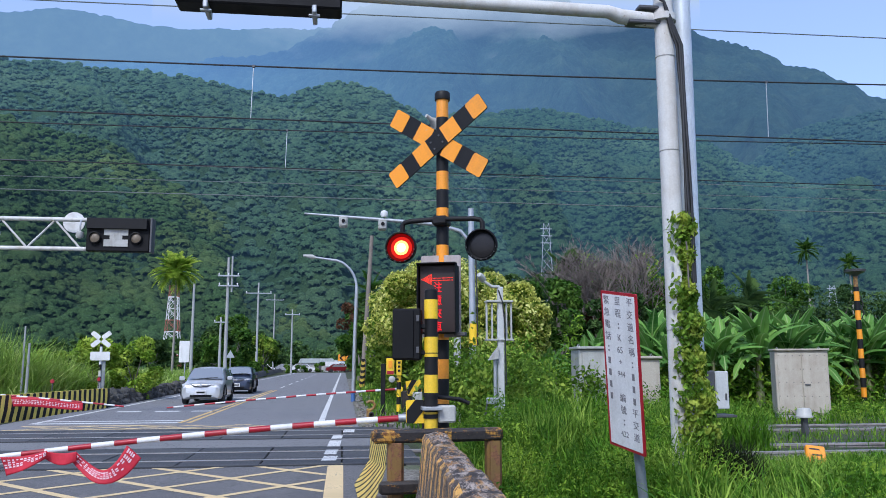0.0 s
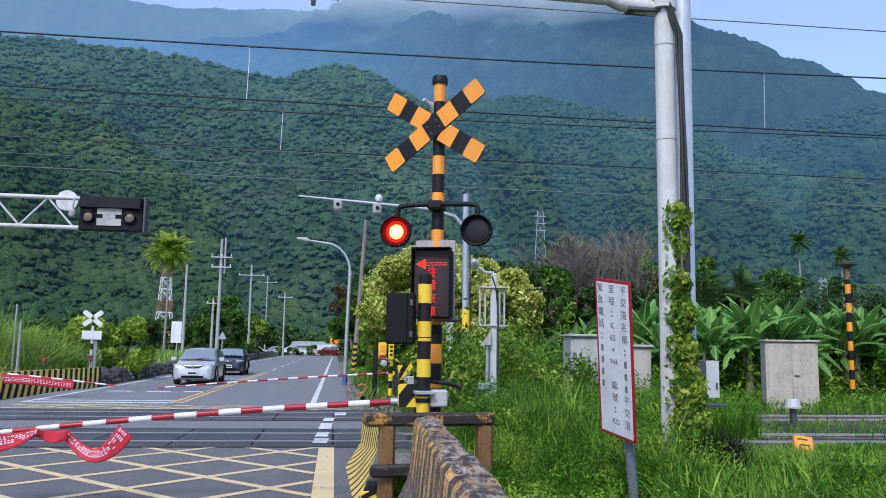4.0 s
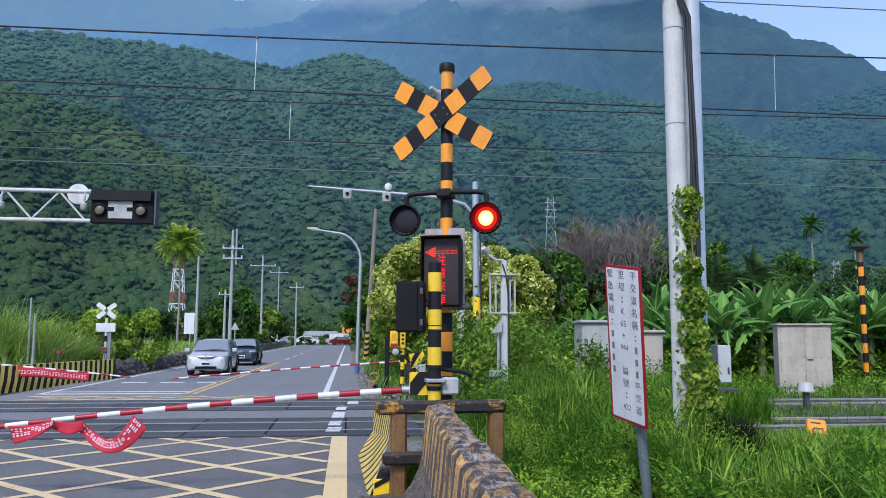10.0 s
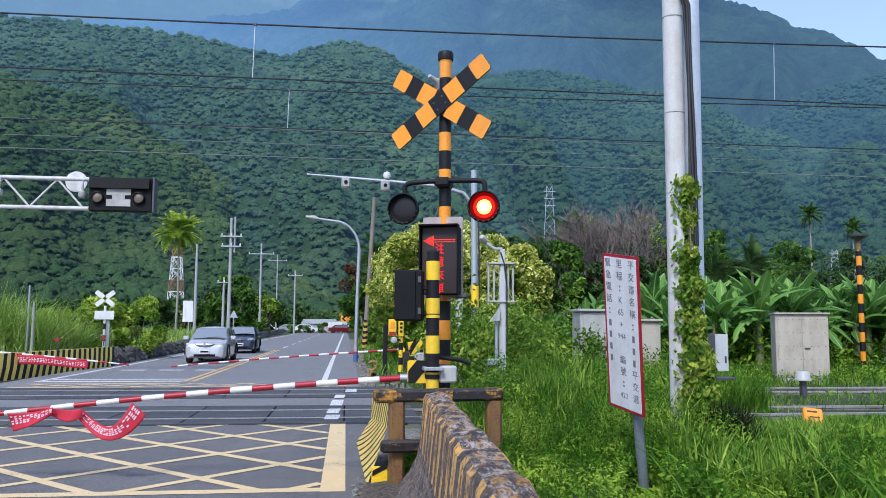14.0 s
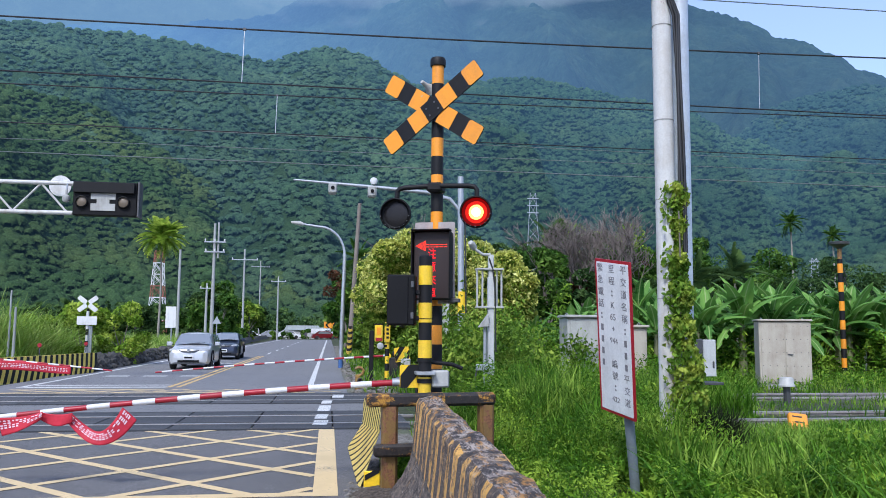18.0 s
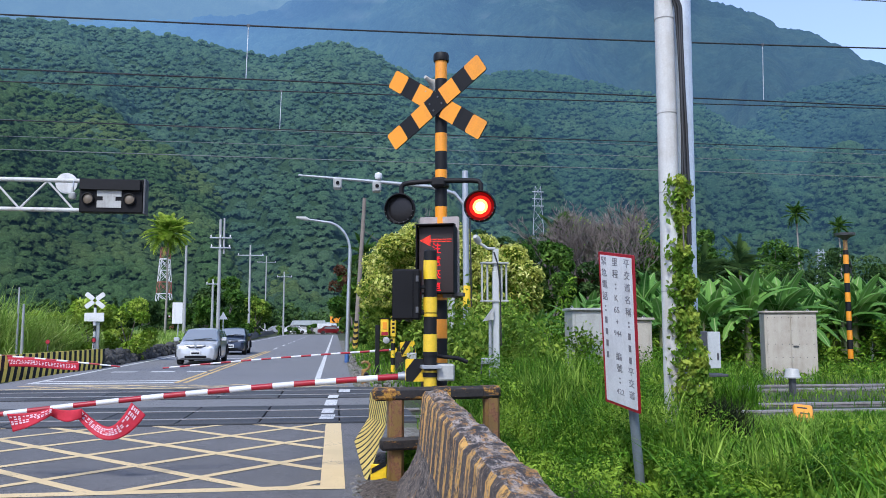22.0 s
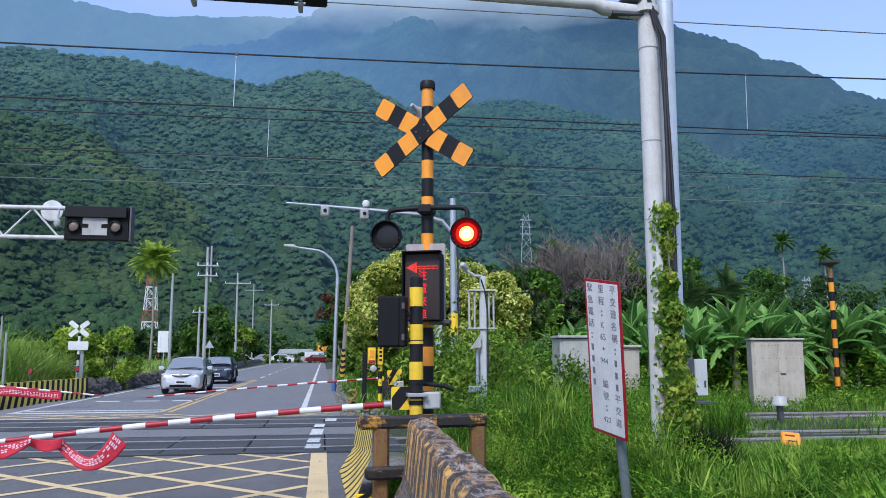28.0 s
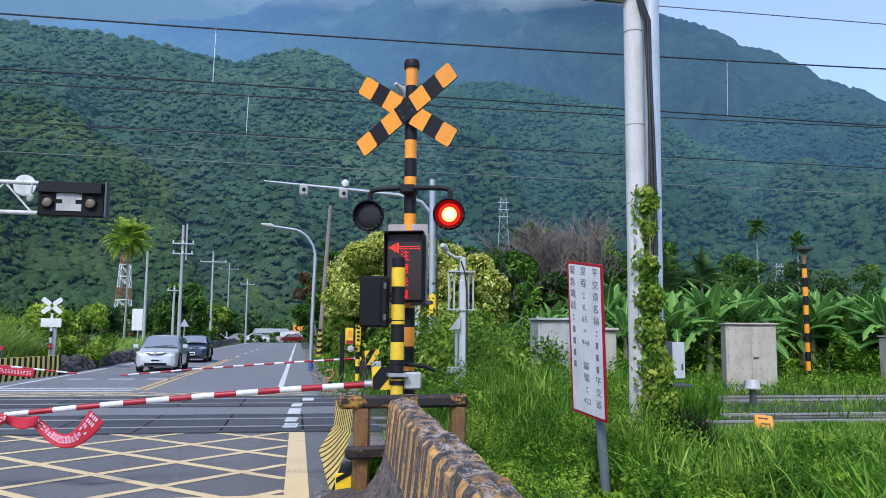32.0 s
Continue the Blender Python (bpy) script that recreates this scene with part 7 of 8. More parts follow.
PARKED_WHITE = car_paint("white_car_paint", (0.68, 0.68, 0.68), 0.0)
PARKED_GREY = car_paint("grey_car_paint", (0.30, 0.31, 0.33), 0.2)
for x, y, turn, paint, label in ((-7.2, 150, 10, PARKED_WHITE, "white hatchback parked far down the road"), (-10.5, 158, -8, PARKED_GREY, "grey hatchback parked before the houses"), (-3.6, 163, 20, PARKED_WHITE, "white hatchback at the bend of the road"), (-14.5, 152, 5, PARKED_WHITE, "white hatchback parked beside the hedge"), (0.9, 158, 80, PARKED_GREY, "grey hatchback coming round the bend")):
    parked_car(x, y, turn, paint, label)


# ---- plants ----


def blades(base, height, width, lean, rng, curl=0.5):
    """Grass blades of three quads that bow over towards their tips."""
    n = len(base)
    a = rng.uniform(0, 2 * np.pi, n)
    dirx = np.stack([np.cos(a), np.sin(a), np.zeros(n)], 1)
    b = a + rng.uniform(0.9, 2.2, n)
    side = np.stack([np.cos(b), np.sin(b), np.zeros(n)], 1)
    h, w = np.asarray(height)[:, None], np.asarray(width)[:, None]
    ln = (lean * rng.uniform(0.2, 1.4, n))[:, None]
    rows = []
    for t, k in ((0.0, 0.8), (0.4, 1.0), (0.75, 0.7), (1.0, 0.08)):
        p = base + np.array([0, 0, 1.0]) * h * (t - curl * ln * t ** 3 * 0.5) + dirx * h * ln * t ** 2
        rows += [p - side * w * k * 0.5, p + side * w * k * 0.5]
    v = np.stack(rows, 1)
    f = np.array([[0, 1, 3, 2], [2, 3, 5, 4], [4, 5, 7, 6]])[None] + (np.arange(n) * 8)[:, None, None]
    return v.reshape(-1, 3), f.reshape(-1, 4)


def lobes(n, rx, ry, rz, rng):
    """Lobe centres of a crown: points in an ellipsoid, thinned near its middle."""
    p = rng.normal(size=(n, 3))
    p /= np.linalg.norm(p, axis=1)[:, None]
    p *= rng.uniform(0.45, 1.0, (n, 1)) ** 0.5
    return p * np.array([rx, ry, rz])


def crown_points(centres, radius, per, rng):
    """Leaf places scattered over the skins of the lobes."""
    k = len(centres)
    q = rng.normal(size=(k, per, 3))
    q /= np.linalg.norm(q, axis=2)[..., None]
    q *= (radius * rng.uniform(0.55, 1.1, (k, 1, 1))) * rng.uniform(0.55, 1.0, (k, per, 1)) ** 0.4
    q[..., 2] *= 0.8
    return (q + np.asarray(centres)[:, None]).reshape(-1, 3)


def stuff(name, arrays, material, parent=None, label="", category="", smooth=False):
    v = np.concatenate([a[0] for a in arrays])
    off, fs = 0, []
    for a in arrays:
        fs.append(a[1] + off)
        off += len(a[0])
    ob = new(name, mesh_np(name, v, np.concatenate(fs), material, smooth))
    if parent:
        ob.parent = parent
    return tagged(ob, label, category, "", "stuff")


M_GRASS = leafy("grass_blades", (0.034, 0.112, 0.007), (0.19, 0.39, 0.032), (0.33, 0.46, 0.07), 0.5, 0.9)
M_REED = leafy("tall_silvergrass", (0.17, 0.31, 0.045), (0.38, 0.54, 0.10), (0.50, 0.57, 0.18), 0.55, 0.5)
M_WEED = leafy("weed_leaves", (0.028, 0.098, 0.006), (0.17, 0.35, 0.026), (0.30, 0.44, 0.045), 0.5, 1.1)
M_VINE = leafy("vine_leaves", (0.060, 0.15, 0.014), (0.27, 0.42, 0.05), (0.44, 0.50, 0.08), 0.45, 3.0)
M_TREE = leafy("tree_leaves", (0.024, 0.078, 0.010), (0.105, 0.22, 0.030), (0.16, 0.27, 0.045), 0.5, 0.5)
M_TREE_DARK = leafy("dark_tree_leaves", (0.022, 0.056, 0.016), (0.085, 0.16, 0.042), (0.115, 0.19, 0.05), 0.55, 0.4)
M_TREE_LIGHT = leafy("light_tree_leaves", (0.060, 0.135, 0.014), (0.23, 0.37, 0.042), (0.36, 0.46, 0.07), 0.5, 0.8)
M_FLOWER = leafy("pale_yellow_blossom", (0.46, 0.49, 0.08), (0.72, 0.73, 0.18), (0.82, 0.80, 0.32), 0.6, 0.8)
M_PALM = leafy("bright_palm_fronds", (0.12, 0.24, 0.02), (0.34, 0.50, 0.05), (0.46, 0.56, 0.09), 0.5, 0.8)
M_RUSSET = leafy("russet_leaves", (0.09, 0.045, 0.022), (0.20, 0.095, 0.05), None, 0.6, 0.6)
M_BARK = painted("grey_bark", (0.16, 0.14, 0.12), 0.9, 0.5)
M_BARE = painted("bare_twigs", (0.16, 0.132, 0.118), 0.9, 0.3)


def tree(x, y, h, r, material, label, seed, lobe_n=16, per=220, leaf=0.22, trunk=0.14, spread=1.0, z0=-0.1, crown_at=0.62, second=None, extra=0.0):
    """Tapered trunk with limbs and an uneven crown of single leaves."""
    rng = np.random.default_rng(seed)
    t = thing("tree", pose(x, y, z0), label, "tree", "trees")
    top = h * crown_at
    part("trunk", Mesh().tube([(0, 0, 0), (0.05 * r, 0.02, h * 0.25), (-0.04 * r, 0.05, top * 0.75), (0, 0, top)], [trunk, trunk * 0.8, trunk * 0.6, trunk * 0.3], 9), M_BARK, t)
    c = lobes(lobe_n, r * spread, r * spread, (h - top) * 0.95 + 0.15 * r, rng) + np.array([0, 0, top])
    limb = Mesh()
    for k in range(0, lobe_n, 2):
        e = c[k]
        limb.tube([(0, 0, top * 0.55), (e[0] * 0.45, e[1] * 0.45, top * 0.62 + (e[2] - top * 0.55) * 0.4), tuple(e)], [trunk * 0.5, trunk * 0.3, trunk * 0.08], 6)
    part("branchwork", limb, M_BARK, t)
    pts = crown_points(c, r * 0.42, per, rng)
    pts = pts[pts[:, 2] > 0.15]
    stuff("crown", [leaves(pts, leaf, rng)], material, t)
    if second:
        hi = pts[(pts[:, 2] > top * extra) & (rng.uniform(size=len(pts)) < 0.72)]
        stuff("blossom", [leaves(hi * np.array([1.03, 1.03, 1.02]) + np.array([0, -0.05, 0.05]), leaf * 1.2, rng, up=0.7)], second, t)
    return t


# blossoming tree behind the signal, with smaller ones round it
tree(3.4, 30.0, 5.1, 2.2, M_TREE_LIGHT, "round bushy tree crowned with pale yellow blossom", 1, 52, 800, 0.145, 0.13, 0.95, crown_at=0.55, second=M_FLOWER, extra=0.75)
tree(5.9, 30.5, 4.6, 1.9, M_TREE_LIGHT, "smaller bushy tree with pale yellow blossom", 2, 46, 720, 0.145, 0.12, 1.0, crown_at=0.55, second=M_FLOWER, extra=0.6)
tree(2.5, 33.0, 3.2, 0.95, M_TREE_LIGHT, "small green roadside tree with dense leaves", 3, 14, 220, 0.22, 0.1, crown_at=0.5)
# trees along the right of the far road
for k, (x, y, h, r, m) in enumerate(((2.3, 50, 5.0, 1.7, M_TREE), (3.2, 58, 6.6, 2.2, M_TREE_DARK), (2.2, 70, 6.0, 2.2, M_TREE), (3.4, 84, 6.6, 2.4, M_TREE_DARK), (4.3, 100, 7.4, 2.8, M_TREE), (5.2, 120, 8.2, 3.2, M_TREE_DARK), (7.2, 150, 9.5, 4.0, M_TREE))):
    tree(x, y, h, r, m, "dense green tree beside the far road", 20 + k, 16, 170, 0.30 + y * 0.0035, 0.16, crown_at=0.5)
tree(1.35, 62, 6.4, 1.3, M_RUSSET, "tree with russet brown leaves beside the road", 41, 10, 160, 0.30, 0.12, crown_at=0.72)
for k, (x, y) in enumerate(((-8.6, 140), (-6.9, 150), (-3.9, 152))):
    tree(x, y, 1.7, 1.1, M_TREE, "low bush before the houses at the road's end", 45 + k, 9, 90, 0.45, 0.08, crown_at=0.45)
# trees along the left of the far road
for k, (x, y, h, r, m) in enumerate(((-11.0, 84, 5.4, 2.4, M_TREE), (-13.0, 96, 6.8, 3.0, M_TREE), (-10.4, 108, 5.0, 2.2, M_TREE_LIGHT), (-15.5, 104, 6.0, 2.6, M_TREE_DARK), (-12.0, 128, 6.4, 3.0, M_TREE_DARK), (-19, 118, 5.4, 2.6, M_TREE), (-25, 110, 4.6, 2.4, M_TREE_DARK), (-33, 116, 5.0, 2.8, M_TREE))):
    tree(x, y, h, r, m, "leafy green tree behind the grassy verge", 50 + k, 15, 170, 0.30 + y * 0.0035, 0.15, crown_at=0.45)
# shrubs round the small crossbuck
tree(-9.6, 33.5, 2.55, 0.95, M_PALM, "rounded green roadside shrub", 70, 14, 260, 0.17, 0.06, crown_at=0.42)
tree(-8.35, 34.5, 2.7, 1.0, M_PALM, "rounded green roadside shrub", 71, 14, 280, 0.16, 0.06, crown_at=0.42)
tree(-11.2, 33.0, 2.3, 0.9, M_PALM, "rounded green roadside shrub", 72, 12, 240, 0.18, 0.06, crown_at=0.42)

# wood behind the bananas
for k, (x, y, h, r, m) in enumerate(((13.0, 44.5, 7.6, 2.2, M_TREE), (15.4, 45, 7.8, 2.2, M_TREE_DARK), (17.8, 44.5, 7.0, 2.1, M_TREE_DARK), (10.6, 44, 7.2, 2.0, M_TREE_DARK), (9.2, 46, 7.4, 2.1, M_TREE_DARK), (12.2, 49, 6.4, 2.0, M_TREE_DARK), (20.5, 44, 7.2, 2.2, M_TREE), (24.0, 46, 6.6, 2.4, M_TREE_DARK), (28.0, 48, 6.6, 2.6, M_TREE), (32.5, 50, 6.8, 2.6, M_TREE_DARK), (37.0, 52, 6.4, 2.6, M_TREE_DARK), (41.5, 54, 6.6, 2.8, M_TREE), (7.6, 46, 5.4, 2.0, M_TREE), (17.6, 55, 8.6, 2.6, M_TREE_LIGHT), (22.5, 58, 8.4, 2.8, M_TREE_DARK), (14.0, 57, 8.2, 2.6, M_TREE_DARK), (29, 62, 8.0, 3.0, M_TREE_DARK), (36, 66, 8.0, 3.2, M_TREE), (44, 68, 8.2, 3.4, M_TREE_DARK), (9.5, 60, 7.6, 2.8, M_TREE_DARK))):
    tree(x, y, h, r, m, "dark leafy tree in the wood behind the plantation", 90 + k, 15, 200, 0.30, 0.15, crown_at=0.5)

for k, (x, y, h, r, m) in enumerate(((16.6, 47.5, 8.2, 1.9, M_TREE_LIGHT), (18.9, 47.5, 8.0, 2.1, M_TREE_LIGHT), (19.6, 47, 6.7, 2.0, M_TREE), (8.4, 41.5, 5.6, 1.7, M_TREE_DARK), (10.2, 41, 5.2, 1.7, M_TREE_DARK), (12.2, 41.5, 5.0, 1.8, M_TREE_DARK), (14.3, 41, 5.2, 1.7, M_TREE_DARK), (16.4, 41.5, 5.0, 1.7, M_TREE_DARK), (18.6, 41, 5.2, 1.7, M_TREE_DARK), (21.0, 40, 5.0, 1.8, M_TREE_DARK), (23.2, 40.5, 5.2, 1.8, M_TREE), (25.6, 41, 4.8, 1.8, M_TREE_DARK), (7.7, 40, 6.3, 1.2, M_RUSSET), (12.9, 40, 6.0, 1.1, M_RUSSET), (17.0, 39.5, 6.3, 1.3, M_RUSSET), (15.9, 38.5, 5.8, 1.4, M_TREE), (18.2, 38.5, 5.6, 1.5, M_TREE), (10.4, 36.5, 6.0, 1.4, M_TREE), (16.4, 36, 5.4, 1.5, M_TREE_DARK), (8.3, 36.5, 5.4, 1.3, M_TREE), (13.6, 35.5, 4.6, 1.6, M_TREE_DARK), (11.6, 35.5, 4.4, 1.5, M_TREE_DARK), (9.6, 35, 4.0, 1.4, M_TREE))):
    tree(x, y, h, r, m, "leafy tree at the edge of the wood", 120 + k, 15, 210, 0.27, 0.13, crown_at=0.45)


def bare_tree(x, y, h, seed, label):
    """A leafless tree: forking limbs down to a haze of twigs."""
    rng = random.Random(seed)
    t = thing("bare_tree", pose(x, y, -0.1), label, "tree", "trees")
    part("trunk", Mesh().tube([(0, 0, 0), (0.15, 0, h * 0.2), (0.05, 0.1, h * 0.4)], [0.16, 0.13, 0.1], 8), M_BARE, t)
    big, fine = Mesh(), Mesh()

    def grow(p, d, length, r, level):
        q = p + d * length * 0.5 + Vector((rng.uniform(-1, 1), rng.uniform(-1, 1), 0)) * length * 0.08
        e = q + (d + Vector((0, 0, 0.15))).normalized() * length * 0.5
        (big if level < 2 else fine).tube([p, q, e], [r, r * 0.8, r * 0.55], 5 if level < 2 else 3, cap=False)
        if level < 5:
            for _ in range(3 if level else 6):
                nd = (d + Vector((rng.uniform(-0.9, 0.9), rng.uniform(-0.9, 0.9), rng.uniform(-0.2, 0.6)))).normalized()
                grow(e if rng.random() < 0.6 else q, nd, length * rng.uniform(0.6, 0.8), max(0.013, r * 0.55), level + 1)

    grow(Vector((0.05, 0.1, h * 0.36)), Vector((0, 0, 1)), h * 0.26, 0.09, 0)
    part("branchwork", big, M_BARE, t)
    tagged(part("twig_haze", fine, M_BARE, t), kind="stuff")


for k, (x, y, h) in enumerate(((11.9, 38, 6.9), (12.9, 39, 7.4), (13.9, 38, 7.6), (15.0, 39, 7.2), (10.8, 39, 6.6), (4.6, 42, 6.8), (12.4, 37.5, 6.0), (14.5, 37.5, 6.4))):
    bare_tree(x, y, h, 200 + k, "leafless grey-brown tree with a haze of fine twigs")


def frond(length, pairs, rng, material, drop):
    """A palm frond: arched rib with leaflets on both sides."""
    m = Mesh()
    rib = [(length * t, 0, drop * (0.35 * t - 1.1 * t * t) * length) for t in np.linspace(0, 1, 8)]
    m.tube(rib, [0.03 * (1 - 0.8 * t) for t in np.linspace(0, 1, 8)], 4)
    for k in range(pairs):
        t = 0.12 + 0.86 * k / pairs
        p = Vector((length * t, 0, drop * (0.35 * t - 1.1 * t * t) * length))
        ll = length * 0.34 * math.sin(math.pi * (0.15 + 0.8 * t)) * rng.uniform(0.85, 1.15)
        for s in (-1, 1):
            d = Vector((0.5, s, -0.35 + rng.uniform(-0.15, 0.1))).normalized()
            w = Vector((0.045, 0, 0.02)) * (length / 2)
            e = p + d * ll
            m.add([p - w, p + w, p + d * ll * 0.55 + w * 0.9 + Vector((0, 0, 0.02)), p + d * ll * 0.55 - w * 0.9 + Vector((0, 0, 0.02)), e], [(0, 1, 2, 3), (3, 2, 4)])
    return m


def palm(x, y, h, r, label, seed, n=13, material=None, z0=-0.1):
    rng = random.Random(seed)
    t = thing("palm_tree", pose(x, y, z0), label, "palm", "palm trees")
    part("trunk", Mesh().tube([(0, 0, 0), (0.08, 0, h * 0.5), (0.0, 0, h)], [0.10, 0.07, 0.06], 9), painted("palm_trunk", (0.27, 0.25, 0.21), 0.85, 0.4), t, "slim ringed trunk")
    part("crownshaft", Mesh().tube([(0, 0, h * 0.93), (0, 0, h * 1.03)], [0.10, 0.06], 9), M_TREE_LIGHT, t)
    data = [mesh_of("frond", frond(r, 22, rng, None, dr), material or M_TREE, 0) for dr in (0.35, 0.6, 1.0)]
    for k in range(n):
        el = -84 + 130 * (k / n)
        part("frond", data[k % 3], None, t, m=pose(0, 0, h * 1.0, 0, el + rng.uniform(-20, 20), k * 137.5))
    return t


palm(-12.1, 60, 8.2, 1.7, "areca palm with bright green arching fronds", 301, 52, M_PALM)
palm(37.4, 60, 10.6, 1.15, "tall slim areca palm above the wood", 302, 18, M_TREE)
palm(41.1, 60, 9.6, 1.0, "tall slim areca palm above the wood", 303, 16, M_TREE)
palm(11.2, 39, 5.9, 1.6, "slim palm among dark trees", 304, 12, M_TREE_DARK)
palm(17.5, 36, 3.9, 1.7, "young palm at the edge of the wood", 305, 12, M_TREE_DARK)
palm(20.5, 38, 4.4, 1.8, "young palm at the edge of the wood", 306, 12, M_TREE_DARK)
palm(1.9, 52, 6.2, 1.5, "slim palm beside the far road", 307, 12, M_TREE)


def banana_leaf(length, width, arch, rng):
    """A broad leaf with a channelled midrib, its blade torn here and there."""
    m = Mesh()
    n = 12
    rows = []
    for i in range(n + 1):
        t = i / n
        w = width * 0.5 * (math.sin(math.pi * min(1, 0.10 + 0.88 * t)) ** 0.6) * (0.9 if t < 0.95 else 0.5)
        if t < 0.12:
            w = 0.03
        x = length * (t - 0.12 * arch * t * t)
        z = length * arch * (0.25 * t - 0.75 * t ** 2.2)
        jag = rng.uniform(0.75, 1.0)
        rows.append([(x, -w * jag, z - 0.30 * w), (x, -w * 0.5, z + 0.10 * w), (x, 0, z - 0.03), (x, w * 0.5, z + 0.10 * w), (x, w * jag, z - 0.30 * w)])
    vs = [p for row in rows for p in row]
    fs = [(i * 5 + k, i * 5 + k + 1, i * 5 + k + 6, i * 5 + k + 5) for i in range(n) for k in range(4) if not (k in (0, 3) and rng.random() < 0.10)]
    m.add(vs, fs)
    return m


def banana_material():
    n = Nodes("banana_leaf")
    rib = n.noise(4, 3, 0.5, stretch=(9, 0.6, 1))
    c = n.mix(n.random(), (0.046, 0.145, 0.024), (0.19, 0.37, 0.07))
    c = n.mix(n.ramp(rib, 0.4, 0.62, 0, 0.4), c, (0.17, 0.31, 0.08))
    c = n.mix(n.ramp(n.noise(1.6, 4, seed=3.0), 0.62, 0.72, 0, 0.7), c, (0.22, 0.17, 0.07))
    c = n.mix(n.math("LESS_THAN", n.math("ABSOLUTE", n.axis(1)), 0.016), c, (0.30, 0.40, 0.15))
    m = n.done(c, 0.55, 0.0, 0.15)
    thin = n.t.nodes.new("ShaderNodeBsdfTranslucent")
    n.put(thin.inputs["Color"], c)
    both = n.t.nodes.new("ShaderNodeMixShader")
    both.inputs[0].default_value = 0.3
    n.t.links.new(n.b.outputs[0], both.inputs[1])
    n.t.links.new(thin.outputs[0], both.inputs[2])
    n.t.links.new(both.outputs[0], n.t.nodes["Material Output"].inputs["Surface"])
    return m


M_BANANA = banana_material()


def bananas():
    rng = random.Random(9)
    data = [mesh_of("leaf", banana_leaf(rng.uniform(1.35, 1.85), rng.uniform(0.48, 0.64), a, rng), M_BANANA, 60) for a in (0.35, 0.6, 0.85, 1.1, 0.7, 0.5)]
    stem = mesh_of("stem", Mesh().tube([(0, 0, 0), (0.03, 0, 0.8), (0, 0, 1.7)], [0.14, 0.11, 0.06], 10), painted("banana_stem", (0.16, 0.17, 0.07), 0.7, 0.5), 60)
    models = []
    for k in range(4):
        b = thing("banana_plant", pose(0, 0, -20), "banana plant with broad torn green leaves", "banana plant", "banana plants")
        part("stem", stem, None, b)
        n = 12 + k % 3
        for i in range(n):
            el = -85 + 92 * (i / n) ** 1.4 + rng.uniform(-12, 12)
            part("leaf", data[(i + k) % 6], None, b, m=pose(0, 0, 1.5 + 0.1 * rng.random(), 0, el, i * 137.5 + rng.uniform(-20, 20)))
        models.append(b)
    spots = [(8.6, 27.5, 0.85), (9.6, 29.0, 0.95), (10.4, 26.6, 0.8), (7.9, 30, 0.8)]
    for k in range(112):
        spots.append((10.6 + 0.150 * k + rng.uniform(-0.4, 0.4), 24.6 + (k * 7 % 6) * 1.2 + rng.uniform(-0.3, 0.3), rng.uniform(0.80, 1.22)))
    for k, (x, y, s) in enumerate(spots):
        if 16.0 < x < 18.9 and y < 26.6:
            y += 1.9
        m = pose(x, y, -0.1, 0, 0, rng.uniform(0, 360))
        if k < 4:
            models[k].matrix_basis = m
            models[k].scale = (s, s, s)
        else:
            c = copy_thing(models[k % 4], m)
            c.scale = (s, s, s)


bananas()


def vine():
    """Climbing vine that wraps the lower half of the mast."""
    v = thing("climbing_vine", pose(3.80, 8.3, -0.1), "yellow-green climbing vine wrapped round the steel mast", "vine")
    rng = np.random.default_rng(31)
    for k in range(4):
        a = rng.uniform(-2.6, -0.4)
        path = []
        for j in range(14):
            z = 0.1 + j * (2.0 + 1.2 * rng.uniform()) / 13
            a += rng.uniform(-0.25, 0.25)
            path.append((0.02 + 0.16 * math.cos(a), 0.12 + 0.17 * math.sin(a), z))
        part("stem", Mesh().tube(path, 0.009, 5), M_BARK, v)
    n = 4300
    z = rng.uniform(0.0, 1.0, n) * 3.1 + 0.1
    low = np.clip(1 - (z - 0.3) / 2.6, 0, 1)
    a = rng.normal(-1.45, 0.75, n)
    spread = 0.066 + 0.15 * low ** 1.4 + 0.02 * np.sin(z * 7) + 0.02 * np.sin(z * 17)
    r = spread * rng.uniform(0.7, 1.3, n)
    x = 0.075 + 0.03 * np.sin(z * 2.1) + r * np.cos(a)
    pts = np.stack([x, 0.055 - 0.05 * low + np.minimum(r, 0.20) * np.sin(a), z], 1)
    # a few loose sprigs hang over the pale mast
    m = 340
    zs = rng.uniform(0.6, 3.2, m)
    sprig = np.stack([rng.uniform(-0.16, 0.02, m), np.full(m, -0.02) + rng.uniform(-0.03, 0.02, m), zs], 1)[rng.uniform(size=m) < 0.6 + 0.4 * np.sin(zs * 9)]
    stuff("leaves", [leaves(np.concatenate([pts, sprig]), 0.064, rng, up=0.1, aspect=0.68, droop=0.8)], M_VINE, v)


vine()


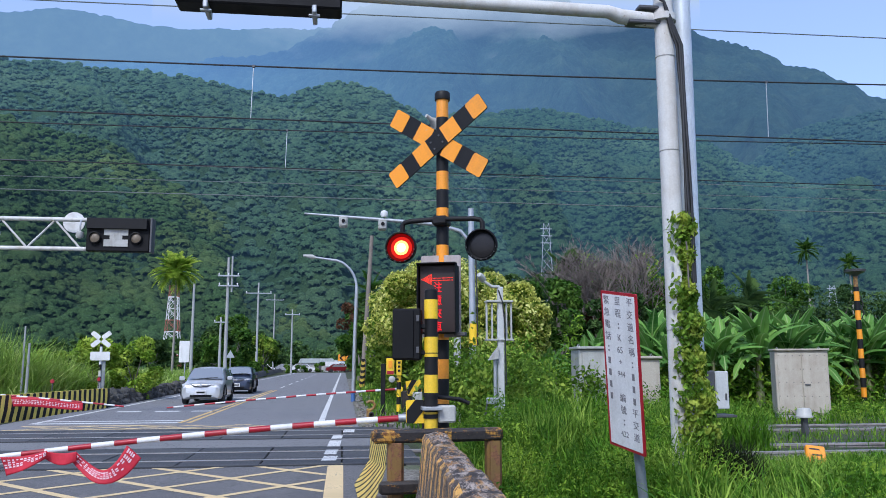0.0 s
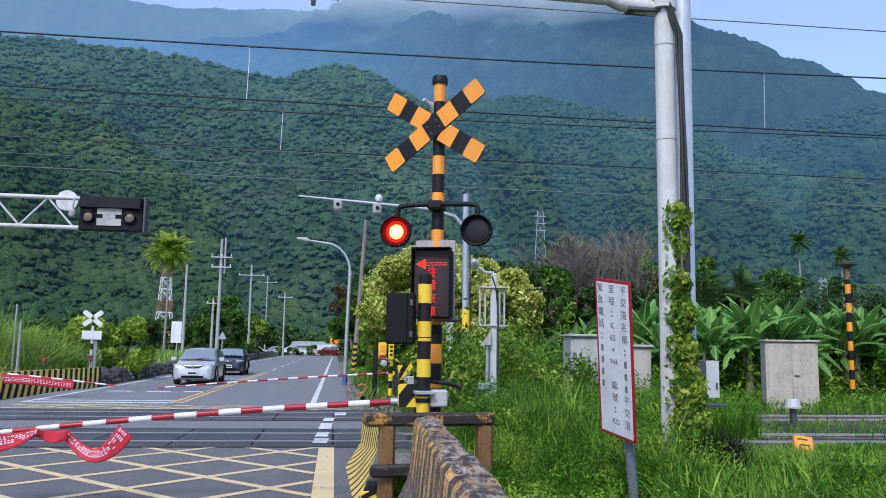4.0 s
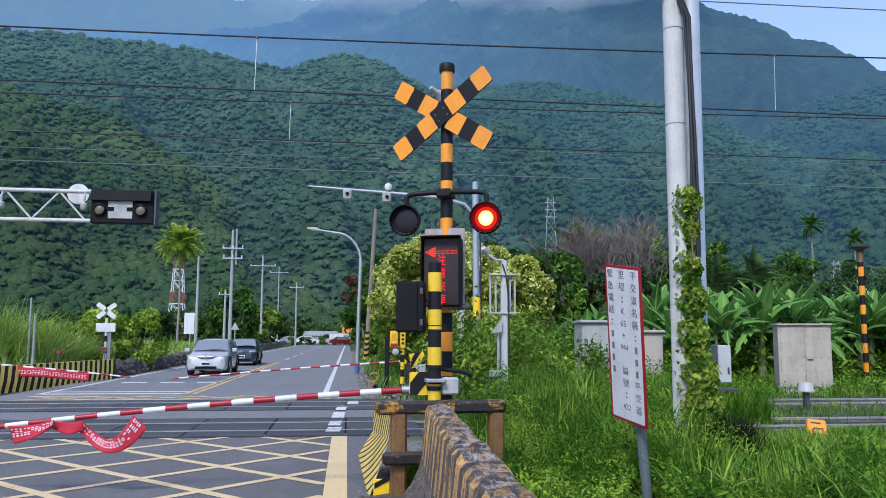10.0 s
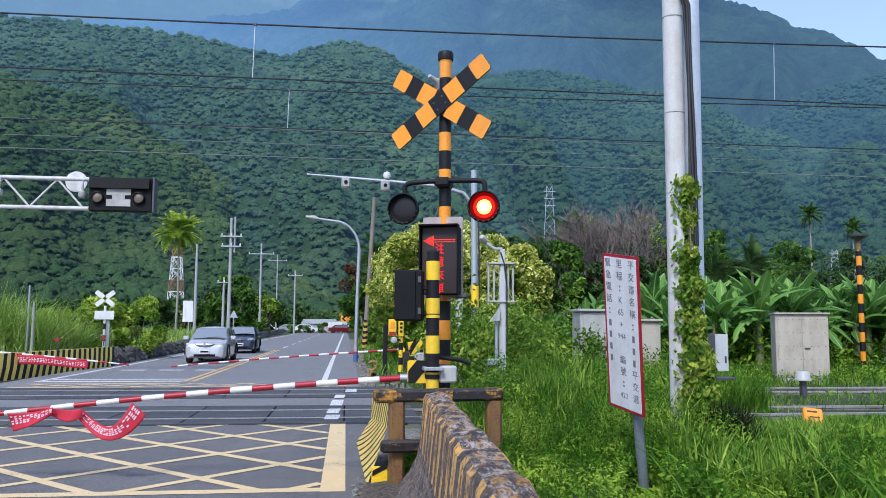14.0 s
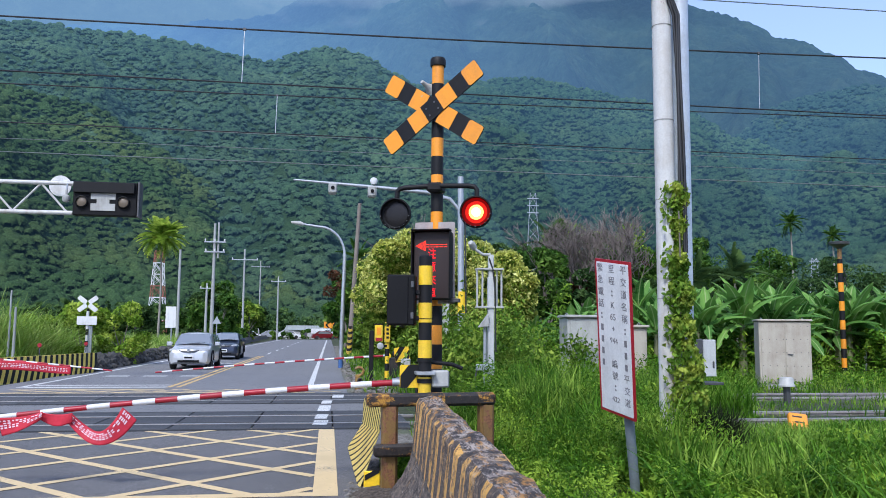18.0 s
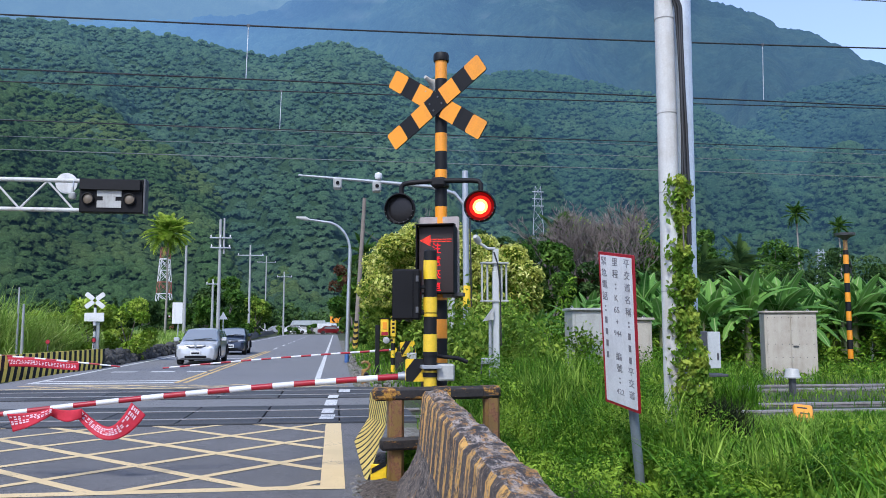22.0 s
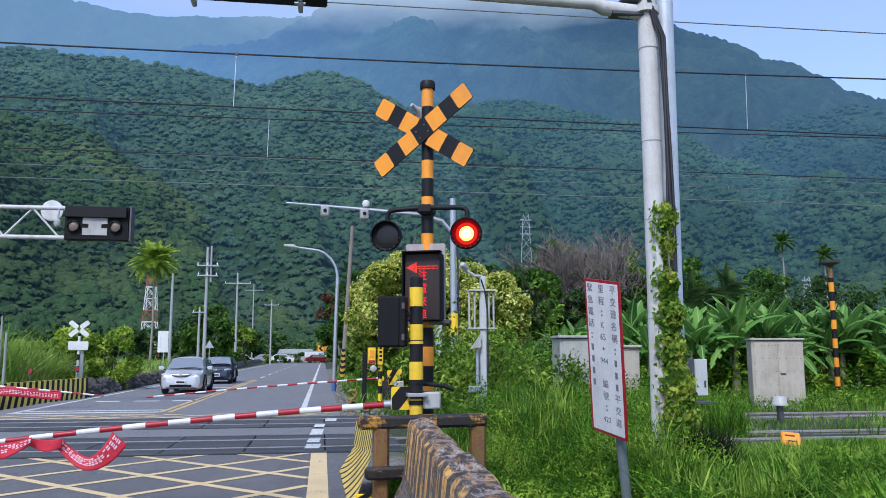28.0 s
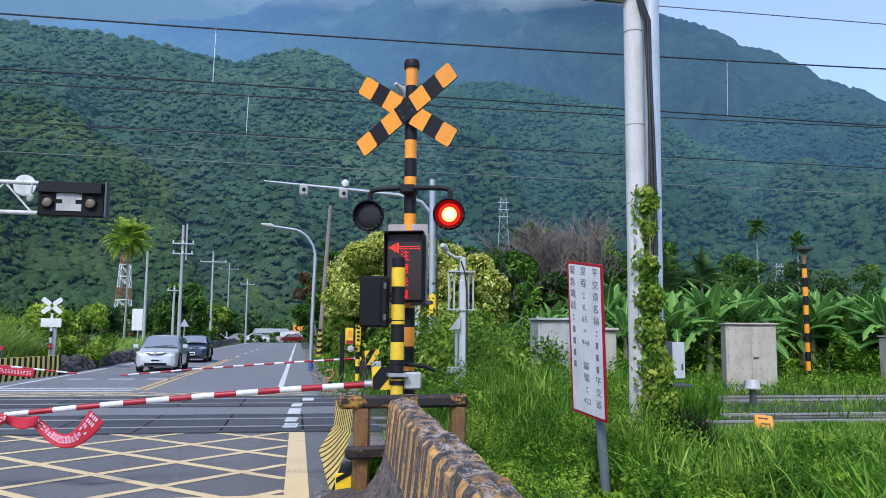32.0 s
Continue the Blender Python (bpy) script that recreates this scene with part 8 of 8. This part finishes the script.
def meadow():
    """Grass and weeds between barrier and tracks, and beyond the tracks."""
    rng = np.random.default_rng(5)
    arrays = []

    def patch(n, x0, x1, y0, y1, h0, h1, w, lean=0.5, keep=None):
        x, y = rng.uniform(x0, x1, n), rng.uniform(y0, y1, n)
        k = np.array([noise.noise(Vector((a * 0.9, b * 0.9, 0.3))) for a, b in zip(x, y)])
        ok = rng.uniform(size=n) < (0.65 + 0.7 * k)
        if keep is not None:
            ok &= keep(x, y)
        x, y, k = x[ok], y[ok], k[ok]
        h = (h0 + (h1 - h0) * rng.uniform(size=len(x)) ** 1.4) * (0.85 + 0.5 * k)
        # kept short towards the track, where the bank opens to the right
        open_bank = np.clip((x / y - 0.42) / 0.08, 0, 1) * (y < 13.2)
        h = np.minimum(h, (1 - open_bank) * 2.0 + open_bank * (0.13 + 1.25 * np.clip(1 - y / 12.6, 0, 1) * rng.uniform(0.7, 1.1, len(x))))
        trodden = (np.abs(x - 0.10 - 0.385 * y) < 0.16) & (y > 4.2) & (y < 6.95)
        h = np.where(trodden, np.minimum(h, 0.14), h)
        base = np.stack([x, y, np.full(len(x), -0.08)], 1)
        return blades(base, h, w * rng.uniform(0.6, 1.4, len(x)), lean, rng)

    right = lambda x, y: x > 1.25 + 0 * y
    # low turf everywhere, tall blades in front
    arrays.append(patch(26000, 1.2, 9.0, 2.6, 11.5, 0.12, 0.45, 0.010, 0.7, right))
    arrays.append(patch(15000, 3.2, 9.5, 3.2, 9.6, 0.35, 0.80, 0.013, 0.6))
    arrays.append(patch(2600, 3.4, 8.5, 3.6, 8.6, 0.7, 1.05, 0.017, 0.8))
    arrays.append(patch(9000, 1.4, 4.4, 7.5, 12.0, 0.4, 0.95, 0.014, 0.6))
    arrays.append(patch(9000, 2.4, 5.4, 9.6, 13.2, 0.6, 1.25, 0.016, 0.45))
    arrays.append(patch(2500, 3.0, 6.0, 6.0, 9.4, 0.7, 1.15, 0.018, 0.55))
    arrays.append(patch(12000, 4.4, 20, 11.0, 12.4, 0.10, 0.30, 0.014, 0.7))
    arrays.append(patch(7000, 2, 24, 14.2, 16.6, 0.10, 0.32, 0.016, 0.7))
    arrays.append(patch(16000, 2, 30, 18.4, 24.5, 0.18, 0.60, 0.020, 0.6))
    arrays.append(patch(9000, 3.2, 7.5, 13.0, 15.0, 0.45, 1.0, 0.017, 0.5, lambda x, y: (y < 14.4) | (x > 6.8)))
    arrays.append(patch(9000, 0.95, 4.5, 19.0, 60, 0.15, 0.7, 0.03, 0.6))
    arrays.append(patch(9000, 9, 24, 4.0, 11.5, 0.3, 0.7, 0.018, 0.6))
    arrays.append(patch(2600, 5.0, 22, 12.2, 14.3, 0.12, 0.34, 0.016, 0.8, lambda x, y: np.abs(y - 13.3) > 0.1))
    arrays.append(patch(900, 2.6, 6.0, 3.4, 6.2, 0.55, 1.0, 0.026, 0.95))
    arrays.append(patch(500, 3.6, 7.5, 5.2, 7.2, 0.5, 0.95, 0.026, 0.8))
    stuff("grass", arrays, M_GRASS, None, "lush uncut green grass beside the railway", "grass")
    # broad-leaved weeds
    pts = []
    def weeds(n, x0, x1, y0, y1, h, keep=None):
        x, y = rng.uniform(x0, x1, n), rng.uniform(y0, y1, n)
        k = np.array([noise.noise(Vector((a * 0.7, b * 0.7, 4.0))) for a, b in zip(x, y)])
        top = h * np.clip(0.75 + 0.9 * k, 0.15, 1.3)
        trodden = (np.abs(x - 0.10 - 0.385 * y) < 0.16) & (y > 4.2) & (y < 6.95)
        top = np.where(trodden, np.minimum(top, 0.10), top)
        z = top * rng.uniform(size=n) ** 0.6
        ok = np.ones(n, bool) if keep is None else keep(x, y)
        return np.stack([x, y, z - 0.05], 1)[ok]
    near = weeds(36000, 1.3, 4.0, 4.0, 9.5, 0.62)
    near2 = weeds(18000, 2.6, 6.5, 3.0, 7.5, 0.5)
    mid = weeds(24000, 1.35, 4.2, 9.0, 13.6, 0.9, lambda x, y: (x > 1.5) & ((x > 2.45) | (y < 11.5)))
    broad = np.concatenate([weeds(1500, 3.0, 6.0, 3.6, 5.4, 0.45), weeds(900, 2.7, 4.6, 5.4, 7.2, 0.5)])
    back = weeds(14000, 2.6, 6.6, 13.6, 14.5, 1.25)
    side = weeds(15000, 2.75, 4.8, 15.2, 21.0, 1.9)
    low = weeds(7000, 8.0, 24, 18.6, 25, 0.45)
    nook = weeds(1400, 0.62, 0.95, 7.55, 8.6, 0.5)
    under = weeds(16000, 7.0, 28, 23.9, 26.5, 1.7, lambda x, y: (abs(x - 17.2) > 1.0) | (y > 25.4))
    stuff("weeds", [leaves(near, 0.036, rng, aspect=0.45), leaves(nook, 0.045, rng, aspect=0.6), leaves(near2, 0.052, rng, aspect=0.65), leaves(broad, 0.105, rng, aspect=0.75, up=0.6), leaves(mid, 0.058, rng, aspect=0.38), leaves(back, 0.07, rng, aspect=0.4), leaves(side, 0.085, rng, aspect=0.42), leaves(low, 0.12, rng), leaves(under, 0.20, rng, aspect=0.4)], M_WEED, None, "dense broad-leaved weeds along barrier and track", "weeds")
    # tall silvergrass beyond the far guard wall
    reeds = []
    def reed(n, x0, x1, y0, y1, h0, h1, w):
        x, y = rng.uniform(x0, x1, n), rng.uniform(y0, y1, n)
        base = np.stack([x, y, np.full(n, -0.2)], 1)
        return blades(base, h0 + (h1 - h0) * rng.uniform(size=n), w * rng.uniform(0.6, 1.4, n), 0.75, rng, 0.9)
    reeds.append(reed(9000, -20, -9.6, 27, 34, 1.4, 2.8, 0.034))
    reeds.append(reed(3200, -19, -10.6, 27, 31, 2.4, 3.5, 0.040))
    reeds.append(reed(9000, -15, -8.7, 34, 56, 0.9, 1.8, 0.036))
    reeds.append(reed(8000, -30, -10, 56, 84, 0.8, 1.6, 0.06))
    reeds.append(reed(5000, -16, -9.3, 20, 27, 0.5, 1.3, 0.026))
    stuff("tall_grass", reeds, M_REED, None, "tall yellow-green silvergrass behind the guard wall", "grass")
    # leaves that climb over the cabinets and the posts
    clump = []
    for cx, cy, cz, rr, nn in ((2.75, 14.3, 0.9, 0.55, 1000), (2.5, 16.5, 1.2, 0.8, 1800), (3.6, 16.8, 1.1, 0.8, 1700), (4.65, 14.45, 1.05, 0.35, 300), (3.5, 14.0, 0.9, 0.6, 800)):
        q = rng.normal(size=(nn, 3)) * rr * 0.5 + np.array([cx, cy, cz])
        clump.append(q[q[:, 2] > 0.0])
    stuff("creeper_leaves", [leaves(np.concatenate(clump), 0.095, rng, aspect=0.6, droop=0.5)], M_TREE_LIGHT, None, "leafy creeper over the trackside fittings", "creeper")
    # dark blades at the foot of the mast
    n = 900
    base = np.stack([rng.normal(4.10, 0.12, n), rng.normal(8.12, 0.10, n), np.full(n, -0.08)], 1)
    stuff("dark_blades", [blades(base, rng.uniform(0.35, 0.85, n), np.full(n, 0.022), 0.35, rng, 0.8)], leafy("dark_blade_leaves", (0.014, 0.020, 0.010), (0.06, 0.075, 0.032), None, 0.7, 1.0), None, "dark grass blades and stems below the mast", "thatch")
    # bushes on flat ground far left and right, hiding the foot of the hills
    far = []
    for k in range(420):
        az = radians(rng.uniform(-46, 50))
        d = rng.uniform(120, 300)
        p = np.array([math.sin(az) * d, math.cos(az) * d, 0.0])
        if abs(p[0] + 3) < 7 and d < 175:
            continue
        rr = rng.uniform(2.0, 4.2)
        c = lobes(7, rr, rr, rr * 0.7, rng) + p + np.array([0, 0, rr * 0.9])
        far.append(crown_points(c, rr * 0.5, 18, rng))
    stuff("far_trees", [leaves(np.concatenate(far), 1.15, rng, aspect=0.7)], M_TREE_DARK, None, "belt of dark trees at the foot of the hills", "trees")


meadow()


# ---- what moves: the two red lamps flash in turn ----
def motions():
    first, beat = 6.89, 0.6832
    for side, led in enumerate(LAMPS):
        lit, dark = pose(0, 0, -0.033), pose(0, 0, 0.03)
        k0 = -math.floor(first / beat) - 1
        state = lambda k: lit if (k % 2 == 0) == (side == 1) else dark
        rows = [(0.0, state(k0))]
        k = k0 + 1
        while first + k * beat < 32.0:
            t = first + k * beat
            if t > 0.05:
                rows += [(t - 1 / FPS, state(k - 1)), (t, state(k))]
            k += 1
        rows.append((32.0, state(k - 1)))
        walk(led, rows)


motions()
